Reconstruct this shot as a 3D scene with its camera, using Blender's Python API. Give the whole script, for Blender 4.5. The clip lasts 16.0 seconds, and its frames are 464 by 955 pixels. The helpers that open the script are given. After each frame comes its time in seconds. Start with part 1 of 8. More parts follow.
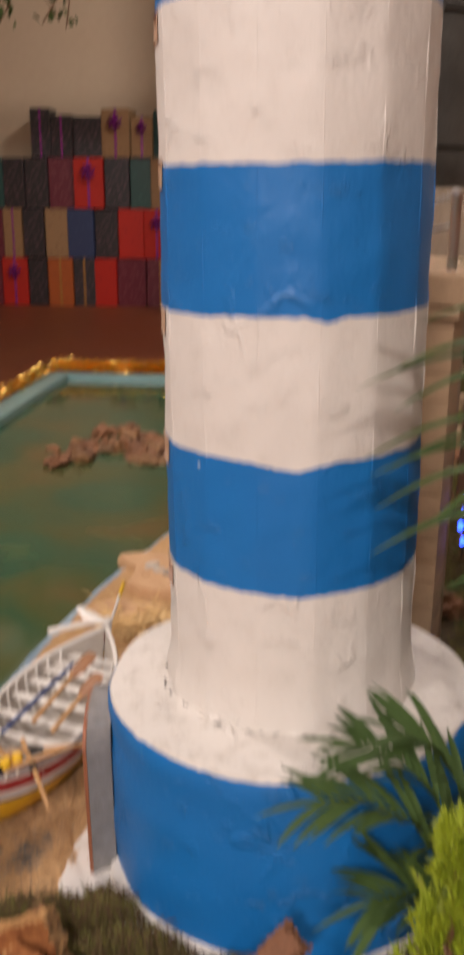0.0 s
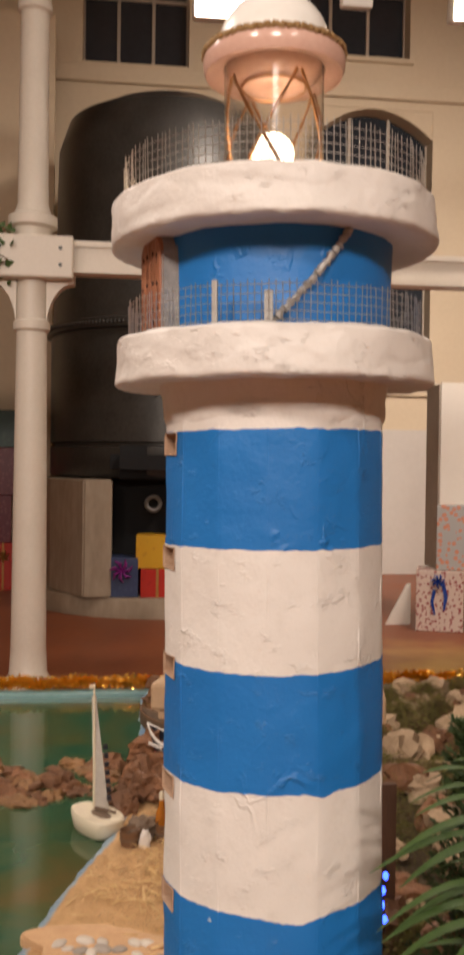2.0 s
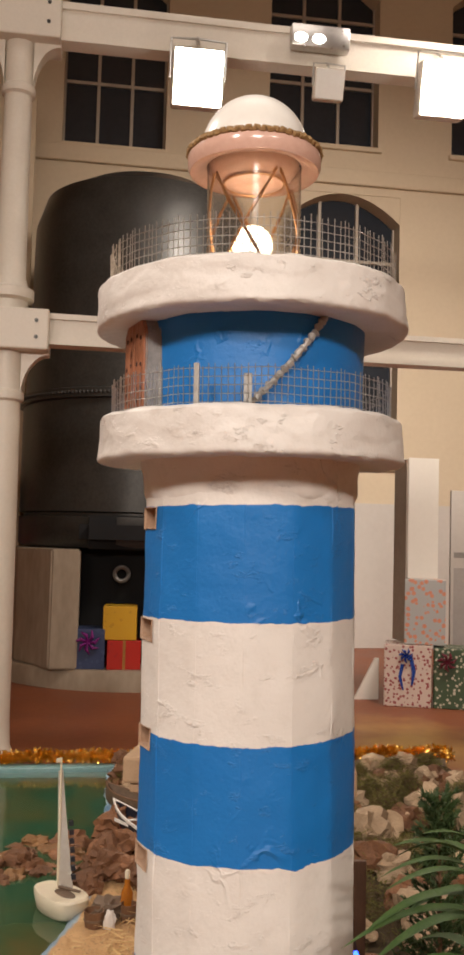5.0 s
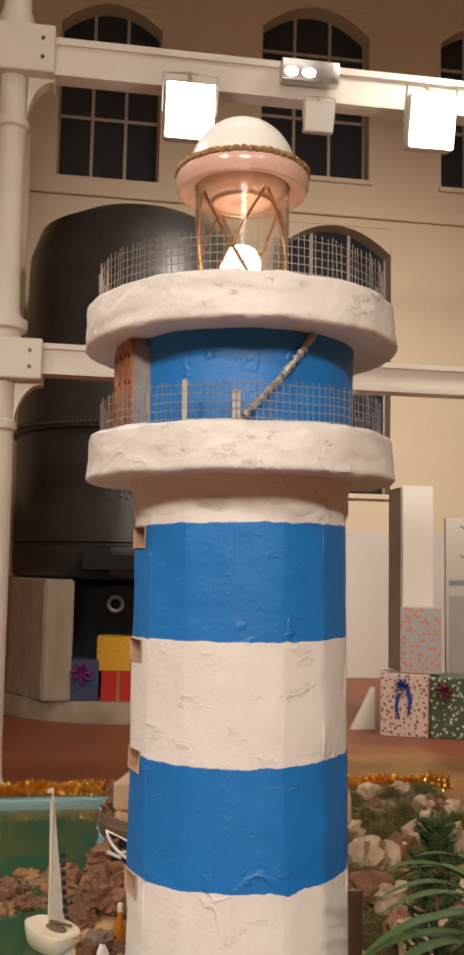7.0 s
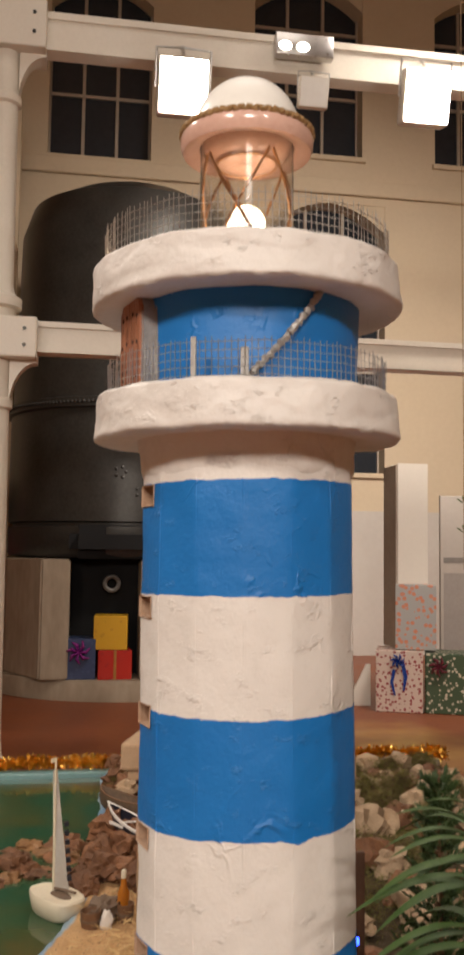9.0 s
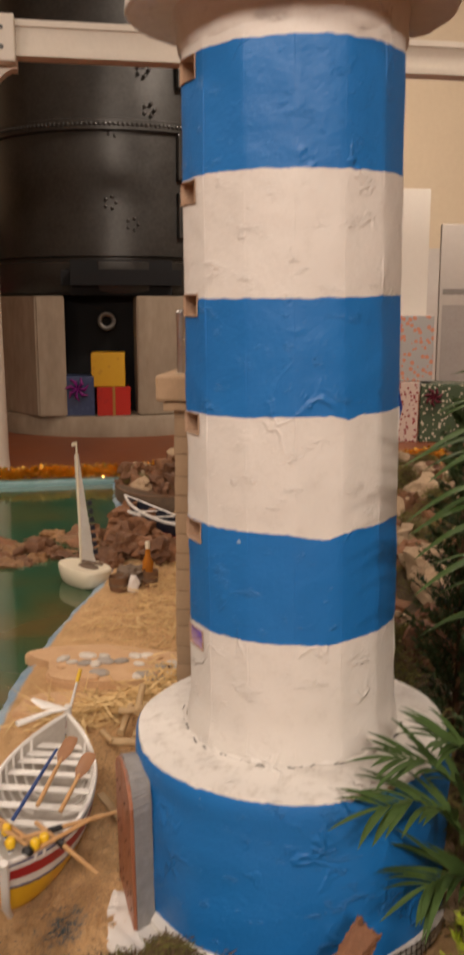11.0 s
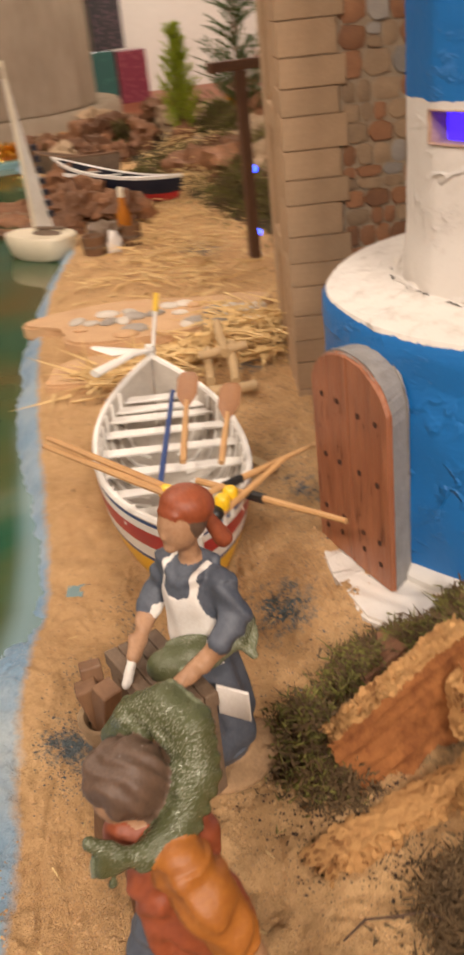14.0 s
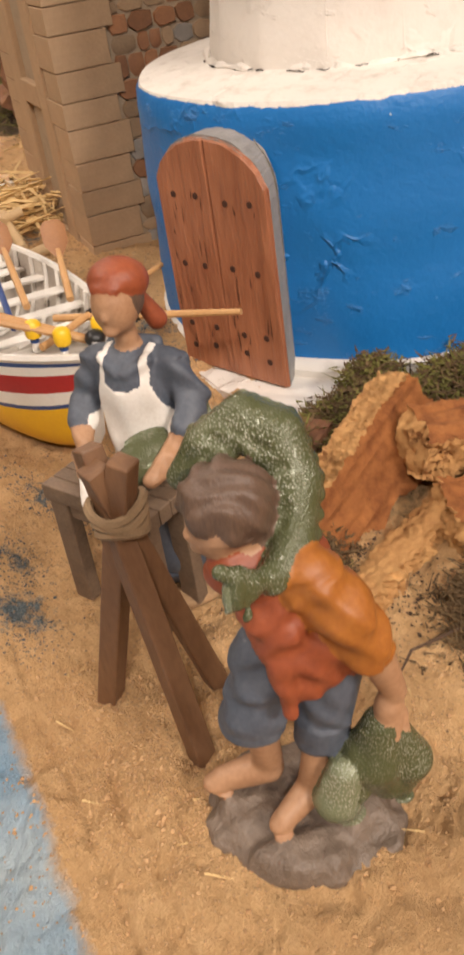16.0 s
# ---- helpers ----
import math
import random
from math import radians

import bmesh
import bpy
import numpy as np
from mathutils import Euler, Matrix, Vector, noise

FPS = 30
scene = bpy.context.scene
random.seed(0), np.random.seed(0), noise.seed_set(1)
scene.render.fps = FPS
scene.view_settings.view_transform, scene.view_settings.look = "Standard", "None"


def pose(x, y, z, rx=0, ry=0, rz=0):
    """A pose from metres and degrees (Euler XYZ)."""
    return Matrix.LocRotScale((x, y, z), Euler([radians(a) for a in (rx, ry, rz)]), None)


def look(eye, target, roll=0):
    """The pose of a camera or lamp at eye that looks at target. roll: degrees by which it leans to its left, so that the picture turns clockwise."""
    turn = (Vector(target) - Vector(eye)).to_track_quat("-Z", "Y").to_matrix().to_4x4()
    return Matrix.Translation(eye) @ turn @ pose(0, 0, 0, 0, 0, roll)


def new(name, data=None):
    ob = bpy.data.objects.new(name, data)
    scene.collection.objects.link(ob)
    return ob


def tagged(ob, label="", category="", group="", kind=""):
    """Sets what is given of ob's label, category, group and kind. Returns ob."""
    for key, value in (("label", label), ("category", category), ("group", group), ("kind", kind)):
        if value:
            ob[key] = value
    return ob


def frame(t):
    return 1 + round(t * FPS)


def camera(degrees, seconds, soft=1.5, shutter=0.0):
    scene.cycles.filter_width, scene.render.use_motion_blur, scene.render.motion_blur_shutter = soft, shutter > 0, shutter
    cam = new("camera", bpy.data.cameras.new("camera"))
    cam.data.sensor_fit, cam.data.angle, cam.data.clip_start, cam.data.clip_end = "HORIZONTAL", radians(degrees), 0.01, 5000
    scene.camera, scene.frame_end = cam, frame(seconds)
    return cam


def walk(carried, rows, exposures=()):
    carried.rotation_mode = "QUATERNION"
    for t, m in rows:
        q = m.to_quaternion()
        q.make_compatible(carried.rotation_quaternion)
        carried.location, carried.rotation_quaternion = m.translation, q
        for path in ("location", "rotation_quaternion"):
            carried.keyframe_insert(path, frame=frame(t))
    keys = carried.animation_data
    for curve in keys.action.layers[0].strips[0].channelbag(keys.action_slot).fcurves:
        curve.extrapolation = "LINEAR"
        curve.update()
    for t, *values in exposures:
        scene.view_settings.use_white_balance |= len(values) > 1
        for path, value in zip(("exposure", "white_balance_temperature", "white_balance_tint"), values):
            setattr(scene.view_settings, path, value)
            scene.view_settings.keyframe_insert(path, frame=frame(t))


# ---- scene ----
cam = camera(28.6, 16.0, soft=3.2, shutter=0.5)
PATH = [
    (0, (0.122, 0.099, 1.608), (-0.072, 2.0, 1.02), 0.3),
    (0.5, (0.04, 0.076, 1.722), (-0.03, 2.045, 1.376), -0.9),
    (1, (-0.05, 0.024, 1.853), (0.009, 1.988, 1.49), -2.0),
    (1.5, (-0.101, -0.067, 1.919), (0.09, 1.908, 1.666), -0.4),
    (2, (-0.15, -0.098, 1.929), (0.08, 1.888, 1.903), 0.8),
    (2.5, (-0.166, -0.126, 1.932), (0.089, 1.857, 1.998), 1.3),
    (3, (-0.174, -0.129, 1.93), (0.094, 1.85, 2.03), 2.0),
    (3.5, (-0.178, -0.13, 1.933), (0.091, 1.849, 2.032), 2.0),
    (4, (-0.174, -0.148, 1.938), (0.104, 1.83, 2.032), 1.9),
    (6.5, (-0.165, -0.128, 1.919), (0.138, 1.838, 2.119), 1.2),
    (7, (-0.16, -0.132, 1.916), (0.144, 1.835, 2.114), 1.2),
    (7.5, (-0.158, -0.136, 1.916), (0.148, 1.828, 2.143), 1.2),
    (8, (-0.157, -0.146, 1.916), (0.151, 1.817, 2.15), 1.0),
    (8.2, (-0.159, -0.148, 1.917), (0.149, 1.814, 2.147), 1.0),
    (10.3, (-0.218, -0.117, 1.724), (0.121, 1.847, 1.556), 0.3),
    (10.5, (-0.221, -0.118, 1.697), (0.113, 1.84, 1.457), 0.1),
    (11, (-0.26, -0.11, 1.636), (0.079, 1.825, 1.261), 0.0),
    (11.5, (-0.32, -0.096, 1.586), (0.008, 1.813, 1.087), 0.2),
    (12, (-0.376, -0.018, 1.508), (-0.151, 1.87, 0.889), -0.8),
    (12.5, (-0.42, 0.14, 1.436), (-0.186, 2.007, 0.758), -1.6),
    (13, (-0.436, 0.324, 1.335), (-0.192, 2.155, 0.568), -4.3),
    (13.5, (-0.478, 0.41, 1.263), (-0.202, 2.195, 0.404), -5.3),
    (14, (-0.584, 0.451, 1.251), (-0.054, 2.139, 0.318), -6.2),
    (14.5, (-0.676, 0.473, 1.217), (0.195, 1.994, 0.254), -7.2),
    (15, (-0.727, 0.506, 1.173), (0.307, 1.899, 0.179), -7.8),
    (15.5, (-0.751, 0.538, 1.145), (0.261, 1.902, 0.088), -8.1),
    (16, (-0.765, 0.544, 1.122), (0.255, 1.867, 0.023), -8.7),
]
EXPOSURES = [(0, -0.52, 6300, 15), (1, -0.51, 6700, 15), (1.6, -0.50, 6750, 14), (3, -0.50, 6450, 12), (8, -0.48, 6450, 8), (10.3, -0.68, 6550, 12), (11, -0.66, 6850, 13), (12, -0.25, 6950, 16), (13.5, -0.12, 7120, 13), (14, -0.14, 6900, 12), (14.5, -0.21, 6500, 10), (15.5, -0.37, 6700, 10), (16, -0.05, 6600, 10)]
walk(cam, [(t, look(eye, target, roll)) for t, eye, target, roll in PATH], EXPOSURES)

# ---- world and lamps ----
world = bpy.data.worlds.new("hall_air")
scene.world = world
world.use_nodes = True
world.node_tree.nodes["Background"].inputs[0].default_value = (0.60, 0.52, 0.42, 1)
world.node_tree.nodes["Background"].inputs[1].default_value = 0.05


def lamp(kind, name, energy, colour, m, size=1.0, size_y=None, spread=None):
    data = bpy.data.lights.new(name, kind)
    data.energy, data.color = energy, colour
    if kind == "AREA":
        data.size = size
        if size_y:
            data.shape, data.size_y = "RECTANGLE", size_y
        if spread:
            data.spread = radians(spread)
    elif kind == "SPOT":
        data.spot_size, data.spot_blend, data.shadow_soft_size = radians(spread or 90), 0.6, size
    else:
        data.shadow_soft_size = size
    ob = new(name, data)
    ob.matrix_world = m
    return ob


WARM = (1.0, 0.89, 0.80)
# unseen lamps added without fixtures, behind and beside the visitor and over the floor
lamp("AREA", "unseen_flood_lamp", 420, WARM, look((-0.6, -5.4, 5.2), (0.0, 1.4, 1.3)), 1.4, 0.8)
lamp("AREA", "unseen_flood_lamp", 285, WARM, look((-3.6, -3.0, 5.4), (-0.2, 1.4, 1.0)), 1.0, 0.6)
# these two follow the shadows of the palm and the boat
lamp("AREA", "unseen_flood_lamp", 115, WARM, look((2.3, -4.2, 5.4), (0.1, 1.4, 1.2)), 0.36, 0.24)
lamp("AREA", "unseen_flood_lamp", 170, WARM, look((-3.4, 3.6, 5.6), (-0.2, 1.4, 0.8)), 0.5, 0.4)
# fill added to brighten the floor and the far wall
lamp("AREA", "overhead_fill_lamp", 150, WARM, look((0.8, 3.0, 10.5), (0.8, 4.5, 0.0)), 4.0, 3.0)
lamp("AREA", "overhead_fill_lamp", 520, WARM, look((4.6, 6.2, 8.6), (3.6, 15.5, 1.6)), 2.0, 1.2, 100)

# ---- materials ----
MATS = {}


def rgba(c):
    return (c[0], c[1], c[2], 1)


def mat(name, a, b=None, rough=0.7, metal=0.0, scale=20.0, fine=None, bump=0.2, dist=0.002, spec=0.5, mix=0.5, coat=0.0, per=0.0, stretch=None):
    """A surface with two scales of colour variation, a bump of grain and, with per, a different tone for each object."""
    if name in MATS:
        return MATS[name]
    m = bpy.data.materials.new(name)
    m.use_nodes = True
    nt = m.node_tree
    N, L = nt.nodes, nt.links
    bs = N["Principled BSDF"]
    b = b or tuple(x * 0.72 for x in a)
    tc = N.new("ShaderNodeTexCoord")
    src = tc.outputs["Object"]
    if stretch:
        mp = N.new("ShaderNodeMapping")
        mp.inputs["Scale"].default_value = stretch
        L.new(src, mp.inputs["Vector"])
        src = mp.outputs["Vector"]
    n1 = N.new("ShaderNodeTexNoise")
    n1.inputs["Scale"].default_value, n1.inputs["Detail"].default_value, n1.inputs["Roughness"].default_value = scale, 6, 0.65
    n2 = N.new("ShaderNodeTexNoise")
    n2.inputs["Scale"].default_value, n2.inputs["Detail"].default_value = fine or scale * 9, 4
    L.new(src, n1.inputs["Vector"])
    L.new(src, n2.inputs["Vector"])
    r = N.new("ShaderNodeValToRGB")
    r.color_ramp.elements[0].position, r.color_ramp.elements[1].position = 0.5 - mix * 0.4, 0.5 + mix * 0.4
    r.color_ramp.elements[0].color, r.color_ramp.elements[1].color = rgba(b), rgba(a)
    ad = N.new("ShaderNodeMix")
    ad.inputs[0].default_value = 0.4
    L.new(n1.outputs["Fac"], ad.inputs[2])
    L.new(n2.outputs["Fac"], ad.inputs[3])
    L.new(ad.outputs[0], r.inputs["Fac"])
    colour = r.outputs["Color"]
    if per:
        oi = N.new("ShaderNodeObjectInfo")
        hs = N.new("ShaderNodeHueSaturation")
        mr = N.new("ShaderNodeMapRange")
        mr.inputs["To Min"].default_value, mr.inputs["To Max"].default_value = 1 - per, 1 + per
        L.new(oi.outputs["Random"], mr.inputs["Value"])
        L.new(mr.outputs["Result"], hs.inputs["Value"])
        L.new(colour, hs.inputs["Color"])
        colour = hs.outputs["Color"]
    L.new(colour, bs.inputs["Base Color"])
    rr = N.new("ShaderNodeMapRange")
    rr.inputs["To Min"].default_value, rr.inputs["To Max"].default_value = max(0.02, rough - 0.1), min(1, rough + 0.1)
    L.new(n1.outputs["Fac"], rr.inputs["Value"])
    L.new(rr.outputs["Result"], bs.inputs["Roughness"])
    bs.inputs["Metallic"].default_value = metal
    bs.inputs["Specular IOR Level"].default_value = spec
    bs.inputs["Coat Weight"].default_value = coat
    if bump:
        bp = N.new("ShaderNodeBump")
        bp.inputs["Strength"].default_value, bp.inputs["Distance"].default_value = bump, dist
        L.new(ad.outputs[0], bp.inputs["Height"])
        L.new(bp.outputs["Normal"], bs.inputs["Normal"])
    MATS[name] = m
    return m


def glow(name, colour, strength):
    if name in MATS:
        return MATS[name]
    m = bpy.data.materials.new(name)
    m.use_nodes = True
    bs = m.node_tree.nodes["Principled BSDF"]
    bs.inputs["Base Color"].default_value = rgba(colour)
    bs.inputs["Emission Color"].default_value = rgba(colour)
    bs.inputs["Emission Strength"].default_value = strength
    MATS[name] = m
    return m


def clear(name, colour=(1, 1, 1), rough=0.02, ior=1.35):
    m = bpy.data.materials.new(name)
    m.use_nodes = True
    bs = m.node_tree.nodes["Principled BSDF"]
    bs.inputs["Base Color"].default_value = rgba(colour)
    bs.inputs["Transmission Weight"].default_value = 1
    bs.inputs["Roughness"].default_value, bs.inputs["IOR"].default_value = rough, ior
    MATS[name] = m
    return m


def link_math(nt, op, a, b=None, clamp=False):
    n = nt.nodes.new("ShaderNodeMath")
    n.operation, n.use_clamp = op, clamp
    for i, v in enumerate((a, b)):
        if v is None:
            continue
        if isinstance(v, (int, float)):
            n.inputs[i].default_value = v
        else:
            nt.links.new(v, n.inputs[i])
    return n.outputs[0]


BLUE, BLUE_DARK = (0.008, 0.172, 0.50), (0.006, 0.140, 0.43)
WHITE, WHITE_DARK = (0.75, 0.71, 0.655), (0.67, 0.63, 0.575)


def plaster(name, bands, relief=1.0, dirt=0.0):
    """Hand-painted rough plaster: blue within the bands of height, white elsewhere, with trowel marks and chips."""
    m = bpy.data.materials.new(name)
    m.use_nodes = True
    nt = m.node_tree
    N, L = nt.nodes, nt.links
    bs = N["Principled BSDF"]
    tc = N.new("ShaderNodeTexCoord")
    sep = N.new("ShaderNodeSeparateXYZ")
    L.new(tc.outputs["Object"], sep.inputs[0])

    def noise_tex(scale, detail=4.0, rough=0.6, vec=None):
        n = N.new("ShaderNodeTexNoise")
        n.inputs["Scale"].default_value, n.inputs["Detail"].default_value, n.inputs["Roughness"].default_value = scale, detail, rough
        L.new(vec or tc.outputs["Object"], n.inputs["Vector"])
        return n.outputs["Fac"]

    ragged = link_math(nt, "MULTIPLY", link_math(nt, "SUBTRACT", noise_tex(34, 8, 0.75), 0.5), 0.012)
    slow = link_math(nt, "MULTIPLY", link_math(nt, "SUBTRACT", noise_tex(4, 1), 0.5), 0.010)
    z = link_math(nt, "ADD", sep.outputs["Z"], link_math(nt, "ADD", ragged, slow))
    mask = None
    for lo, hi, *sag in bands:
        if sag:
            # the hand-drawn edges sag at one place: its x, the lower edge's dip, its width, the upper edge's dip
            at, low, wide, high = sag
            u = link_math(nt, "DIVIDE", link_math(nt, "ABSOLUTE", link_math(nt, "SUBTRACT", sep.outputs["X"], at)), wide)
            fade = link_math(nt, "SUBTRACT", 1.0, u, True)
            lo = link_math(nt, "SUBTRACT", lo, link_math(nt, "MULTIPLY", fade, low))
            hi = link_math(nt, "SUBTRACT", hi, link_math(nt, "MULTIPLY", fade, high))
        inside = link_math(nt, "MULTIPLY", link_math(nt, "GREATER_THAN", z, lo), link_math(nt, "LESS_THAN", z, hi))
        mask = inside if mask is None else link_math(nt, "MAXIMUM", mask, inside)
    big, small = noise_tex(9, 5), noise_tex(120, 4)
    chips = link_math(nt, "GREATER_THAN", noise_tex(60, 3, 0.5), 0.775)
    chips = link_math(nt, "MULTIPLY", chips, link_math(nt, "GREATER_THAN", big, 0.54))

    def two(a, b):
        mx = N.new("ShaderNodeMix")
        mx.data_type = "RGBA"
        L.new(big, mx.inputs[0])
        mx.inputs[6].default_value, mx.inputs[7].default_value = rgba(a), rgba(b)
        return mx.outputs[2]

    def blend(f, a, b):
        mx = N.new("ShaderNodeMix")
        mx.data_type = "RGBA"
        L.new(f, mx.inputs[0])
        for i, v in ((6, a), (7, b)):
            if isinstance(v, tuple):
                mx.inputs[i].default_value = rgba(v)
            else:
                L.new(v, mx.inputs[i])
        return mx.outputs[2]

    white = two(WHITE_DARK, WHITE)
    if dirt:
        grime = link_math(nt, "MULTIPLY", link_math(nt, "SUBTRACT", noise_tex(38, 8, 0.75), 0.50), 4.0 * dirt, True)
        white = blend(grime, white, (0.40, 0.345, 0.28))
    blue = blend(chips, two(BLUE_DARK, BLUE), (0.35, 0.45, 0.58))
    L.new(blend(mask, white, blue) if mask is not None else white, bs.inputs["Base Color"])
    rr = N.new("ShaderNodeMapRange")
    rr.inputs["To Min"].default_value, rr.inputs["To Max"].default_value = 0.62, 0.46
    if mask is not None:
        L.new(mask, rr.inputs["Value"])
    L.new(rr.outputs["Result"], bs.inputs["Roughness"])
    # trowel ridges: a warped ridge pattern, strong only in patches
    wv = N.new("ShaderNodeTexNoise")
    wv.inputs["Scale"].default_value, wv.inputs["Detail"].default_value, wv.inputs["Distortion"].default_value = 9, 4, 0.5
    L.new(tc.outputs["Object"], wv.inputs["Vector"])
    ridge = link_math(nt, "ABSOLUTE", link_math(nt, "SUBTRACT", wv.outputs["Fac"], 0.5))
    ridge = link_math(nt, "SUBTRACT", 1.0, link_math(nt, "MULTIPLY", ridge, 34.0, True), True)
    patch = link_math(nt, "MULTIPLY", link_math(nt, "SUBTRACT", noise_tex(7, 2), 0.53), 5.0, True)
    h = link_math(nt, "MULTIPLY", ridge, patch)
    h = link_math(nt, "ADD", h, link_math(nt, "MULTIPLY", small, 0.20))
    drag = N.new("ShaderNodeMapping")
    drag.inputs["Scale"].default_value = (0.8, 0.8, 1.5)
    L.new(tc.outputs["Object"], drag.inputs["Vector"])
    smear = link_math(nt, "MULTIPLY", link_math(nt, "SUBTRACT", noise_tex(22, 6, 0.7, drag.outputs["Vector"]), 0.585), 4.0, True)
    h = link_math(nt, "ADD", h, link_math(nt, "MULTIPLY", smear, 0.6 * relief))
    h = link_math(nt, "ADD", h, link_math(nt, "MULTIPLY", big, 0.8))
    lay = N.new("ShaderNodeMapping")
    lay.inputs["Scale"].default_value = (1.0, 1.0, 1.7)
    L.new(tc.outputs["Object"], lay.inputs["Vector"])
    worked = link_math(nt, "MULTIPLY", link_math(nt, "SUBTRACT", noise_tex(6.5, 3), 0.50), 7.0, True)
    for size, cut, high in ((13, 0.60, 0.30), (30, 0.63, 0.22), (62, 0.66, 0.16)):
        scale_ = link_math(nt, "MULTIPLY", link_math(nt, "SUBTRACT", noise_tex(size, 5, 0.55, lay.outputs["Vector"]), cut), 14.0, True)
        h = link_math(nt, "ADD", h, link_math(nt, "MULTIPLY", link_math(nt, "MULTIPLY", scale_, worked), high))
    bp = N.new("ShaderNodeBump")
    bp.inputs["Strength"].default_value, bp.inputs["Distance"].default_value = 0.8, 0.0035 * relief
    L.new(h, bp.inputs["Height"])
    L.new(bp.outputs["Normal"], bs.inputs["Normal"])
    MATS[name] = m
    return m


def ground_material():
    """Sand with dark grit, blue-grey gravel, blue paint and brown soil, which also carries some shade, laid on by the
    mesh's own masks.
    """
    m = bpy.data.materials.new("sand_ground")
    m.use_nodes = True
    nt = m.node_tree
    N, L = nt.nodes, nt.links
    bs = N["Principled BSDF"]
    tc = N.new("ShaderNodeTexCoord")

    def noise_tex(scale, detail=5.0, rough=0.65):
        n = N.new("ShaderNodeTexNoise")
        n.inputs["Scale"].default_value, n.inputs["Detail"].default_value, n.inputs["Roughness"].default_value = scale, detail, rough
        L.new(tc.outputs["Object"], n.inputs["Vector"])
        return n.outputs["Fac"]

    def ramp(f, stops):
        r = N.new("ShaderNodeValToRGB")
        while len(r.color_ramp.elements) < len(stops):
            r.color_ramp.elements.new(0.5)
        for e, (p, c) in zip(r.color_ramp.elements, stops):
            e.position, e.color = p, rgba(c)
        L.new(f, r.inputs["Fac"])
        return r.outputs["Color"]

    def mask(name, f, sharp=7.0, ragged=0.9):
        a = N.new("ShaderNodeAttribute")
        a.attribute_name = name
        return link_math(nt, "MULTIPLY", link_math(nt, "ADD", link_math(nt, "SUBTRACT", a.outputs["Fac"], 0.5), link_math(nt, "MULTIPLY", link_math(nt, "SUBTRACT", f, 0.5), ragged)), sharp, True)

    def blend(f, a, b):
        mx = N.new("ShaderNodeMix")
        mx.data_type = "RGBA"
        L.new(f, mx.inputs[0])
        L.new(a, mx.inputs[6])
        L.new(b, mx.inputs[7])
        return mx.outputs[2]

    coarse, mid, grain = noise_tex(7), noise_tex(55, 10, 0.8), noise_tex(620, 3)
    mixd = link_math(nt, "ADD", link_math(nt, "MULTIPLY", mid, 0.6), link_math(nt, "MULTIPLY", grain, 0.4))
    sand = ramp(mixd, [(0.28, (0.25, 0.130, 0.052)), (0.44, (0.62, 0.37, 0.170)), (0.68, (0.88, 0.61, 0.33))])
    sand2 = ramp(coarse, [(0.35, (0.53, 0.30, 0.130)), (0.7, (0.79, 0.51, 0.25))])
    base = N.new("ShaderNodeMix")
    base.data_type = "RGBA"
    base.inputs[0].default_value = 0.4
    L.new(sand, base.inputs[6])
    L.new(sand2, base.inputs[7])
    col = base.outputs[2]
    gravel = ramp(grain, [(0.35, (0.05, 0.07, 0.08)), (0.65, (0.20, 0.24, 0.25))])
    col = blend(mask("gravel", mid, 9.0), col, gravel)
    soil_and_shade = ramp(mixd, [(0.3, (0.03, 0.022, 0.012)), (0.7, (0.13, 0.09, 0.045))])
    col = blend(mask("soil_and_shade", mid, 5.0), col, soil_and_shade)
    paint = ramp(coarse, [(0.3, (0.17, 0.35, 0.55)), (0.5, (0.36, 0.50, 0.62)), (0.75, (0.58, 0.66, 0.68))])
    pm = mask("paint", noise_tex(30, 9, 0.75), 5.0, 0.5)
    col = blend(pm, col, paint)
    L.new(col, bs.inputs["Base Color"])
    rr = N.new("ShaderNodeMapRange")
    rr.inputs["To Min"].default_value, rr.inputs["To Max"].default_value = 0.95, 0.3
    L.new(pm, rr.inputs["Value"])
    L.new(rr.outputs["Result"], bs.inputs["Roughness"])
    bs.inputs["Specular IOR Level"].default_value = 0.3
    mp = N.new("ShaderNodeMapping")
    mp.inputs["Rotation"].default_value, mp.inputs["Scale"].default_value = (0, 0, 0.45), (1.0, 0.10, 1.0)
    L.new(tc.outputs["Object"], mp.inputs["Vector"])
    rake = N.new("ShaderNodeTexNoise")
    rake.inputs["Scale"].default_value, rake.inputs["Detail"].default_value = 42, 5
    L.new(mp.outputs["Vector"], rake.inputs["Vector"])
    h = link_math(nt, "ADD", link_math(nt, "MULTIPLY", mid, 1.0), link_math(nt, "MULTIPLY", grain, 0.8))
    h = link_math(nt, "ADD", h, link_math(nt, "MULTIPLY", rake.outputs["Fac"], 0.7))
    bp = N.new("ShaderNodeBump")
    bp.inputs["Strength"].default_value, bp.inputs["Distance"].default_value = 1.0, 0.0055
    L.new(h, bp.inputs["Height"])
    L.new(bp.outputs["Normal"], bs.inputs["Normal"])
    MATS["sand_ground"] = m
    return m


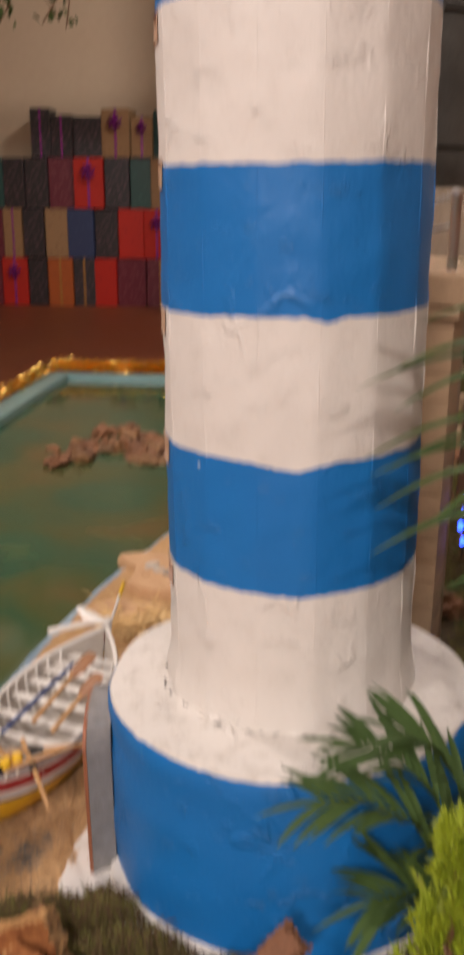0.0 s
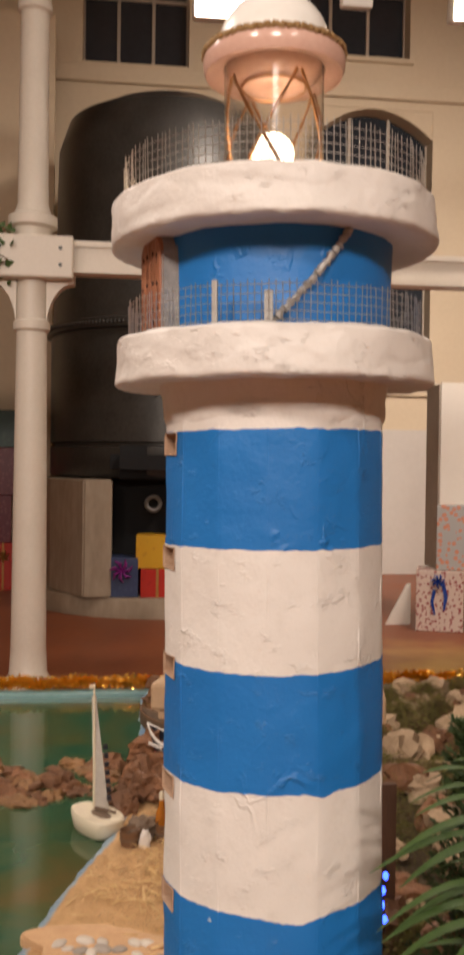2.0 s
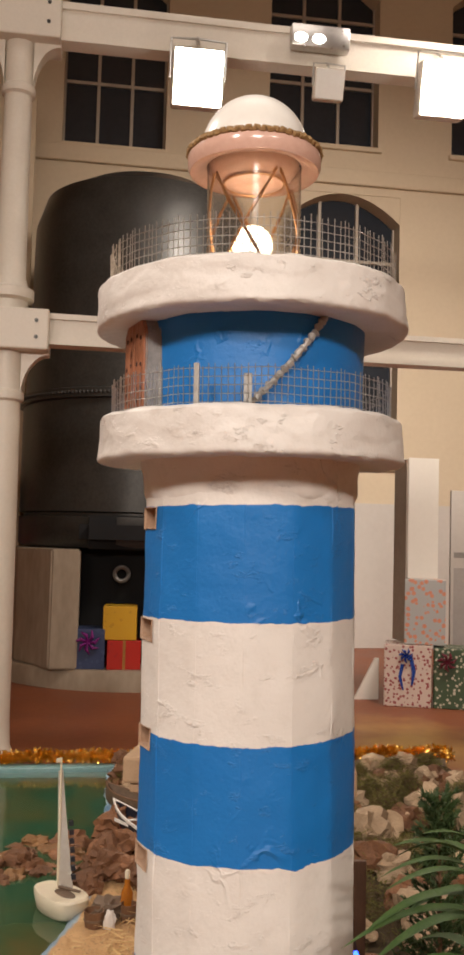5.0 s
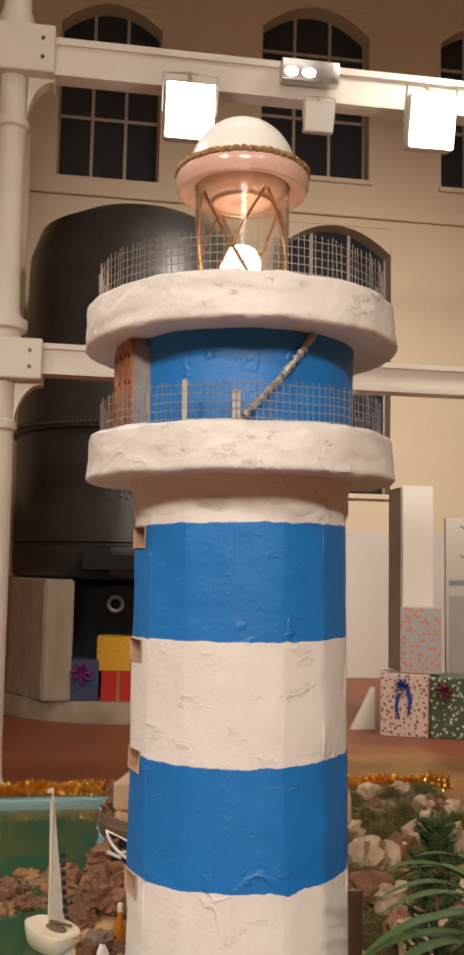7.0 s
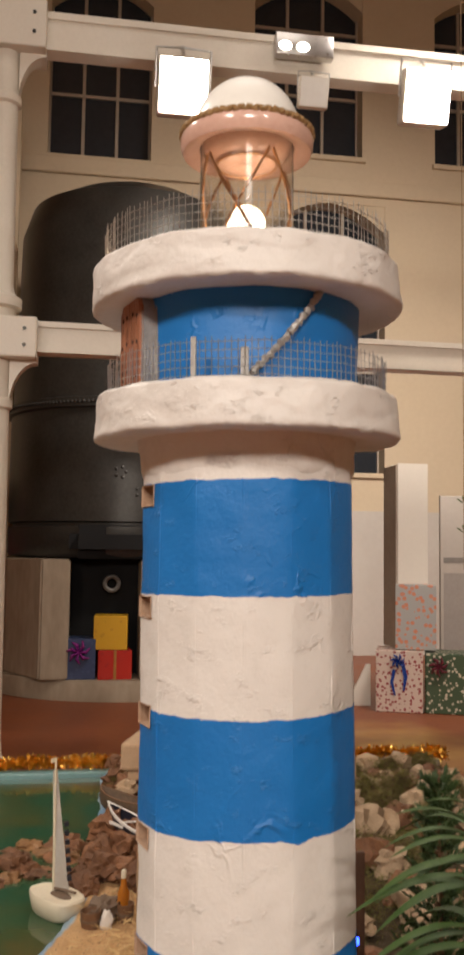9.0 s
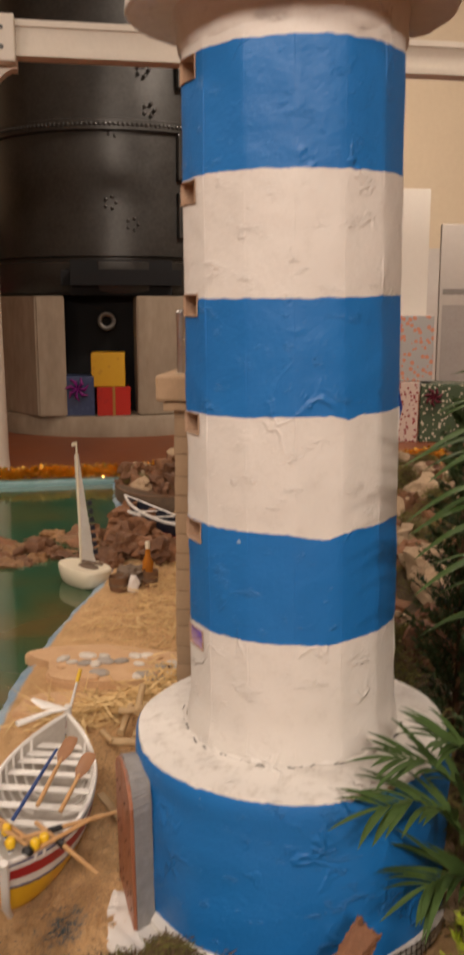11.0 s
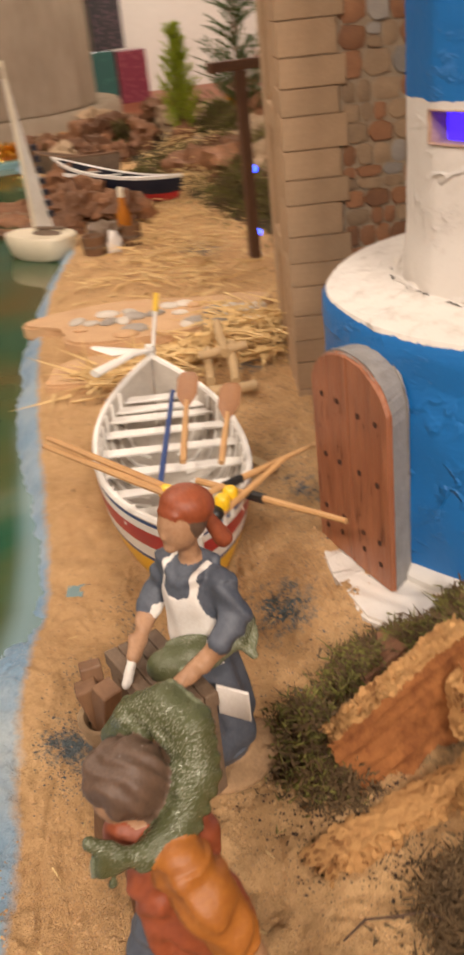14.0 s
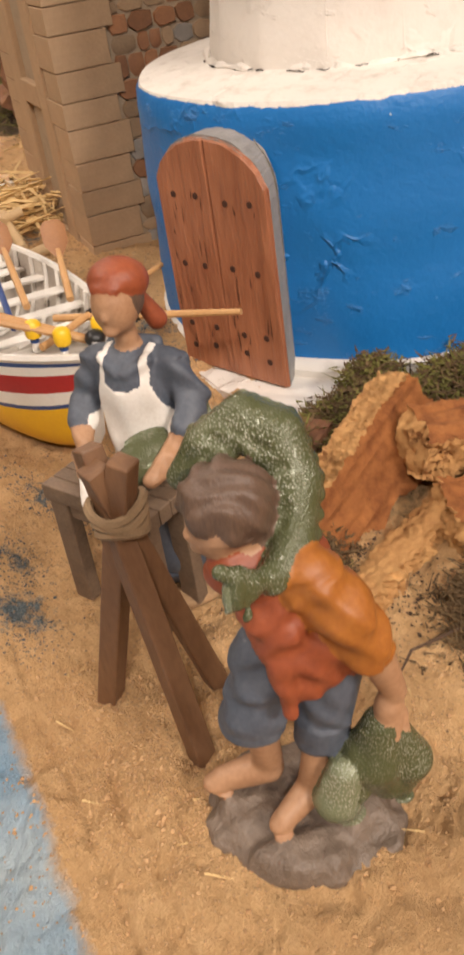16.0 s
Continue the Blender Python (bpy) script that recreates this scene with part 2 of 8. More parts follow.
def water_material():
    m = bpy.data.materials.new("pool_water")
    m.use_nodes = True
    nt = m.node_tree
    N, L = nt.nodes, nt.links
    bs = N["Principled BSDF"]
    tc = N.new("ShaderNodeTexCoord")
    n = N.new("ShaderNodeTexNoise")
    n.inputs["Scale"].default_value, n.inputs["Detail"].default_value, n.inputs["Distortion"].default_value = 2.2, 6, 0.6
    L.new(tc.outputs["Object"], n.inputs["Vector"])
    r = N.new("ShaderNodeValToRGB")
    for _ in range(2):
        r.color_ramp.elements.new(0.5)
    for e, (p, c) in zip(r.color_ramp.elements, [(0.28, (0.12, 0.085, 0.03)), (0.44, (0.065, 0.088, 0.034)), (0.58, (0.022, 0.085, 0.046)), (0.75, (0.09, 0.125, 0.05))]):
        e.position, e.color = p, rgba(c)
    L.new(n.outputs["Fac"], r.inputs["Fac"])
    a = N.new("ShaderNodeAttribute")
    a.attribute_name = "paint"
    mx = N.new("ShaderNodeMix")
    mx.data_type = "RGBA"
    L.new(a.outputs["Fac"], mx.inputs[0])
    L.new(r.outputs["Color"], mx.inputs[6])
    mx.inputs[7].default_value = (0.22, 0.33, 0.36, 1)
    L.new(mx.outputs[2], bs.inputs["Base Color"])
    bs.inputs["Roughness"].default_value = 0.06
    bs.inputs["IOR"].default_value = 1.5
    n2 = N.new("ShaderNodeTexNoise")
    n2.inputs["Scale"].default_value, n2.inputs["Detail"].default_value = 3.0, 2
    L.new(tc.outputs["Object"], n2.inputs["Vector"])
    bp = N.new("ShaderNodeBump")
    bp.inputs["Strength"].default_value, bp.inputs["Distance"].default_value = 0.12, 0.01
    L.new(n2.outputs["Fac"], bp.inputs["Height"])
    L.new(bp.outputs["Normal"], bs.inputs["Normal"])
    MATS["pool_water"] = m
    return m


def wrap_material(name, a, b, scale=40.0, dots=0.35, rough=0.35):
    """Gift wrapping paper with a printed pattern of spots."""
    m = bpy.data.materials.new(name)
    m.use_nodes = True
    nt = m.node_tree
    N, L = nt.nodes, nt.links
    bs = N["Principled BSDF"]
    tc = N.new("ShaderNodeTexCoord")
    v = N.new("ShaderNodeTexVoronoi")
    v.inputs["Scale"].default_value = scale
    L.new(tc.outputs["Object"], v.inputs["Vector"])
    n = N.new("ShaderNodeTexNoise")
    n.inputs["Scale"].default_value = 5
    L.new(tc.outputs["Object"], n.inputs["Vector"])
    f = link_math(nt, "LESS_THAN", v.outputs["Distance"], dots)
    mx = N.new("ShaderNodeMix")
    mx.data_type = "RGBA"
    L.new(f, mx.inputs[0])
    mx.inputs[6].default_value, mx.inputs[7].default_value = rgba(a), rgba(b)
    L.new(mx.outputs[2], bs.inputs["Base Color"])
    bs.inputs["Roughness"].default_value = rough
    bp = N.new("ShaderNodeBump")
    bp.inputs["Strength"].default_value, bp.inputs["Distance"].default_value = 0.2, 0.01
    L.new(n.outputs["Fac"], bp.inputs["Height"])
    L.new(bp.outputs["Normal"], bs.inputs["Normal"])
    MATS[name] = m
    return m


def cork_material(name, a, b, pit, cells=26.0, pits=1.0):
    """Crumbly bark: mottled grain, dark pits and cracks."""
    m = bpy.data.materials.new(name)
    m.use_nodes = True
    nt = m.node_tree
    N, L = nt.nodes, nt.links
    bs = N["Principled BSDF"]
    tc = N.new("ShaderNodeTexCoord")
    n1, n2 = N.new("ShaderNodeTexNoise"), N.new("ShaderNodeTexNoise")
    n1.inputs["Scale"].default_value, n1.inputs["Detail"].default_value, n1.inputs["Roughness"].default_value = 40, 8, 0.75
    n2.inputs["Scale"].default_value, n2.inputs["Detail"].default_value = cells, 5
    vo = N.new("ShaderNodeTexVoronoi")
    vo.inputs["Scale"].default_value = cells * 5
    vo.inputs["Randomness"].default_value = 1
    warp = N.new("ShaderNodeMix")
    warp.data_type = "VECTOR"
    warp.inputs[0].default_value = 0.012
    L.new(tc.outputs["Object"], warp.inputs[4])
    L.new(n1.outputs["Color"], warp.inputs[5])
    for n in (n1, n2):
        L.new(tc.outputs["Object"], n.inputs["Vector"])
    L.new(warp.outputs[1], vo.inputs["Vector"])
    r = N.new("ShaderNodeValToRGB")
    r.color_ramp.elements[0].position, r.color_ramp.elements[1].position = 0.34, 0.66
    r.color_ramp.elements[0].color, r.color_ramp.elements[1].color = rgba(b), rgba(a)
    L.new(n1.outputs["Fac"], r.inputs["Fac"])
    hole = link_math(nt, "MULTIPLY", link_math(nt, "LESS_THAN", vo.outputs["Distance"], 0.40), link_math(nt, "MULTIPLY", link_math(nt, "SUBTRACT", n2.outputs["Fac"], 0.50), 6.0, True))
    hole = link_math(nt, "MULTIPLY", hole, pits)
    mx = N.new("ShaderNodeMix")
    mx.data_type = "RGBA"
    L.new(hole, mx.inputs[0])
    L.new(r.outputs["Color"], mx.inputs[6])
    mx.inputs[7].default_value = rgba(pit)
    L.new(mx.outputs[2], bs.inputs["Base Color"])
    bs.inputs["Roughness"].default_value = 0.88
    bs.inputs["Specular IOR Level"].default_value = 0.25
    h = link_math(nt, "SUBTRACT", link_math(nt, "ADD", n1.outputs["Fac"], link_math(nt, "MULTIPLY", n2.outputs["Fac"], 0.5)), link_math(nt, "MULTIPLY", hole, 0.6))
    bp = N.new("ShaderNodeBump")
    bp.inputs["Strength"].default_value, bp.inputs["Distance"].default_value = 1.0, 0.0055
    L.new(h, bp.inputs["Height"])
    L.new(bp.outputs["Normal"], bs.inputs["Normal"])
    MATS[name] = m
    return m


def scaly(name, dark, light):
    """Glazed fish skin: overlapping cells with silvery centres, which paint in some of the sheen, and dark seams."""
    m = bpy.data.materials.new(name)
    m.use_nodes = True
    nt = m.node_tree
    N, L = nt.nodes, nt.links
    bs = N["Principled BSDF"]
    tc = N.new("ShaderNodeTexCoord")
    vo, ns = N.new("ShaderNodeTexVoronoi"), N.new("ShaderNodeTexNoise")
    vo.inputs["Scale"].default_value, vo.inputs["Randomness"].default_value = 620, 0.7
    ns.inputs["Scale"].default_value, ns.inputs["Detail"].default_value = 34, 5
    L.new(tc.outputs["Object"], vo.inputs["Vector"])
    L.new(tc.outputs["Object"], ns.inputs["Vector"])
    cell = link_math(nt, "SUBTRACT", 1.0, link_math(nt, "MULTIPLY", vo.outputs["Distance"], 1.5), True)
    shine = link_math(nt, "MULTIPLY", link_math(nt, "SUBTRACT", ns.outputs["Fac"], 0.40), 6.0, True)
    f = link_math(nt, "MULTIPLY", link_math(nt, "MULTIPLY", cell, cell), shine)
    mx = N.new("ShaderNodeMix")
    mx.data_type = "RGBA"
    L.new(f, mx.inputs[0])
    mx.inputs[6].default_value, mx.inputs[7].default_value = rgba(dark), rgba(light)
    L.new(mx.outputs[2], bs.inputs["Base Color"])
    bs.inputs["Roughness"].default_value, bs.inputs["Metallic"].default_value = 0.27, 0.1
    bp = N.new("ShaderNodeBump")
    bp.inputs["Strength"].default_value, bp.inputs["Distance"].default_value = 0.5, 0.0008
    L.new(cell, bp.inputs["Height"])
    L.new(bp.outputs["Normal"], bs.inputs["Normal"])
    MATS[name] = m
    return m


SAND, WATER = ground_material(), water_material()
SHAFT_PAINT = plaster("shaft_paint", [(1.8145, 1.981), (1.481, 1.646, 0.043, 0.006, 0.025, 0.0), (1.146, 1.313, 0.006, 0.004, 0.05, 0.009)], 1.35, 0.22)
BASE_PAINT = plaster("base_paint", [(0.0, 0.942)], 1.7, 0.75)
DECK_PLASTER = plaster("deck_plaster", [], 1.7, 0.25)
DRUM_PAINT = plaster("drum_paint", [(0.0, 9.0)])
TERRACOTTA = mat("terracotta_door", (0.47, 0.195, 0.100), (0.19, 0.062, 0.030), 0.40, scale=60, fine=170, bump=1.0, dist=0.006, stretch=(1, 1, 0.12), mix=0.62)
GREY_STONE = mat("grey_edge", (0.33, 0.31, 0.29), (0.18, 0.17, 0.16), 0.8, scale=60, bump=0.6)
CARD = mat("bare_card", (0.50, 0.35, 0.24), (0.30, 0.17, 0.10), 0.9, scale=60)
WIRE = mat("galvanised_wire", (0.62, 0.60, 0.56), (0.42, 0.41, 0.39), 0.35, 0.9, scale=80, bump=0)
TIN = mat("bare_tin", (0.52, 0.49, 0.45), (0.26, 0.245, 0.22), 0.5, 0.35, scale=90, bump=0.6)
COPPER = mat("copper_wire", (0.62, 0.34, 0.16), (0.40, 0.20, 0.09), 0.35, 0.8, scale=80)
ROPE_GOLD = mat("gold_braid", (0.40, 0.25, 0.10), (0.20, 0.11, 0.04), 0.55, 0.3, scale=120, bump=0.6)
CAP_WHITE = mat("dome_white", (0.80, 0.78, 0.72), (0.74, 0.71, 0.65), 0.35, scale=10, bump=0.05)
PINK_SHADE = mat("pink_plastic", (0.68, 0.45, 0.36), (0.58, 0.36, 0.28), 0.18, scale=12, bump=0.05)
GLASS = clear("lantern_glass", (1, 0.98, 0.95), 0.12, 1.18)
CLAY = mat("beige_clay", (0.46, 0.31, 0.185), (0.36, 0.235, 0.135), 0.85, scale=25, bump=0.6, dist=0.003, per=0.07)
MORTAR = mat("grey_mortar", (0.42, 0.32, 0.215), (0.29, 0.215, 0.145), 0.9, scale=50, bump=0.5)
STONES = [mat("stone_rust", (0.36, 0.17, 0.08), (0.22, 0.10, 0.05), 0.75, scale=45, per=0.25), mat("stone_grey", (0.38, 0.335, 0.285), (0.25, 0.22, 0.19), 0.75, scale=45, per=0.25), mat("stone_tan", (0.40, 0.27, 0.16), (0.26, 0.17, 0.10), 0.75, scale=45, per=0.2)]
DARK_WOOD = mat("dark_wood", (0.13, 0.062, 0.032), (0.07, 0.032, 0.018), 0.6, scale=30, stretch=(3, 3, 0.4))
BROWN_WOOD = mat("brown_wood", (0.205, 0.105, 0.050), (0.12, 0.058, 0.028), 0.6, scale=35, stretch=(1, 1, 0.3), bump=0.4)
GREY_WOOD = mat("worn_wood", (0.22, 0.145, 0.09), (0.075, 0.05, 0.034), 0.7, scale=35, bump=0.7, mix=0.7)
PALE_WOOD = mat("pale_wood", (0.56, 0.33, 0.14), (0.42, 0.22, 0.09), 0.5, scale=40, bump=0.1)
OAR_WOOD = mat("oar_blade_wood", (0.34, 0.16, 0.07), (0.24, 0.11, 0.05), 0.5, scale=40, bump=0.1)
CANE = mat("cane_sticks", (0.52, 0.36, 0.19), (0.38, 0.25, 0.12), 0.65, scale=40, bump=0.3)
STRAW = mat("straw", (0.80, 0.58, 0.28), (0.60, 0.40, 0.17), 0.7, scale=8, bump=0)
ROPE = mat("jute_rope", (0.34, 0.23, 0.13), (0.20, 0.13, 0.07), 0.9, scale=150, bump=0.6)
BOAT_WHITE = mat("boat_white", (0.80, 0.77, 0.72), (0.70, 0.66, 0.60), 0.35, scale=30, bump=0.1)
# lining: worn white, with the shade inside the hull put into its grey
BOAT_GREY = mat("boat_lining", (0.60, 0.55, 0.48), (0.38, 0.33, 0.28), 0.6, scale=40, bump=0.2)
BOAT_RED = mat("boat_red", (0.42, 0.022, 0.025), (0.34, 0.018, 0.02), 0.35, scale=30, bump=0.1)
BOAT_YELLOW = mat("boat_yellow", (0.80, 0.46, 0.02), (0.70, 0.38, 0.02), 0.35, scale=30, bump=0.1)
BOAT_BLUE = mat("boat_blue", (0.03, 0.07, 0.22), (0.025, 0.055, 0.17), 0.35, scale=30, bump=0.1)
NAVY = mat("boat_navy", (0.015, 0.017, 0.03), (0.01, 0.012, 0.02), 0.35, scale=30, bump=0.1)
BLACK = mat("black_paint", (0.012, 0.012, 0.013), (0.008, 0.008, 0.008), 0.4, scale=30, bump=0.05)
YELLOW = mat("yellow_paint", (0.82, 0.52, 0.02), (0.74, 0.44, 0.02), 0.4, scale=40, bump=0.05)
IVORY = mat("ivory_plastic", (0.76, 0.68, 0.52), (0.66, 0.58, 0.43), 0.4, scale=25, bump=0.1)
CORK = cork_material("cork_bark_raw", (0.64, 0.37, 0.15), (0.40, 0.20, 0.075), (0.19, 0.075, 0.025))
CORK_RED = cork_material("cork_bark_inside", (0.41, 0.165, 0.054), (0.19, 0.064, 0.022), (0.13, 0.05, 0.02), 12, 0.35)
BARK = mat("driftwood_bark", (0.26, 0.12, 0.06), (0.13, 0.055, 0.028), 0.85, scale=30, fine=160, bump=0.9, dist=0.004, mix=0.8)
ROCK = mat("brown_rock", (0.33, 0.145, 0.060), (0.050, 0.022, 0.012), 0.7, scale=22, fine=120, bump=1.0, dist=0.010, per=0.35, mix=0.85)
ROCK_PALE = mat("pale_rock", (0.46, 0.33, 0.21), (0.28, 0.19, 0.11), 0.85, scale=14, fine=90, bump=0.8, dist=0.006, per=0.2)
ROCK_WET = mat("ochre_rock", (0.34, 0.175, 0.066), (0.075, 0.034, 0.014), 0.55, scale=22, fine=120, bump=1.0, dist=0.010, per=0.3, mix=0.8)
MOSS = mat("green_moss", (0.23, 0.21, 0.047), (0.075, 0.070, 0.018), 0.9, scale=30, bump=0)
MOSS_BROWN = mat("dry_moss", (0.17, 0.105, 0.045), (0.060, 0.036, 0.017), 0.9, scale=30, bump=0)
LEAF = mat("palm_leaf", (0.075, 0.125, 0.034), (0.040, 0.078, 0.020), 0.62, spec=0.2, scale=30, bump=0.1)
LEAF_DARK = mat("dark_leaf", (0.060, 0.100, 0.026), (0.028, 0.055, 0.014), 0.6, scale=30, bump=0)
LEAF_LIME = mat("lime_needles", (0.34, 0.40, 0.018), (0.20, 0.27, 0.012), 0.55, scale=30, bump=0)
IVY = mat("ivy_leaf", (0.075, 0.13, 0.03), (0.04, 0.08, 0.02), 0.5, scale=30, bump=0)
FOIL = mat("gold_foil", (0.98, 0.66, 0.19), (0.78, 0.45, 0.08), 0.24, 1.0, scale=30, bump=0)
CLOTH_BLUE = mat("figure_blue", (0.120, 0.138, 0.170), (0.036, 0.043, 0.062), 0.55, scale=36, fine=280, bump=0.5, mix=0.8)
CLOTH_WHITE = mat("figure_white", (0.80, 0.77, 0.72), (0.66, 0.61, 0.55), 0.6, scale=40, bump=0.3)
CLOTH_RUST = mat("figure_rust", (0.36, 0.090, 0.032), (0.16, 0.034, 0.015), 0.5, scale=32, fine=260, bump=0.5, mix=0.75)
CLOTH_ORANGE = mat("figure_orange", (0.44, 0.165, 0.026), (0.22, 0.062, 0.012), 0.5, scale=32, fine=260, bump=0.5, mix=0.75)
SKIN = mat("figure_clay", (0.46, 0.27, 0.155), (0.30, 0.155, 0.08), 0.55, scale=30, bump=0.1)
HAIR = mat("figure_brown", (0.17, 0.105, 0.07), (0.050, 0.030, 0.021), 0.5, scale=70, bump=0.8, stretch=(1, 1, 0.3), mix=0.8)
SANDY = mat("figure_sandy_foot", (0.44, 0.27, 0.135), (0.19, 0.115, 0.062), 0.8, scale=40, fine=260, bump=0.9, dist=0.003, mix=0.7)
FISH = scaly("fish_scales", (0.078, 0.088, 0.038), (0.46, 0.46, 0.38))
FISH_PALE = scaly("fish_belly", (0.17, 0.19, 0.11), (0.58, 0.58, 0.50))
PEDESTAL = mat("figure_stone", (0.25, 0.19, 0.145), (0.085, 0.062, 0.046), 0.55, scale=28, fine=170, bump=1.0, dist=0.006, mix=0.85)
GLAZE = mat("bottle_amber", (0.50, 0.18, 0.02), (0.38, 0.12, 0.015), 0.2, scale=20, bump=0)
CONCRETE = mat("cast_concrete", (0.44, 0.36, 0.265), (0.25, 0.195, 0.135), 0.9, scale=2.0, fine=9, bump=0.4, dist=0.01, stretch=(1.3, 1.3, 0.45), mix=0.6)
IRON = mat("black_iron", (0.075, 0.072, 0.065), (0.036, 0.034, 0.031), 0.36, 0.5, scale=2.0, fine=25, bump=0.12, dist=0.01)
NEAR_BLACK = mat("near_black", (0.008, 0.008, 0.009), (0.005, 0.005, 0.005), 0.9, scale=4, bump=0.1)
TILE = mat("red_floor_tile", (0.33, 0.105, 0.042), (0.19, 0.054, 0.023), 0.46, scale=1.3, fine=14, bump=0.05, dist=0.01, spec=0.35, mix=0.7)
def light_patch(m, x, y, rx, ry, colour):
    """Light painted into a floor: a soft ragged blot of another colour at a place of its own."""
    nt = m.node_tree
    N, L = nt.nodes, nt.links
    bs = N["Principled BSDF"]
    src = bs.inputs["Base Color"].links[0].from_socket
    tc, ns, mp = N.new("ShaderNodeTexCoord"), N.new("ShaderNodeTexNoise"), N.new("ShaderNodeMapping")
    mp.inputs["Location"].default_value = (-x / rx, -y / ry, 0)
    mp.inputs["Scale"].default_value = (1 / rx, 1 / ry, 0)
    L.new(tc.outputs["Object"], mp.inputs["Vector"])
    ln = N.new("ShaderNodeVectorMath")
    ln.operation = "LENGTH"
    L.new(mp.outputs["Vector"], ln.inputs[0])
    ns.inputs["Scale"].default_value, ns.inputs["Detail"].default_value = 2.2, 7
    L.new(tc.outputs["Object"], ns.inputs["Vector"])
    f = link_math(nt, "SUBTRACT", link_math(nt, "ADD", 0.45, link_math(nt, "MULTIPLY", ns.outputs["Fac"], 1.3)), ln.outputs["Value"], True)
    mx = N.new("ShaderNodeMix")
    mx.data_type = "RGBA"
    L.new(f, mx.inputs[0])
    L.new(src, mx.inputs[6])
    mx.inputs[7].default_value = rgba(colour)
    L.new(mx.outputs[2], bs.inputs["Base Color"])


# a yellow reflection on the tiles, put into their colour
light_patch(TILE, 3.0, 8.5, 0.75, 1.25, (0.50, 0.30, 0.085))
CREAM = mat("cream_wall", (0.66, 0.54, 0.38), (0.60, 0.48, 0.33), 0.85, scale=0.8, fine=12, bump=0.1, dist=0.01)
DADO = mat("white_panel", (0.60, 0.55, 0.49), (0.54, 0.49, 0.43), 0.6, scale=1.0, fine=12, bump=0.05)
IRON_WHITE = mat("white_ironwork", (0.76, 0.70, 0.60), (0.68, 0.62, 0.52), 0.45, scale=3, fine=40, bump=0.08, dist=0.004)
PANE = mat("night_pane", (0.030, 0.036, 0.045), (0.02, 0.024, 0.03), 0.12, scale=1, bump=0)
FRAME = mat("window_frame", (0.45, 0.38, 0.30), (0.36, 0.30, 0.23), 0.5, scale=4, bump=0.1)
RIM = mat("pool_rim_paint", (0.09, 0.25, 0.20), (0.27, 0.38, 0.42), 0.35, scale=5, bump=0.1, mix=0.9)
BOARD = mat("table_board", (0.22, 0.16, 0.11), (0.15, 0.11, 0.08), 0.7, scale=6)
STEEL = mat("steel_tube", (0.60, 0.58, 0.55), (0.45, 0.43, 0.41), 0.3, 0.9, scale=20, bump=0)
PEBBLE = mat("white_pebble", (0.66, 0.60, 0.52), (0.50, 0.45, 0.38), 0.5, scale=40, per=0.15)
SLAB = mat("pink_slab", (0.62, 0.40, 0.22), (0.48, 0.28, 0.14), 0.75, scale=22, bump=0.5)
WHITE_STAND = mat("white_board", (0.78, 0.73, 0.64), (0.74, 0.69, 0.60), 0.5, scale=3, bump=0.03)

# ---- mesh helpers ----


def mesh_ob(name, bm, material, smooth=True, sharp=40):
    me = bpy.data.meshes.new(name)
    if smooth:
        for f in bm.faces:
            f.smooth = True
    bmesh.ops.recalc_face_normals(bm, faces=bm.faces)
    if smooth:
        for e in bm.edges:
            if len(e.link_faces) == 2 and e.calc_face_angle(0) > radians(sharp):
                e.smooth = False
    bm.to_mesh(me)
    bm.free()
    for m in material if isinstance(material, (list, tuple)) else [material]:
        me.materials.append(m)
    return new(name, me)


def part(name, bm, material, parent, label="", smooth=True, kind=""):
    ob = mesh_ob(name, bm, material, smooth)
    ob.parent = parent
    return tagged(ob, label, kind=kind)


def thing(name, label, category, m=None, group="", kind=""):
    ob = new(name)
    ob.empty_display_size = 0.05
    if m is not None:
        ob.matrix_basis = m
    return tagged(ob, label, category, group, kind)


def solid(name, bm, material, label, category, m=None, group="", kind="", smooth=True):
    ob = mesh_ob(name, bm, material, smooth)
    if m is not None:
        ob.matrix_basis = m
    return tagged(ob, label, category, group, kind)


def add_box(bm, lo, hi, m=None, bevel=0.0, mi=0):
    r = bmesh.ops.create_cube(bm, size=1)
    vs = r["verts"]
    for v in vs:
        v.co = Vector([lo[i] + (v.co[i] + 0.5) * (hi[i] - lo[i]) for i in range(3)])
    fs = {f for v in vs for f in v.link_faces}
    if bevel:
        es = list({e for v in vs for e in v.link_edges})
        out = bmesh.ops.bevel(bm, geom=es, offset=bevel, segments=2, affect="EDGES", profile=0.5)
        fs = set(out["faces"]) | {f for f in fs if f.is_valid}
        vs = list({v for f in fs for v in f.verts})
    for f in fs:
        f.material_index = mi
    if m is not None:
        bmesh.ops.transform(bm, matrix=m, verts=vs)
    return vs


def box(lo, hi, m=None, bevel=0.0):
    bm = bmesh.new()
    add_box(bm, lo, hi, m, bevel)
    return bm


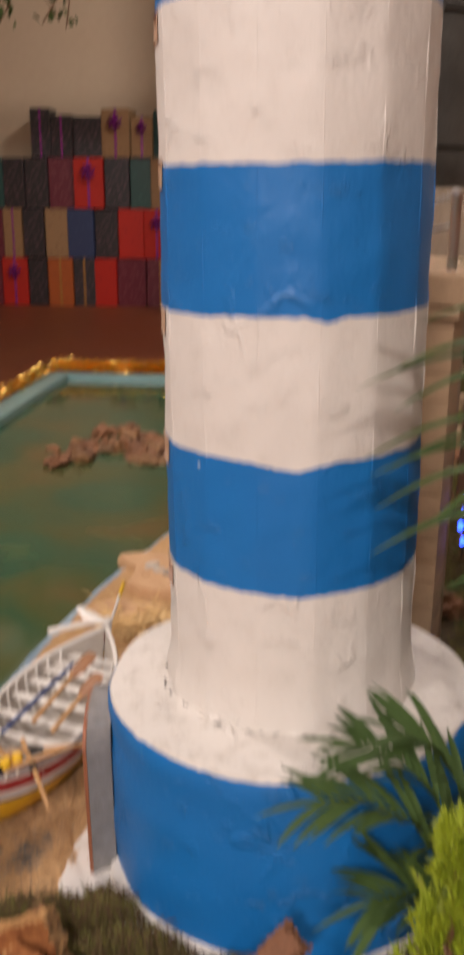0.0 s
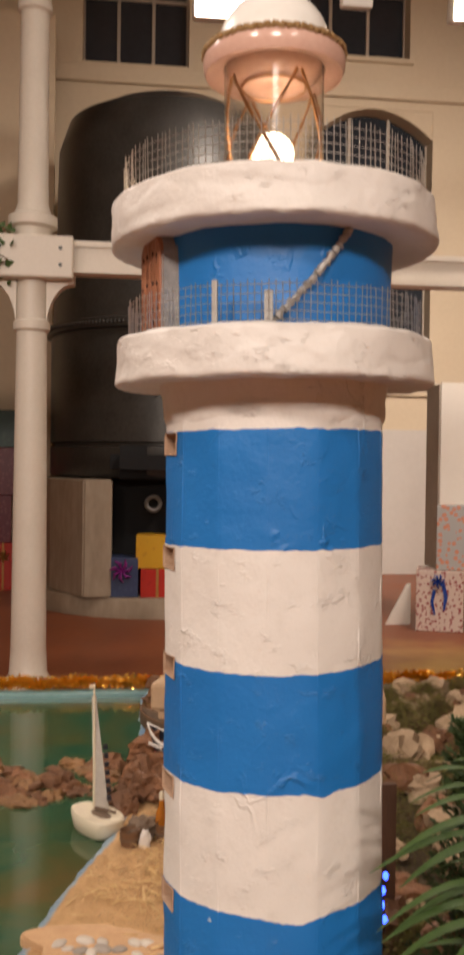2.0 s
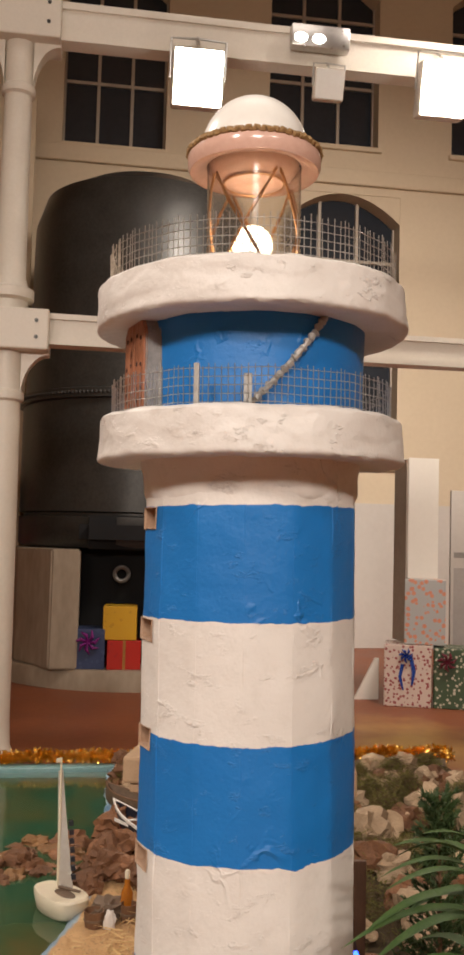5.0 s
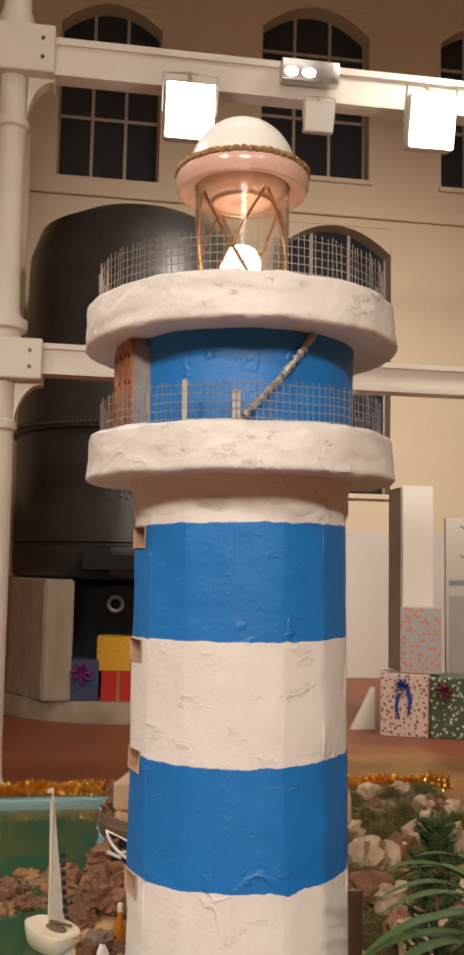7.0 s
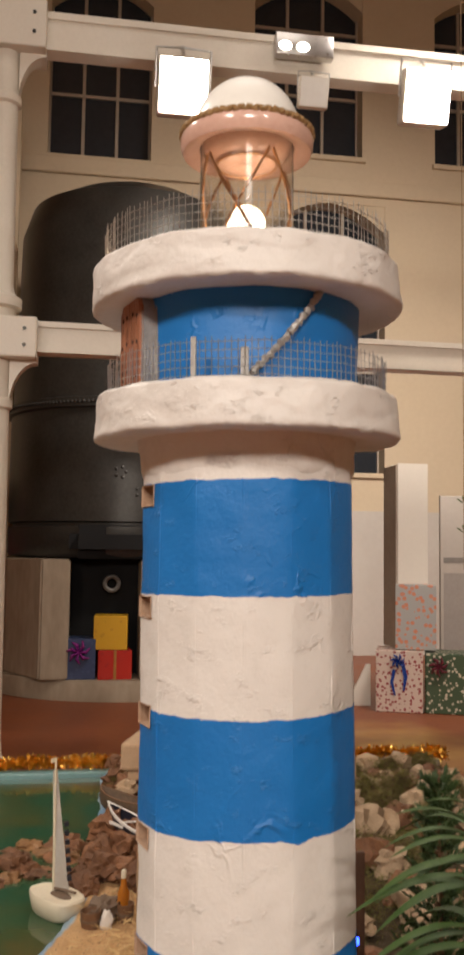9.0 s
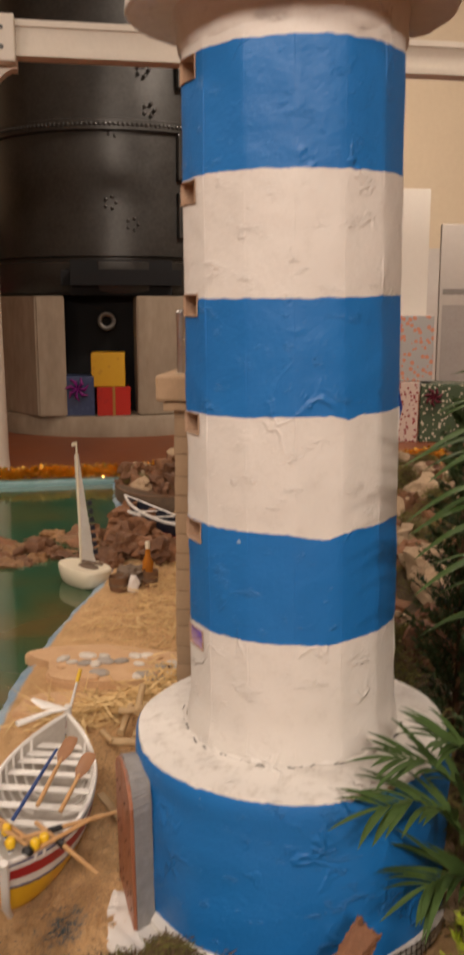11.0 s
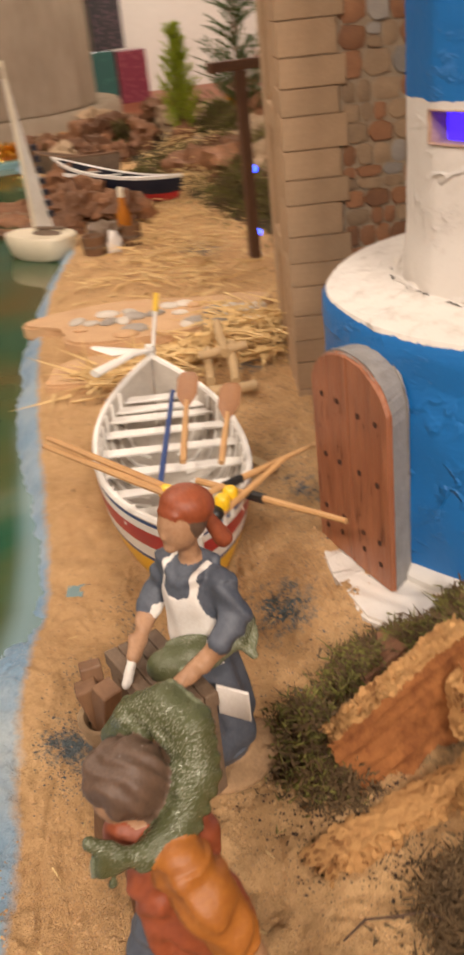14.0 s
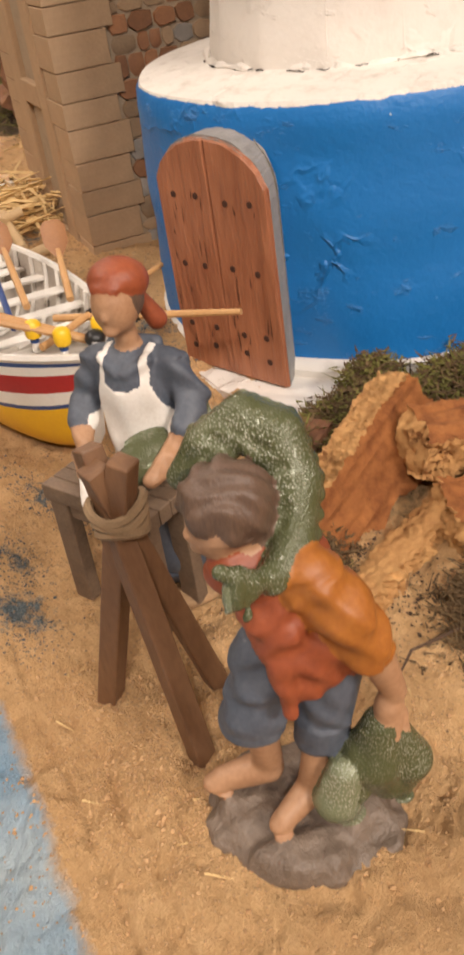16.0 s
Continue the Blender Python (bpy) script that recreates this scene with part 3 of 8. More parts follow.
def add_lathe(bm, profile, n=32, m=None, mi=0, wob=0.0, seed=0.0, closed=True):
    """Turns (radius, height) pairs about z."""
    rings, vs = [], []
    for r, z in profile:
        ring = []
        for k in range(n):
            a = 2 * math.pi * k / n
            rr = r
            if wob:
                rr = r + wob * noise.noise(Vector((math.cos(a) * 2.2 + seed, math.sin(a) * 2.2, z * 14 + seed)))
            ring.append(bm.verts.new((rr * math.cos(a), rr * math.sin(a), z)))
        rings.append(ring)
        vs += ring
    for a, b in zip(rings, rings[1:]):
        for k in range(n):
            f = bm.faces.new((a[k], a[(k + 1) % n], b[(k + 1) % n], b[k]))
            f.material_index = mi
    if closed:
        for ring in (rings[0], rings[-1]):
            f = bm.faces.new(ring)
            f.material_index = mi
    if m is not None:
        bmesh.ops.transform(bm, matrix=m, verts=vs)
    return vs


def lathe(profile, n=32, m=None, wob=0.0, seed=0.0, closed=True):
    bm = bmesh.new()
    add_lathe(bm, profile, n, m, 0, wob, seed, closed)
    return bm


def add_tube(bm, points, radius, n=8, mi=0, flat=1.0, caps=True):
    """A round bar along points; radius: one number or one for each point; flat squeezes it across its second axis."""
    pts = [Vector(p) for p in points]
    rad = radius if isinstance(radius, (list, tuple)) else [radius] * len(pts)
    rings, up = [], None
    for i, p in enumerate(pts):
        d = (pts[min(i + 1, len(pts) - 1)] - pts[max(i - 1, 0)]).normalized()
        if up is None:
            up = Vector((0, 0, 1)) if abs(d.z) < 0.9 else Vector((0, 1, 0))
        s = d.cross(up).normalized()
        up = s.cross(d).normalized()
        rings.append([bm.verts.new(p + rad[i] * (math.cos(2 * math.pi * k / n) * s + flat * math.sin(2 * math.pi * k / n) * up)) for k in range(n)])
    for a, b in zip(rings, rings[1:]):
        for k in range(n):
            bm.faces.new((a[k], a[(k + 1) % n], b[(k + 1) % n], b[k])).material_index = mi
    if caps:
        for ring in (rings[0], rings[-1]):
            bm.faces.new(ring).material_index = mi
    return [v for r in rings for v in r]


def tube(points, radius, n=8, flat=1.0):
    bm = bmesh.new()
    add_tube(bm, points, radius, n, 0, flat)
    return bm


def add_prism(bm, outline, z0, z1, mi=0, m=None):
    lo = [bm.verts.new((x, y, z0)) for x, y in outline]
    hi = [bm.verts.new((x, y, z1)) for x, y in outline]
    n = len(lo)
    for k in range(n):
        bm.faces.new((lo[k], lo[(k + 1) % n], hi[(k + 1) % n], hi[k])).material_index = mi
    bm.faces.new(lo).material_index = mi
    bm.faces.new(hi).material_index = mi
    if m is not None:
        bmesh.ops.transform(bm, matrix=m, verts=lo + hi)
    return lo + hi


def prism(outline, z0, z1, m=None, bevel=0.0):
    bm = bmesh.new()
    add_prism(bm, outline, z0, z1, 0, m)
    if bevel:
        bmesh.ops.bevel(bm, geom=bm.edges[:], offset=bevel, segments=2, affect="EDGES")
    return bm


def add_blob(bm, centre, size, seed=0.0, rough=0.25, freq=1.6, sub=3, mi=0, m=None, angular=False):
    """A lump: a ball pushed in and out by noise."""
    r = bmesh.ops.create_icosphere(bm, subdivisions=sub, radius=1)
    for v in r["verts"]:
        p = v.co.copy()
        k = 1 + rough * (noise.noise(p * freq + Vector((seed, seed * 1.7, 0))) + 0.5 * noise.noise(p * freq * 2.7 + Vector((0, seed, seed))))
        if angular:
            k += rough * 0.8 * (round(noise.noise(p * 1.1 + Vector((seed * 3, 0, seed))) * 4) / 4)
        v.co = Vector((p.x * size[0], p.y * size[1], p.z * size[2])) * k
    mm = Matrix.Translation(centre) @ (m or Matrix())
    bmesh.ops.transform(bm, matrix=mm, verts=r["verts"])
    for f in {f for v in r["verts"] for f in v.link_faces}:
        f.material_index = mi
    return r["verts"]


def blob(centre, size, seed=0.0, rough=0.25, freq=1.6, sub=3, m=None, angular=False):
    bm = bmesh.new()
    add_blob(bm, centre, size, seed, rough, freq, sub, 0, m, angular)
    return bm


def strips(name, blades, material, label, category):
    """Uncountable thin blades, each a base point, a tip and a width, as one mesh of three-sided slivers."""
    verts, faces = [], []
    for (b, t, w) in blades:
        b, t = Vector(b), Vector(t)
        d = (t - b)
        s = d.cross(Vector((0.3, 0.2, 1))).normalized() * w
        u = d.cross(s).normalized() * w
        i = len(verts)
        verts += [b + s, b - s * 0.5 + u * 0.8, b - s * 0.5 - u * 0.8, t]
        faces += [(i, i + 1, i + 3), (i + 1, i + 2, i + 3), (i + 2, i, i + 3)]
    me = bpy.data.meshes.new(name)
    me.from_pydata([tuple(v) for v in verts], [], faces)
    for m in material if isinstance(material, (list, tuple)) else [material]:
        me.materials.append(m)
    return tagged(new(name, me), label, category, kind="stuff")


rng = random.Random(7)

# ---- the hall ----
BACK = 16.0
floor_bm = box((-9, -9, -0.2), (11, BACK, 0.0))
tagged(mesh_ob("floor", floor_bm, TILE, False), "worn polished red clay floor of the hall", "floor", kind="structure")

def wall_with_openings(name, x0, x1, y0, y1, height, holes, material, label):
    """A wall along x with rectangular holes (x0, x1, z0, z1), built from the solid pieces between them."""
    bm = bmesh.new()
    xs = sorted({x0, x1, *[h[0] for h in holes], *[h[1] for h in holes]})
    for a, b in zip(xs, xs[1:]):
        zs = [0.0]
        for h in sorted(holes, key=lambda q: q[2]):
            if h[0] <= a and h[1] >= b:
                zs += [h[2], h[3]]
        zs.append(height)
        for lo, hi in zip(zs[::2], zs[1::2]):
            if hi > lo:
                add_box(bm, (a, y0, lo), (b, y1, hi))
    return tagged(mesh_ob(name, bm, material, False), label, "wall", kind="structure")


WINDOWS = [(3.10, 5.30, 3.32, 8.40), (-1.0, 0.85, 8.9, 12.3), (2.75, 4.85, 9.3, 12.7), (6.3, 8.2, 9.3, 12.7)]
wall_with_openings("wall_north", -9, 11, BACK, BACK + 0.6, 13.6, WINDOWS, CREAM, "plain cream plaster wall with deep arched windows")
tagged(mesh_ob("wall_west", box((-9.4, -9, 0), (-9, BACK + 0.6, 13.6)), CREAM, False), "plain cream plaster side wall", "wall", kind="structure")
tagged(mesh_ob("wall_east", box((11, -9, 0), (11.4, BACK + 0.6, 13.6)), CREAM, False), "plain cream plaster side wall", "wall", kind="structure")
tagged(mesh_ob("wall_south", box((-9.4, -9.4, 0), (11.4, -9, 13.6)), CREAM, False), "plain cream plaster wall", "wall", kind="structure")
tagged(mesh_ob("ceiling", box((-9.4, -9.4, 13.6), (11.4, BACK + 0.6, 13.9)), CREAM, False), "plain pale ceiling of the hall", "ceiling", kind="structure")
tagged(mesh_ob("trim", box((-1.6, BACK - 0.10, 8.55), (11, BACK - 0.002, 8.85), None, 0.03), CREAM, False), "plain plaster cornice under upper windows", "cornice", kind="structure")
tagged(mesh_ob("trim", box((2.3, BACK - 0.05, 0), (11, BACK - 0.002, 2.62)), DADO, False), "smooth white panelling along the wall foot", "panelling", kind="structure")
tagged(mesh_ob("wall_inner", box((-9, 14.55, 0), (-1.35, 14.75, 9.0)), CREAM, False), "plain cream partition behind the wrapped boxes", "wall", kind="structure")
for i, (a, b, lo, hi) in enumerate(WINDOWS):
    wn = thing("window_%d" % (i + 1), "tall arched window, dark at night", "window", kind="structure")
    mid, rise = (a + b) / 2, 0.28 * (b - a) / 1.2
    # arched head: the corners of the hole are filled by spandrels
    for s in (-1, 1):
        pts = [(mid + s * (b - a) / 2, hi)]
        for k in range(9):
            u = k / 8
            pts.append((mid + s * (b - a) / 2 * u, hi - rise * u * u))
        bm = bmesh.new()
        lo_v = [bm.verts.new((x, BACK + 0.02, z)) for x, z in pts]
        hi_v = [bm.verts.new((x, BACK + 0.58, z)) for x, z in pts]
        for k in range(len(pts)):
            bm.faces.new((lo_v[k], lo_v[(k + 1) % len(pts)], hi_v[(k + 1) % len(pts)], hi_v[k]))
        bm.faces.new(lo_v)
        bm.faces.new(hi_v)
        part("spandrel", bm, CREAM, wn, smooth=False)
    part("pane", box((a, BACK + 0.40, lo), (b, BACK + 0.42, hi)), PANE, wn, "dark glass", False)
    for k in range(4):
        x = a + (b - a) * k / 3
        part("window_frame", box((x - 0.03, BACK + 0.34, lo), (x + 0.03, BACK + 0.395, hi), None, 0.005), FRAME, wn, smooth=False)
    for k in range(3):
        z = lo + (hi - lo) * k / 2.6
        part("window_frame", box((a, BACK + 0.345, z - 0.03), (b, BACK + 0.39, z + 0.03), None, 0.005), FRAME, wn, smooth=False)
    part("window_sill", box((a - 0.06, BACK - 0.08, lo - 0.09), (b + 0.06, BACK + 0.3, lo), None, 0.01), CREAM, wn, smooth=False)


# white cast-iron column with brackets, and the gantry beams
def iron_column(x, y):
    col = thing("iron_column", "white painted cast-iron column with curved brackets", "column", pose(x, y, 0), "hall columns")
    part("shaft", lathe([(0.20, 0), (0.20, 0.12), (0.155, 0.2), (0.145, 0.4), (0.125, 3.0), (0.15, 3.02), (0.15, 3.08), (0.13, 3.1), (0.13, 3.42)], 32), IRON_WHITE, col)
    part("shaft", lathe([(0.155, 3.76), (0.155, 3.84), (0.20, 3.86), (0.20, 3.94), (0.15, 3.97), (0.125, 4.05), (0.115, 5.6), (0.14, 5.62), (0.14, 5.68), (0.12, 5.7), (0.12, 6.06)], 32), IRON_WHITE, col)
    part("shaft", lathe([(0.15, 6.5), (0.15, 6.6), (0.12, 6.7), (0.11, 9.0)], 32), IRON_WHITE, col)
    for z in (3.42, 6.06):
        h = 0.34 if z < 5 else 0.42
        jb = part("joint_box", box((-0.34, -0.2, z), (0.34, 0.2, z + h), None, 0.015), IRON_WHITE, col, smooth=False)
        for bx in (-0.24, 0.24):
            for bz in (0.3, 0.7):
                bolt = lathe([(0.016, 0), (0.016, 0.012)], 8, pose(bx, -0.2, z + h * bz, 90))
                part("bolt", bolt, IRON, jb)
        for s in (-1, 1):
            pts = [(0.12, z), (0.34, z)]
            for k in range(9):
                a = math.pi / 2 * k / 8
                pts.append((0.34 - 0.22 * math.sin(a), z - 0.02 - 0.38 * (1 - math.cos(a))))
            bm = bmesh.new()
            f0 = [bm.verts.new((s * px, -0.07, pz)) for px, pz in pts]
            f1 = [bm.verts.new((s * px, 0.07, pz)) for px, pz in pts]
            for k in range(len(pts)):
                bm.faces.new((f0[k], f0[(k + 1) % len(pts)], f1[(k + 1) % len(pts)], f1[k]))
            bm.faces.new(f0)
            bm.faces.new(f1)
            part("bracket", bm, IRON_WHITE, col, smooth=False)
    return col


COL = (-0.94, 7.55)
iron_column(*COL)
for z0, z1 in ((3.49, 3.75), (6.10, 6.44)):
    for xa, xb in ((COL[0] + 0.34, 9.0), (-8.9, COL[0] - 0.34)):
        bm = bmesh.new()
        h = z1 - z0
        add_box(bm, (xa, COL[1] - 0.09, z0), (xb, COL[1] + 0.09, z0 + 0.18 * h))
        add_box(bm, (xa, COL[1] - 0.09, z1 - 0.18 * h), (xb, COL[1] + 0.09, z1))
        add_box(bm, (xa, COL[1] - 0.065, z0 + 0.18 * h), (xb, COL[1] + 0.065, z1 - 0.18 * h))
        solid("gantry_beam", bm, IRON_WHITE, "white painted riveted iron beam between columns", "beam", group="gantry beams", smooth=False)


# two burning floodlights under the upper beam, one dark one, and a pair of small spots
def flood(name, x, z, on, label):
    fl = thing(name, label, "floodlight", pose(x, COL[1] - 0.16, z, 14), "gantry floodlights")
    part("hanger", tube([(0, 0.05, 0.30), (0, 0.30, 0.45)], 0.016, 6), STEEL, fl)
    # housing and glass drawn oversize; the size takes in the burning lamps' glare
    part("housing", box((-0.22, -0.10, -0.24), (0.22, 0.08, 0.24), None, 0.03), IRON_WHITE, fl)
    part("lamp_glass", box((-0.20, -0.108, -0.22), (0.20, -0.101, 0.22)), glow("flood_glow", (1.0, 0.96, 0.88), 110) if on else CAP_WHITE, fl, "burning lamp glass" if on else "", False)
    for s in (-1, 1):
        part("yoke", tube([(s * 0.235, 0, 0), (s * 0.235, 0.0, 0.32), (0, 0.03, 0.34)], 0.012, 6), STEEL, fl)
    return fl


flood("floodlight", 0.56, 5.83, True, "burning white floodlight hung under the beam")
flood("floodlight", 2.74, 5.95, True, "burning white floodlight hung under the beam")
fd = flood("floodlight_dark", 1.71, 5.90, False, "unlit white floodlight hung under the beam")
fd.scale = (0.6, 0.6, 0.55)
for sx in (0.56, 2.74):
    lamp("SPOT", "flood_beam", 260, (1.0, 0.86, 0.70), look((sx, COL[1] - 0.35, 5.86), (0.0, 2.0, 0.7)), 0.12, spread=110)
tw = thing("twin_spotlight", "small steel twin spotlight on the beam", "spotlight", pose(1.55, COL[1] - 0.15, 6.32))
part("housing", box((-0.18, -0.05, -0.10), (0.34, 0.05, 0.10), None, 0.01), STEEL, tw)
for sx in (-0.1, 0.06):
    part("bulb", blob((sx, -0.06, -0.03), (0.06, 0.03, 0.04), 0, 0.0, sub=2), glow("spot_glow", (1, 0.95, 0.85), 25), tw)

# the great black furnace shell on its concrete foundation
FX, FY = 0.42, 13.2
fu = thing("furnace_shell", "huge riveted black iron furnace shell on concrete", "furnace", pose(FX, FY, 0))
part("shell", lathe([(1.62, 1.75), (1.66, 1.8), (1.66, 2.15), (1.60, 2.16), (1.60, 2.2), (1.66, 2.22), (1.66, 3.68), (1.72, 3.70), (1.72, 3.82), (1.64, 3.84), (1.60, 5.2), (1.58, 6.3), (1.45, 6.7), (1.0, 6.95), (0.3, 7.0)], 96), IRON, fu, "dull black iron plates")
# near-black solids stand in for the dark openings under the shell
part("flue_mouth", prism([(-0.78, -1.75), (0.72, -1.75), (0.72, -1.4), (-0.78, -1.4)], 1.74, 2.17, None, 0.12), NEAR_BLACK, fu, smooth=False)
part("inner_core", lathe([(1.25, 0.25), (1.25, 1.75)], 48), NEAR_BLACK, fu)
for k in range(96):
    a = math.pi + math.pi * k / 95
    m = pose(1.72 * math.cos(a), 1.72 * math.sin(a), 3.76, 90, 0, math.degrees(a) + 90)
    if k == 0:
        rv = part("rivet", lathe([(0.026, -0.01), (0.022, 0.015), (0.008, 0.025)], 8), IRON, fu)
        rv.matrix_basis = m
    else:
        ob = rv.copy()
        scene.collection.objects.link(ob)
        ob.matrix_basis = m
for dx, z, n in ((0.78, 5.4, 0), (0.78, 4.5, 0), (0.78, 3.42, 0), (0.78, 2.72, 0)):
    a = -math.acos(dx / 1.64)
    pl = part("inspection_plate", box((-0.12, -0.06, -0.28), (0.12, 0.0, 0.28), pose(1.66 * math.cos(a), 1.66 * math.sin(a), z, 0, 0, math.degrees(a) + 90), 0.015), IRON, fu, smooth=False)
    part("slot", box((-0.026, -0.075, -0.20), (0.026, -0.055, 0.20), pose(1.66 * math.cos(a), 1.66 * math.sin(a), z, 0, 0, math.degrees(a) + 90)), NEAR_BLACK, pl, smooth=False)
for dx, z in ((-0.55, 3.75), (-0.1, 3.7), (0.35, 3.95), (-0.15, 2.85), (0.12, 2.6), (0.28, 4.4)):
    a = -math.acos(dx / 1.66)
    for k in range(5):
        b = 2 * math.pi * k / 5
        rvk = rv.copy()
        scene.collection.objects.link(rvk)
        rvk.matrix_basis = pose(1.655 * math.cos(a) + 0.07 * math.cos(b), 1.655 * math.sin(a), z + 0.07 * math.sin(b), 90, 0, math.degrees(a) + 90)
ring = bmesh.new()
add_tube(ring, [(0.09 * math.cos(2 * math.pi * k / 20), 0, 0.09 * math.sin(2 * math.pi * k / 20)) for k in range(21)], 0.028, 8)
rob = part("flange_ring", ring, mat("grey_flange", (0.22, 0.21, 0.19), (0.14, 0.13, 0.12), 0.5, 0.4), fu)
rob.matrix_basis = pose(-0.22, -1.40, 1.42)

base_bm = lathe([(1.98, 0), (1.98, 0.20), (1.94, 0.25), (0.2, 0.25)], 64, pose(FX, FY, 0))
solid("concrete_footing", base_bm, CONCRETE, "low round cast concrete footing", "footing")
right = [(0.55, 11.35), (1.2, 11.40), (1.62, 11.72), (1.95, 12.3), (2.05, 13.2), (1.7, 14.2), (0.55, 14.5)]
left = [(-0.33, 11.38), (-0.33, 14.5), (-1.0, 14.2), (-1.35, 13.2), (-1.15, 12.2), (-0.68, 11.38)]
solid("concrete_block", prism(right, 0.25, 1.73, None, 0.02), CONCRETE, "board-marked cast concrete block under the furnace", "block", group="furnace blocks", smooth=False)
solid("concrete_block", prism(left, 0.25, 1.73, None, 0.02), CONCRETE, "board-marked cast concrete block under the furnace", "block", group="furnace blocks", smooth=False)


# wrapped boxes
LOOPS = {}


def bow(parent, x, y, z, material, r=0.07):
    """A ribbon bow: a knot with seven loops round it."""
    b = part("bow", blob((0, 0, 0), (r * 0.2, r * 0.16, r * 0.2), 1.0, 0.1, sub=2), material, parent, "shiny ribbon bow")
    b.matrix_basis = Matrix.Translation((x, y, z))
    for k in range(7):
        key = (material.name, round(r, 4))
        if key not in LOOPS:
            lb = tube([(0, 0, 0), (r * 0.7, -r * 0.35, 0), (r * 1.05, -0.01, r * 0.42)], [r * 0.16, r * 0.46, r * 0.14], 7, 0.45)
            ob = part("ribbon_loop", lb, material, b)
            LOOPS[key] = ob.data
        else:
            ob = new("ribbon_loop", LOOPS[key])
            ob.parent = b
        ob.matrix_basis = Euler((0, -2 * math.pi * k / 7, 0)).to_matrix().to_4x4()
    return b


def gift(x, y, z, sx, sy, sz, material, label, turn=0.0, ribbon=None, group="wrapped boxes", bowed=True, front=True):
    g = thing("gift_box", label, "gift box", pose(x, y, z, 0, 0, turn), group)
    part("box_body", box((-sx / 2, -sy / 2, 0), (sx / 2, sy / 2, sz), None, min(sx, sz) * 0.02), material, g, smooth=False)
    if ribbon:
        part("ribbon", box((-sx * 0.04, -sy / 2 - 0.004, -0.0), (sx * 0.04, sy / 2 + 0.004, sz + 0.004)), ribbon, g, smooth=False)
        if bowed:
            bow(g, 0, -sy / 2 - 0.015, sz * 0.72, ribbon, sx * 0.24)
    return g


W_BLUE = wrap_material("wrap_blue", (0.035, 0.055, 0.13), (0.05, 0.075, 0.16), 14, 0.3)
W_RED = wrap_material("wrap_red", (0.50, 0.03, 0.02), (0.42, 0.025, 0.02), 10, 0.2, 0.25)
W_YEL = wrap_material("wrap_yellow", (0.68, 0.38, 0.02), (0.60, 0.32, 0.02), 10, 0.2, 0.3)
W_FLOWER = wrap_material("wrap_flowers", (0.62, 0.50, 0.42), (0.30, 0.06, 0.06), 22, 0.36)
W_GREEN = wrap_material("wrap_green", (0.05, 0.085, 0.04), (0.55, 0.50, 0.38), 20, 0.33)
W_PASTEL = wrap_material("wrap_pastel", (0.40, 0.40, 0.38), (0.60, 0.24, 0.14), 16, 0.40)
W_DARK = wrap_material("wrap_dark", (0.030, 0.028, 0.030), (0.10, 0.06, 0.07), 18, 0.35)
W_KRAFT = wrap_material("wrap_kraft", (0.34, 0.20, 0.09), (0.28, 0.16, 0.07), 12, 0.3, 0.6)
W_TEAL = wrap_material("wrap_teal", (0.02, 0.075, 0.065), (0.03, 0.10, 0.08), 12, 0.3)
W_WINE = wrap_material("wrap_wine", (0.14, 0.02, 0.035), (0.20, 0.05, 0.06), 16, 0.35)
W_ORANGE = wrap_material("wrap_orange", (0.42, 0.10, 0.02), (0.36, 0.085, 0.02), 12, 0.3)
W_GREENP = wrap_material("wrap_grass", (0.05, 0.16, 0.035), (0.07, 0.20, 0.05), 12, 0.3)
PURPLE = mat("purple_foil", (0.55, 0.10, 0.50), (0.22, 0.03, 0.26), 0.25, 0.5, scale=20, bump=0)
BLUE_RIB = mat("blue_foil", (0.03, 0.09, 0.42), (0.02, 0.05, 0.26), 0.25, 0.4, scale=20, bump=0)
GOLD_RIB = mat("gold_ribbon", (0.55, 0.30, 0.08), (0.40, 0.20, 0.05), 0.3, 0.5, scale=20, bump=0)

g1 = gift(-0.20, 11.62, 0.25, 0.42, 0.40, 0.50, W_BLUE, "dark blue wrapped gift box with purple bow")
bow(g1, 0, -0.21, 0.34, PURPLE, 0.13)
gift(0.24, 11.60, 0.25, 0.42, 0.40, 0.36, W_RED, "glossy red wrapped gift box under a yellow one", 3, GOLD_RIB, bowed=False)
gift(0.20, 11.60, 0.615, 0.42, 0.38, 0.42, W_YEL, "yellow wrapped gift box on a red one", -4, None)

# the stack by the white stand
gx, gy = 3.62, 10.5
g2 = gift(gx, gy, 0, 0.55, 0.5, 0.72, W_FLOWER, "pale flowered gift box with blue ribbon bow", -20)
bow(g2, -0.02, -0.26, 0.60, BLUE_RIB, 0.075)
part("ribbon_tail", tube([(0.03, -0.262, 0.6), (0.07, -0.272, 0.42), (0.05, -0.268, 0.26)], [0.024, 0.026, 0.012], 5, 0.3), BLUE_RIB, g2)
part("ribbon_tail", tube([(-0.06, -0.262, 0.5), (-0.09, -0.27, 0.35), (-0.05, -0.268, 0.2)], [0.022, 0.02, 0.01], 5, 0.3), BLUE_RIB, g2)
g3 = gift(gx + 0.60, gy - 0.2, 0, 0.66, 0.5, 0.70, W_GREEN, "dark green gift box printed with small white sprigs", -20)
bow(g3, -0.18, -0.26, 0.55, W_WINE, 0.10)
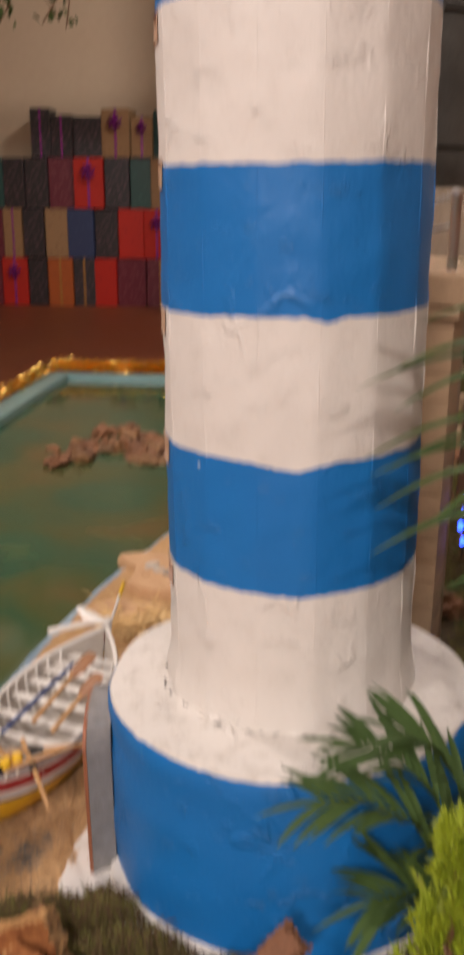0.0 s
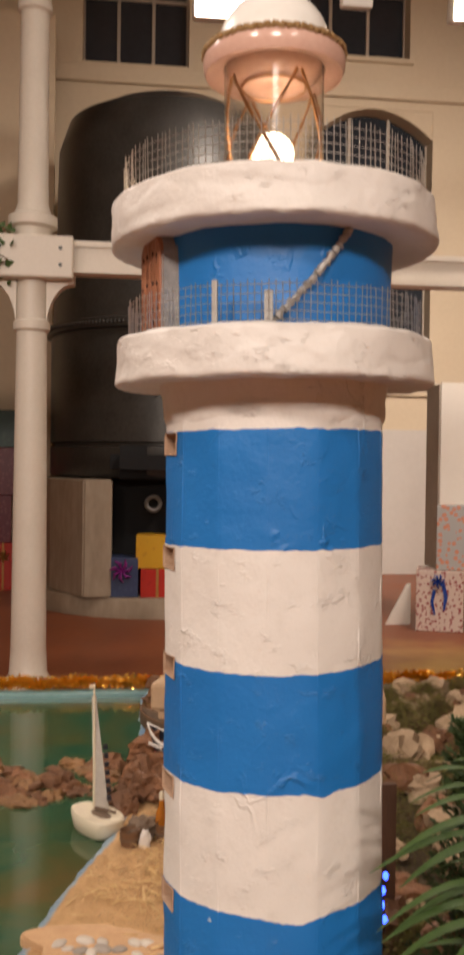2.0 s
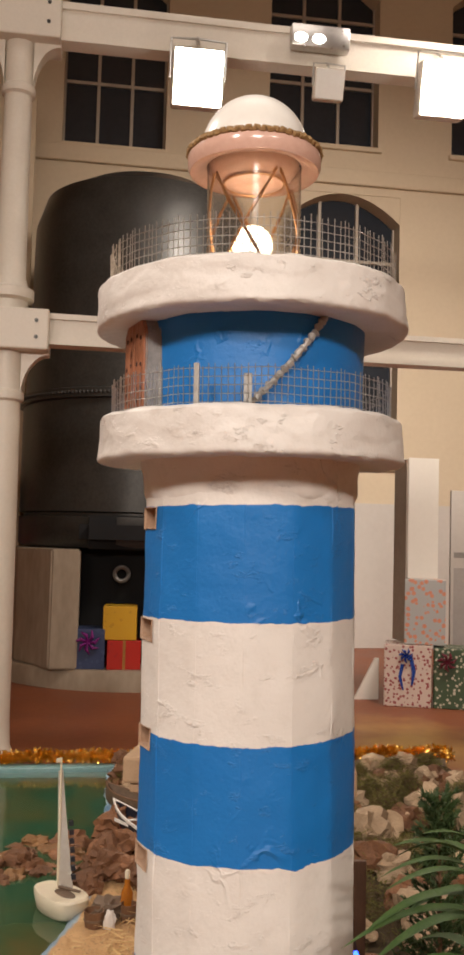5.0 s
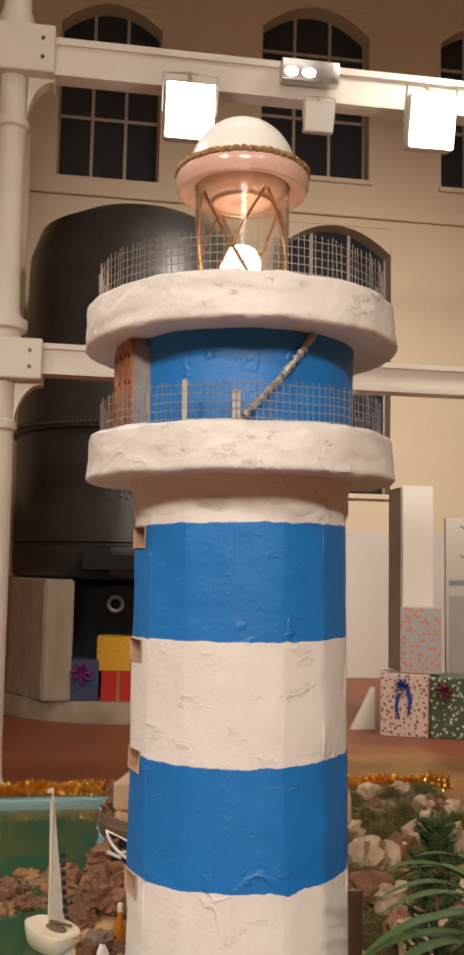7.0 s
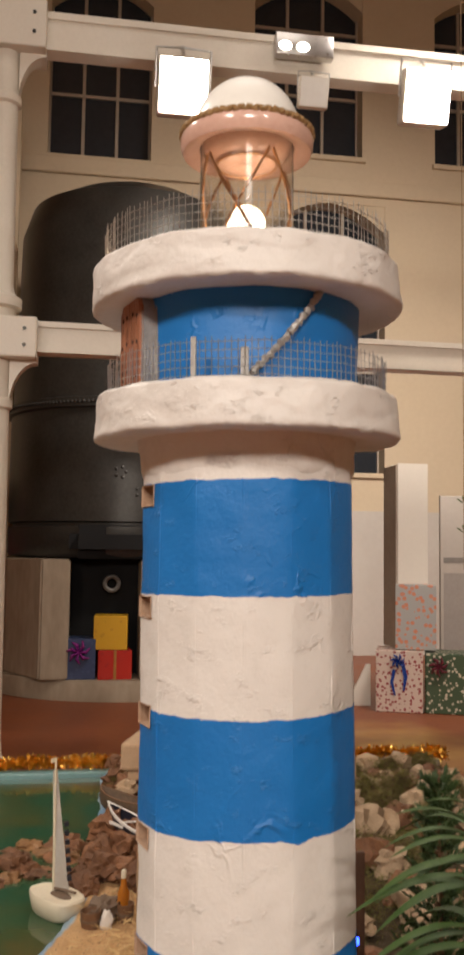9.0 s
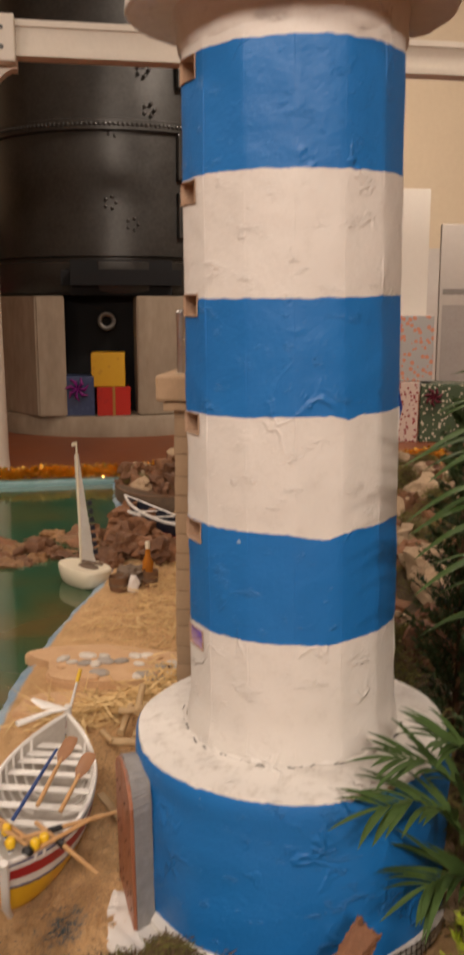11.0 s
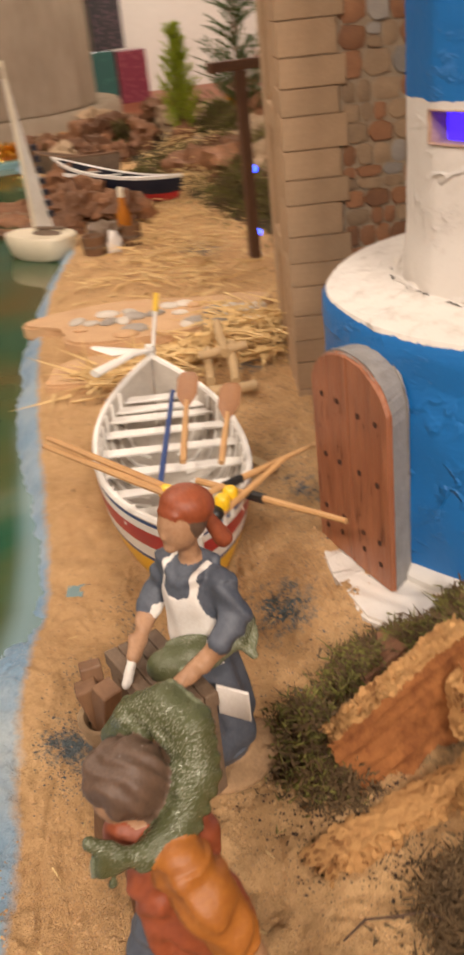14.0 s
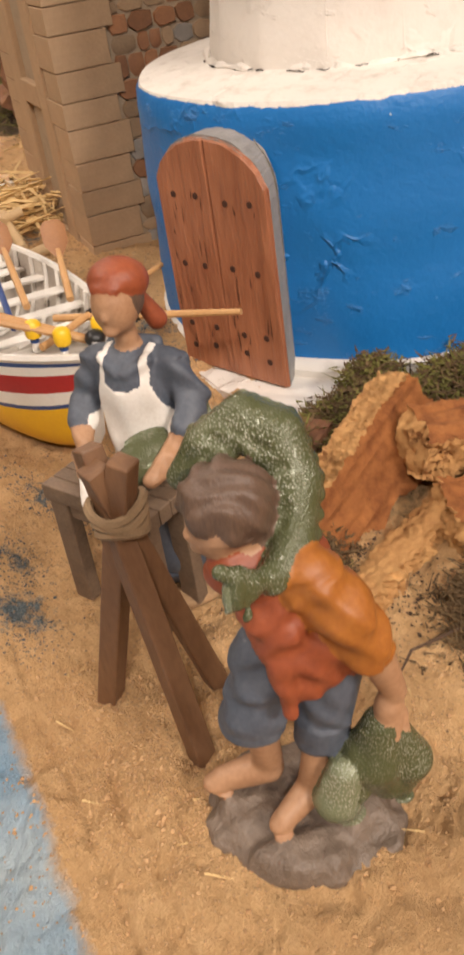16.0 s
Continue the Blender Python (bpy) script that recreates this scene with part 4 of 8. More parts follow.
gift(gx + 0.19, gy - 0.04, 0.725, 0.48, 0.40, 0.77, W_PASTEL, "pale patterned gift box in a stack", -20)
st = thing("white_stand", "tall white display box on stacked gifts", "stand", pose(gx + 0.15, gy + 0.36, 1.50))
part("front_board", box((-0.19, -0.42, 0), (0.19, -0.40, 1.46)), WHITE_STAND, st, smooth=False)
part("side_board", box((-0.21, -0.40, -0.77), (-0.19, 0.05, 1.44)), mat("grey_card", (0.46, 0.39, 0.31), rough=0.7, scale=4), st, smooth=False)
part("back_board", box((-0.19, -0.20, 0), (0.19, -0.16, 1.46)), WHITE_STAND, st, smooth=False)
dp = thing("display_panel", "white information panel with a line of grey print", "panel", pose(5.35, 10.95, 0))
part("panel_board", box((-1.02, 0, 0.02), (1.02, 0.05, 2.61), None, 0.005), mat("printed_white", (0.56, 0.51, 0.45), (0.50, 0.45, 0.39), 0.5, scale=2, bump=0.02), dp, smooth=False)
part("print_bar", box((-0.98, -0.004, 1.75), (0.45, -0.001, 1.82)), mat("print_grey", (0.30, 0.27, 0.24), rough=0.6, scale=6), dp, "grey bar of unreadable print", False)
part("print_field", box((-0.98, -0.004, 0.30), (0.98, -0.001, 1.62)), mat("print_pale", (0.42, 0.38, 0.34), (0.34, 0.30, 0.27), 0.6, scale=3), dp, "faded grey picture field", False)
foot_bm = prism([(-0.58, 0.0), (-0.27, 0.0), (-0.27, 0.50), (-0.32, 0.50)], -0.02, 0.02, pose(gx, gy + 0.30, 0, 90))
solid("slanted_board", foot_bm, WHITE_STAND, "white board leaning slantwise beside the gift boxes", "board", smooth=False)
for i, (dx, dz, w, h, mt) in enumerate(((0, 0, 0.36, 0.7, W_DARK), (0.44, 0, 0.48, 0.72, W_TEAL), (0.92, 0, 0.44, 0.70, W_WINE), (0.62, 0.73, 0.46, 0.66, W_DARK))):
    gift(2.05 + dx, 14.6, dz, w, 0.4, h, mt, ("dark glossy gift box near the wall", "deep green gift box near the wall", "wine red gift box near the wall", "dark patterned gift box on top of others")[i], 2 * i - 3)

# the long wall of gift boxes
# many dark wraps: besides dark boxes, they put this wall's dim light into colour
palette = [W_DARK, W_RED, W_KRAFT, W_DARK, W_DARK, W_WINE, W_WINE, W_ORANGE, W_BLUE, W_DARK, W_TEAL]
names = {W_RED: "glossy red", W_KRAFT: "brown kraft paper", W_DARK: "dark patterned", W_WINE: "wine red", W_ORANGE: "orange", W_BLUE: "dark blue", W_GREENP: "green", W_TEAL: "deep green", W_PASTEL: "pale patterned"}
for row, z in enumerate((0.0, 0.72, 1.44, 2.16)):
    x = -6.6
    while x < -2.0:
        w = rng.uniform(0.30, 0.46)
        h = 0.715 if row < 3 else rng.uniform(0.55, 0.68)
        if row == 3 and x < -4.4:
            x += w
            continue
        mt = rng.choice(palette if row < 3 else [W_DARK, W_KRAFT, W_DARK, W_TEAL])
        rb = rng.choice([None, PURPLE, GOLD_RIB, None])
        gift(x + w / 2, 14.15 + rng.uniform(-0.04, 0.04), z, w - 0.012, 0.42, h, mt, names[mt] + " gift box in a tall stacked wall", rng.uniform(-3, 3), rb, "wall of gifts", rng.random() < 0.5)
        x += w

# hanging ivy on the gantry beam
def ivy(x0, x1, seed):
    r = random.Random(seed)
    iv = thing("hanging_ivy", "trailing green ivy hung over the white beam", "plant", pose(0, 0, 0), "beam ivy")
    leaves = bmesh.new()
    vines = bmesh.new()
    for k in range(26):
        x = r.uniform(x0, x1)
        y = COL[1] - 0.12 + r.uniform(-0.05, 0.05)
        ln = r.uniform(0.2, 1.05)
        pts = [(x + 0.06 * math.sin(3 * j + k), y - 0.02 * j, 3.84 - ln * j / 6) for j in range(7)]
        add_tube(vines, pts, 0.006, 4)
        for j in range(int(ln * 26)):
            u = r.random()
            p = Vector((x + r.gauss(0, 0.055), y - r.random() * 0.12, 3.86 - ln * u))
            s = r.uniform(0.022, 0.042)
            m = Matrix.Translation(p) @ Euler((r.uniform(0.6, 2.2), r.uniform(-1, 1), r.uniform(0, 6.28))).to_matrix().to_4x4()
            vs = [leaves.verts.new(m @ Vector(c)) for c in ((0, -s, 0), (s * 0.9, -0.2 * s, 0.2 * s), (0.5 * s, 0.8 * s, 0), (0, 1.4 * s, -0.3 * s), (-0.5 * s, 0.8 * s, 0), (-s * 0.9, -0.2 * s, 0.2 * s))]
            leaves.faces.new(vs)
    part("vine", vines, BROWN_WOOD, iv)
    part("leaves", leaves, IVY, iv, smooth=False, kind="stuff")


ivy(-2.6, -1.15, 3)
# a bare vine with a few leaves beside the stand
vn = thing("leaf_garland", "thin cord hung from the ceiling with few green leaves", "plant")
bm = bmesh.new()
add_tube(bm, [(1.62, 4.0, 13.6), (1.62, 4.0, 3.2), (1.622, 4.0, 2.4), (1.62, 4.0, 1.8)], 0.002, 4)
part("cord", bm, ROPE, vn)
bm = bmesh.new()
for z in (2.12, 1.98):
    for a in (0.3, 1.5, 2.6):
        vs = [bm.verts.new((1.62 + 0.03 * math.cos(a) * c[0] - 0.01 * c[1], 4.0 + 0.005 * c[0], z + 0.03 * math.sin(a) * c[0] + 0.012 * c[1])) for c in ((0, 0), (0.6, 0.9), (1.3, 0), (0.6, -0.9))]
        bm.faces.new(vs)
part("leaves", bm, IVY, vn, smooth=False)

# ---- the model landscape: a table with sand and a painted pool ----
SHORE = [(0.0, -0.74), (0.84, -0.685), (1.0, -0.632), (1.14, -0.603), (1.245, -0.577), (1.38, -0.534), (1.51, -0.511), (1.70, -0.483), (1.93, -0.450), (2.22, -0.398), (2.61, -0.302), (2.96, -0.178), (3.5, -0.06), (5.2, 0.0)]
WATER_Z = 0.638


def shore_x(y):
    for (ya, xa), (yb, xb) in zip(SHORE, SHORE[1:]):
        if y <= yb:
            return xa + (xb - xa) * (y - ya) / (yb - ya)
    return SHORE[-1][1]


def smooth_step(a, b, x):
    t = max(0.0, min(1.0, (x - a) / (b - a)))
    return t * t * (3 - 2 * t)


# drawn furrows in the sand (from, to, width, depth, waver) and heaped rings round the feet of the tripod
GROOVES = [(-0.580, 1.100, -0.672, 0.800, 0.0020, 0.0045, 0.004), (-0.585, 1.010, -0.641, 0.800, 0.0028, 0.0050, 0.012), (-0.585, 0.900, -0.618, 0.800, 0.0018, 0.0030, 0.003), (-0.490, 1.00, -0.470, 0.80, 0.004, 0.0040, 0.020), (-0.415, 0.97, -0.44, 0.78, 0.004, 0.0045, 0.020), (-0.335, 1.36, -0.29, 1.16, 0.006, 0.0050, 0.020), (-0.265, 1.40, -0.235, 1.20, 0.006, 0.0050, 0.016)]
FEET = [(-0.5605, 1.006), (-0.5475, 0.917), (-0.4945, 0.960)]


def ground_z(x, y):
    z = 0.622 + 0.022 * smooth_step(0.98, 1.3, y) + 0.024 * max(smooth_step(-0.36, -0.22, x) * smooth_step(1.0, 1.2, y), smooth_step(1.5, 1.9, y))
    z += 0.030 * smooth_step(-0.42, -0.22, x) * smooth_step(1.25, 0.95, y)
    z += 0.05 * smooth_step(0.30, 0.62, x) + 0.05 * smooth_step(3.6, 4.6, y) * smooth_step(-0.05, 0.35, x)
    z += 0.007 * noise.noise(Vector((x * 7, y * 7, 1.0))) + 0.008 * noise.noise(Vector((x * 21, y * 21, 4.0))) + 0.0045 * noise.noise(Vector((x * 60, y * 60, 2.0)))
    d = x - shore_x(y) - 0.008 * noise.noise(Vector((x * 5, y * 5, 9)))
    dip = 0.03 * smooth_step(1.12, 1.0, y) + 0.08 * smooth_step(1.20, 1.42, y)
    z += 0.014 * smooth_step(1.02, 1.12, y) * smooth_step(1.36, 1.22, y) * smooth_step(0.08, -0.02, d)
    z -= dip * smooth_step(0.006, -0.11, d)
    z -= 0.009 * math.exp(-(((x + 0.205) / 0.04) ** 2 + ((y - 1.165) / 0.07) ** 2))
    near = smooth_step(-0.80, -0.70, x) * smooth_step(-0.16, -0.24, x) * smooth_step(0.70, 0.76, y) * smooth_step(1.45, 1.36, y)
    if near > 0:
        lump = noise.noise(Vector((x * 95, y * 95, 3.0)))
        z += near * (0.0030 * noise.noise(Vector((x * 38, y * 30, 6.0))) - 0.0032 * max(0.0, 0.16 - abs(lump)) / 0.16 + 0.0018 * noise.noise(Vector((x * 190, y * 190, 8.0))))
        for gx, gy, hx, hy, wide, deep, wob in GROOVES:
            v = (gy - y) / (gy - hy)
            if -0.02 < v < 1.02:
                off = x - gx - (hx - gx) * v - wob * noise.noise(Vector((y * 26, gx * 40, 0.5)))
                z -= deep * math.exp(-(off / wide) ** 2)
        for px, py in FEET:
            q = math.hypot(x - px, y - py)
            z += 0.0045 * math.exp(-((q - 0.022) / 0.008) ** 2) - 0.005 * math.exp(-(q / 0.012) ** 2)
    return z


def steps(*spans):
    """Even steps from mark to mark: (from, to, count) for each span."""
    out = [spans[0][0]]
    for a, b, n in spans:
        out += [a + (b - a) * (q + 1) / n for q in range(n)]
    return out


X0, X1, Y0, Y1 = -1.36, 1.7, 0.15, 5.02
xs = steps((X0, -0.78, 60), (-0.78, -0.18, 240), (-0.18, 0.6, 90), (0.6, X1, 70))
ys = steps((Y0, 0.72, 60), (0.72, 1.42, 260), (1.42, 2.4, 120), (2.4, Y1, 170))
nx, ny = len(xs) - 1, len(ys) - 1
verts = [(x, y, ground_z(x, y)) for y in ys for x in xs]
faces = [(j * (nx + 1) + i, j * (nx + 1) + i + 1, (j + 1) * (nx + 1) + i + 1, (j + 1) * (nx + 1) + i) for j in range(ny) for i in range(nx) if not (xs[i] > 0.85 and ys[j] > 4.52)]
me = bpy.data.meshes.new("sand_ground")
me.from_pydata(verts, [], faces)
me.materials.append(SAND)
for p in me.polygons:
    p.use_smooth = True
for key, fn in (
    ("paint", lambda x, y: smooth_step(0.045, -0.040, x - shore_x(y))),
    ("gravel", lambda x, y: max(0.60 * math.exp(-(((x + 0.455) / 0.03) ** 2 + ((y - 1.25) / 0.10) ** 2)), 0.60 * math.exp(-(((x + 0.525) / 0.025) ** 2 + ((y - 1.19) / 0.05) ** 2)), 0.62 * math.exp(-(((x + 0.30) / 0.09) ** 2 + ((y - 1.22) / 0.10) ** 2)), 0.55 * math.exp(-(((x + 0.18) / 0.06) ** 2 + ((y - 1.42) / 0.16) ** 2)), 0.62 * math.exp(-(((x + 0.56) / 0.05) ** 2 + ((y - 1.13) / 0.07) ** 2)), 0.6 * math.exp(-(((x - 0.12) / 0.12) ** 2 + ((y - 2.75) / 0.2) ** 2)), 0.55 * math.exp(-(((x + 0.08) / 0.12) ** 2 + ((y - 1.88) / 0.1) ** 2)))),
    # soil; the patches right of the boat also put lighthouse shade into the colour
    ("soil_and_shade", lambda x, y: max(0.80 * math.exp(-(((x + 0.30) / 0.06) ** 2 + ((y - 0.835) / 0.05) ** 2)), 0.47 * math.exp(-(((x + 0.26) / 0.10) ** 2 + ((y - 1.27) / 0.17) ** 2) ** 2), 0.46 * math.exp(-(((x + 0.17) / 0.08) ** 2 + ((y - 1.52) / 0.14) ** 2) ** 2), 0.75 * math.exp(-(((x + 0.25) / 0.07) ** 2 + ((y - 0.85) / 0.06) ** 2)), smooth_step(0.26, 0.36, x) * (1 - 0.12 * smooth_step(1.8, 2.4, y)), 0.9 * math.exp(-(((x + 0.12) / 0.22) ** 2 + ((y - 1.0) / 0.10) ** 2)), 0.75 * math.exp(-(((x + 0.37) / 0.05) ** 2 + ((y - 1.03) / 0.07) ** 2)), 0.8 * math.exp(-(((x - 0.05) / 0.25) ** 2 + ((y - 0.88) / 0.12) ** 2)))),
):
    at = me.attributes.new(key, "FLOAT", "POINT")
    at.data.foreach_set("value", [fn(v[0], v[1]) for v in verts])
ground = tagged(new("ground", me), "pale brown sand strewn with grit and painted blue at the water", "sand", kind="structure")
tagged(mesh_ob("table", box((X0 - 0.02, Y0, 0.30), (X1, 4.54, 0.56)), BOARD, False), "plain wooden table under the model landscape", "table", kind="structure")
tagged(mesh_ob("table_skirt", box((X0 + 0.05, Y0 + 0.05, 0.0), (X1 - 0.05, 4.50, 0.30)), BOARD, False), "plain board skirt under the table", "table", kind="structure")

tagged(mesh_ob("table", box((X0 - 0.02, 4.541, 0.30), (0.86, Y1, 0.56)), BOARD, False), "plain wooden table under the model harbour", "table", kind="structure")
tagged(mesh_ob("table_skirt", box((X0 + 0.05, 4.501, 0.0), (0.82, Y1 - 0.05, 0.30)), BOARD, False), "plain board skirt under the table", "table", kind="structure")
mesh_edge = box((0.86, 4.50, 0.5605), (X1, 4.54, 0.80), None, 0.004)
tagged(mesh_ob("table_edge", mesh_edge, BOARD, False), "plain wooden edge board of the table", "table", kind="structure")

# water sheet
wx0, wy0, wy1 = -1.30, 1.19, 4.97
cols, rows = 60, 140
verts, vals = [], []
for j in range(rows + 1):
    y = wy0 + (wy1 - wy0) * j / rows
    sx = shore_x(y) + 0.06
    for i in range(cols + 1):
        x = wx0 + (sx - wx0) * (1 - (1 - i / cols) ** 1.6)
        verts.append((x, y, WATER_Z))
        d = (x - shore_x(y)) + 0.02 * noise.noise(Vector((x * 4, y * 4, 3)))
        vals.append(0.75 * smooth_step(-0.075 + 0.012 * y, -0.022, d) * smooth_step(3.4, 2.6, y) + 0.35 * smooth_step(4.7, 4.95, y))
faces = [(j * (cols + 1) + i, j * (cols + 1) + i + 1, (j + 1) * (cols + 1) + i + 1, (j + 1) * (cols + 1) + i) for j in range(rows) for i in range(cols)]
me = bpy.data.meshes.new("water")
me.from_pydata(verts, [], faces)
me.materials.append(WATER)
at = me.attributes.new("paint", "FLOAT", "POINT")
at.data.foreach_set("value", vals)
tagged(new("water", me), "still glossy green water of the model harbour", "water", kind="structure")

# raised painted rim at the far and left edges
solid("pool_rim", box((X0 - 0.03, 4.96, 0.56), (0.10, 5.06, 0.664), None, 0.006), RIM, "turquoise painted rim of the pool", "rim", kind="structure")
solid("pool_rim", box((X0 - 0.05, 1.0, 0.56), (wx0 + 0.01, 4.955, 0.672), None, 0.006), RIM, "turquoise painted rim of the pool", "rim", kind="structure")


def tinsel(name, points, radius, count, seed):
    """A garland: a cord with thousands of short foil strips."""
    r = random.Random(seed)
    pts = [Vector(p) for p in points]
    verts, faces = [], []
    for _ in range(count):
        u = r.random() * (len(pts) - 1)
        i = int(u)
        p = pts[i].lerp(pts[i + 1], u - i)
        d = Vector((r.gauss(0, 1), r.gauss(0, 1), r.gauss(0, 1))).normalized()
        s = d.cross(Vector((r.gauss(0, 1), r.gauss(0, 1), r.gauss(0, 1)))).normalized() * 0.0035
        e = p + d * radius * r.uniform(0.7, 1.2)
        i0 = len(verts)
        verts += [tuple(p + s), tuple(p - s), tuple(e - s), tuple(e + s)]
        faces.append((i0, i0 + 1, i0 + 2, i0 + 3))
    t = thing(name, "shiny gold tinsel garland along the table edge", "tinsel")
    cord = bmesh.new()
    add_tube(cord, points, 0.004, 5)
    part("cord", cord, FOIL, t)
    me = bpy.data.meshes.new("foil_fringe")
    me.from_pydata(verts, [], faces)
    me.materials.append(FOIL)
    ob = tagged(new("foil_fringe", me), kind="stuff")
    ob.parent = t
    return t


tinsel("tinsel_garland", [(-1.40 + 0.1 * k, 5.06 + 0.01 * math.sin(k * 1.3), 0.70 + 0.006 * math.sin(k * 2.1)) for k in range(23)], 0.044, 5200, 5)
tinsel("tinsel_garland", [(0.86 + 0.08 * k, 4.535 + 0.01 * math.sin(k * 1.3), 0.825 + 0.008 * math.sin(k * 2.1)) for k in range(12)], 0.042, 3400, 7)
tinsel("tinsel_garland", [(-1.42 + 0.008 * math.sin(k), 1.2 + 0.13 * k, 0.70 + 0.006 * math.sin(k * 1.7)) for k in range(30)], 0.038, 4200, 6)

# ---- the lighthouse ----
LH = thing("lighthouse", "tall model lighthouse, rough plaster in blue and white bands", "lighthouse", Matrix.Translation((0.0988, 1.2938, 0)) @ Euler((radians(0.27), radians(-0.75), 0)).to_matrix().to_4x4())
WIN_Z = [1.964, 1.794, 1.633, 1.461, 1.299, 1.124]
NA = 160


def shaft_r(a, z):
    r = 0.1685 - 0.0048 * (z - 1.5) + 0.007 * smooth_step(1.02, 0.95, z)
    seg = 2 * math.pi / 15
    k = ((a + 0.10) % seg) - seg / 2
    r *= 1 + 0.62 * (math.cos(seg / 2) / math.cos(k) - 1 + 0.010)
    p = Vector((math.cos(a), math.sin(a), z * 6))
    r -= 0.008 * max(0.0, math.cos(a - radians(140))) ** 6
    return r + 0.0022 * noise.noise(p * 1.6) + 0.0012 * noise.noise(p * 5 + Vector((3, 0, 0)))


zs = [0.94 + (2.06 - 0.94) * j / 148 for j in range(149)]
bm = bmesh.new()
grid = [[bm.verts.new((shaft_r(2 * math.pi * i / NA, z) * math.cos(2 * math.pi * i / NA), shaft_r(2 * math.pi * i / NA, z) * math.sin(2 * math.pi * i / NA), z)) for i in range(NA)] for z in zs]
ic = 85
holes = set()
WCELL = []
for wz in WIN_Z:
    jc = min(range(149), key=lambda j: abs(zs[j] - wz))
    i0, i1, j0, j1 = ic - 3, ic + 5, jc - 2, jc + 2
    WCELL.append((i0, i1, j0, j1))
    for i in range(i0, i1):
        for j in range(j0, j1):
            holes.add((i % NA, j))
for j in range(148):
    for i in range(NA):
        if (i, j) not in holes:
            bm.faces.new((grid[j][i], grid[j][(i + 1) % NA], grid[j + 1][(i + 1) % NA], grid[j + 1][i]))
part("shaft", bm, SHAFT_PAINT, LH, "blue and white banded plaster shaft")
# ragged plaster beads along the seams between the boards
for k in range(15):
    a = 2 * math.pi * k / 15 - 0.10
    if any(abs(((a - 2 * math.pi * (ic + q) / NA + math.pi) % (2 * math.pi)) - math.pi) < 0.03 for q in range(-3, 6)):
        continue
    for z0, z1 in ((0.965, 1.24), (1.24, 1.50), (1.50, 1.76), (1.76, 1.985)):
        n = 44
        bead = bmesh.new()
        pts, rad = [], []
        for q in range(n + 1):
            z = z0 + (z1 - z0) * q / n
            aa = a + 0.006 * noise.noise(Vector((k * 3.0, z * 9, 0.0)))
            w = max(0.0, noise.noise(Vector((k * 5.0, z * 14, 4.0))) + 0.10) * (0.6 + 0.8 * abs(noise.noise(Vector((k, z * 130, 2.0)))))
            rr = shaft_r(aa, z) - 0.0003
            pts.append((rr * math.cos(aa), rr * math.sin(aa), z))
            rad.append(0.0002 + 0.0031 * min(w, 0.55))
        add_tube(bead, pts, rad, 6, 0, 0.5)
        part("seam_bead", bead, SHAFT_PAINT, LH)
for n, (i0, i1, j0, j1) in enumerate(WCELL):
    bm = bmesh.new()

    def rim_pt(i, j, d):
        a = 2 * math.pi * i / NA
        r = shaft_r(a, zs[j]) - d + 0.0012
        return Vector((r * math.cos(a), r * math.sin(a), zs[j]))

    loop = [(i, j0) for i in range(i0, i1)] + [(i1, j) for j in range(j0, j1)] + [(i, j1) for i in range(i1, i0, -1)] + [(i0, j) for j in range(j1, j0, -1)]
    cz = (zs[j0] + zs[j1]) / 2
    rings = []
    mid = rim_pt((i0 + i1) / 2, (j0 + j1) // 2, 0.0)
    for d, jit, grow in ((0.0, 0.0035, 0.10), (-0.0012, 0.0025, 0.04), (0.002, 0.003, -0.06), (0.006, 0.002, -0.02), (0.03, 0.001, 0.0)):
        ring = []
        for i, j in loop:
            c = rim_pt(i, j, d)
            torn = grow + (jit * 22) * noise.noise(Vector((i * 3.1, j * 2.7, n + d * 90)))
            ring.append(bm.verts.new(c + (c - mid) * max(torn, -0.12 if grow < 0.04 else 0.0)))
        rings.append(ring)
    for a, b in zip(rings, rings[1:]):
        for k in range(len(a)):
            bm.faces.new((a[k], a[(k + 1) % len(a)], b[(k + 1) % len(b)], b[k]))
    wnd = part("window_opening", bm, CARD, LH, "small square hole with torn card edges")
    back = bmesh.new()
    back.faces.new([back.verts.new(rim_pt(i, j, 0.027)) for i, j in loop])
    part("backing_card", back, CARD, wnd, smooth=False)
    if n == 5:
        bm = bmesh.new()
        bm.faces.new([bm.verts.new(rim_pt(i, j, 0.022)) for i, j in loop])
        part("blue_light", bm, glow("blue_led", (0.03, 0.01, 1.0), 3.2), wnd, "glowing blue light inside", False)
part("shaft_lining", lathe([(0.140, 0.95), (0.140, 2.05)], 40), CARD, LH, "bare card lining")

# base drum with a white ledge
R0 = 0.265
prof = [(R0 + 0.004, 0.60), (R0 + 0.003, 0.66), (R0, 0.75), (R0 - 0.001, 0.85), (R0 - 0.001, 0.918), (R0 - 0.003, 0.938), (R0 - 0.008, 0.946), (R0 - 0.03, 0.949), (0.20, 0.952), (0.175, 0.956), (0.14, 0.957)]
dense = []
for (ra, za), (rb, zb) in zip(prof, prof[1:]):
    k = max(1, int(math.hypot(ra - rb, za - zb) / 0.012))
    dense += [(ra + (rb - ra) * i / k, za + (zb - za) * i / k) for i in range(k)]
dense.append(prof[-1])
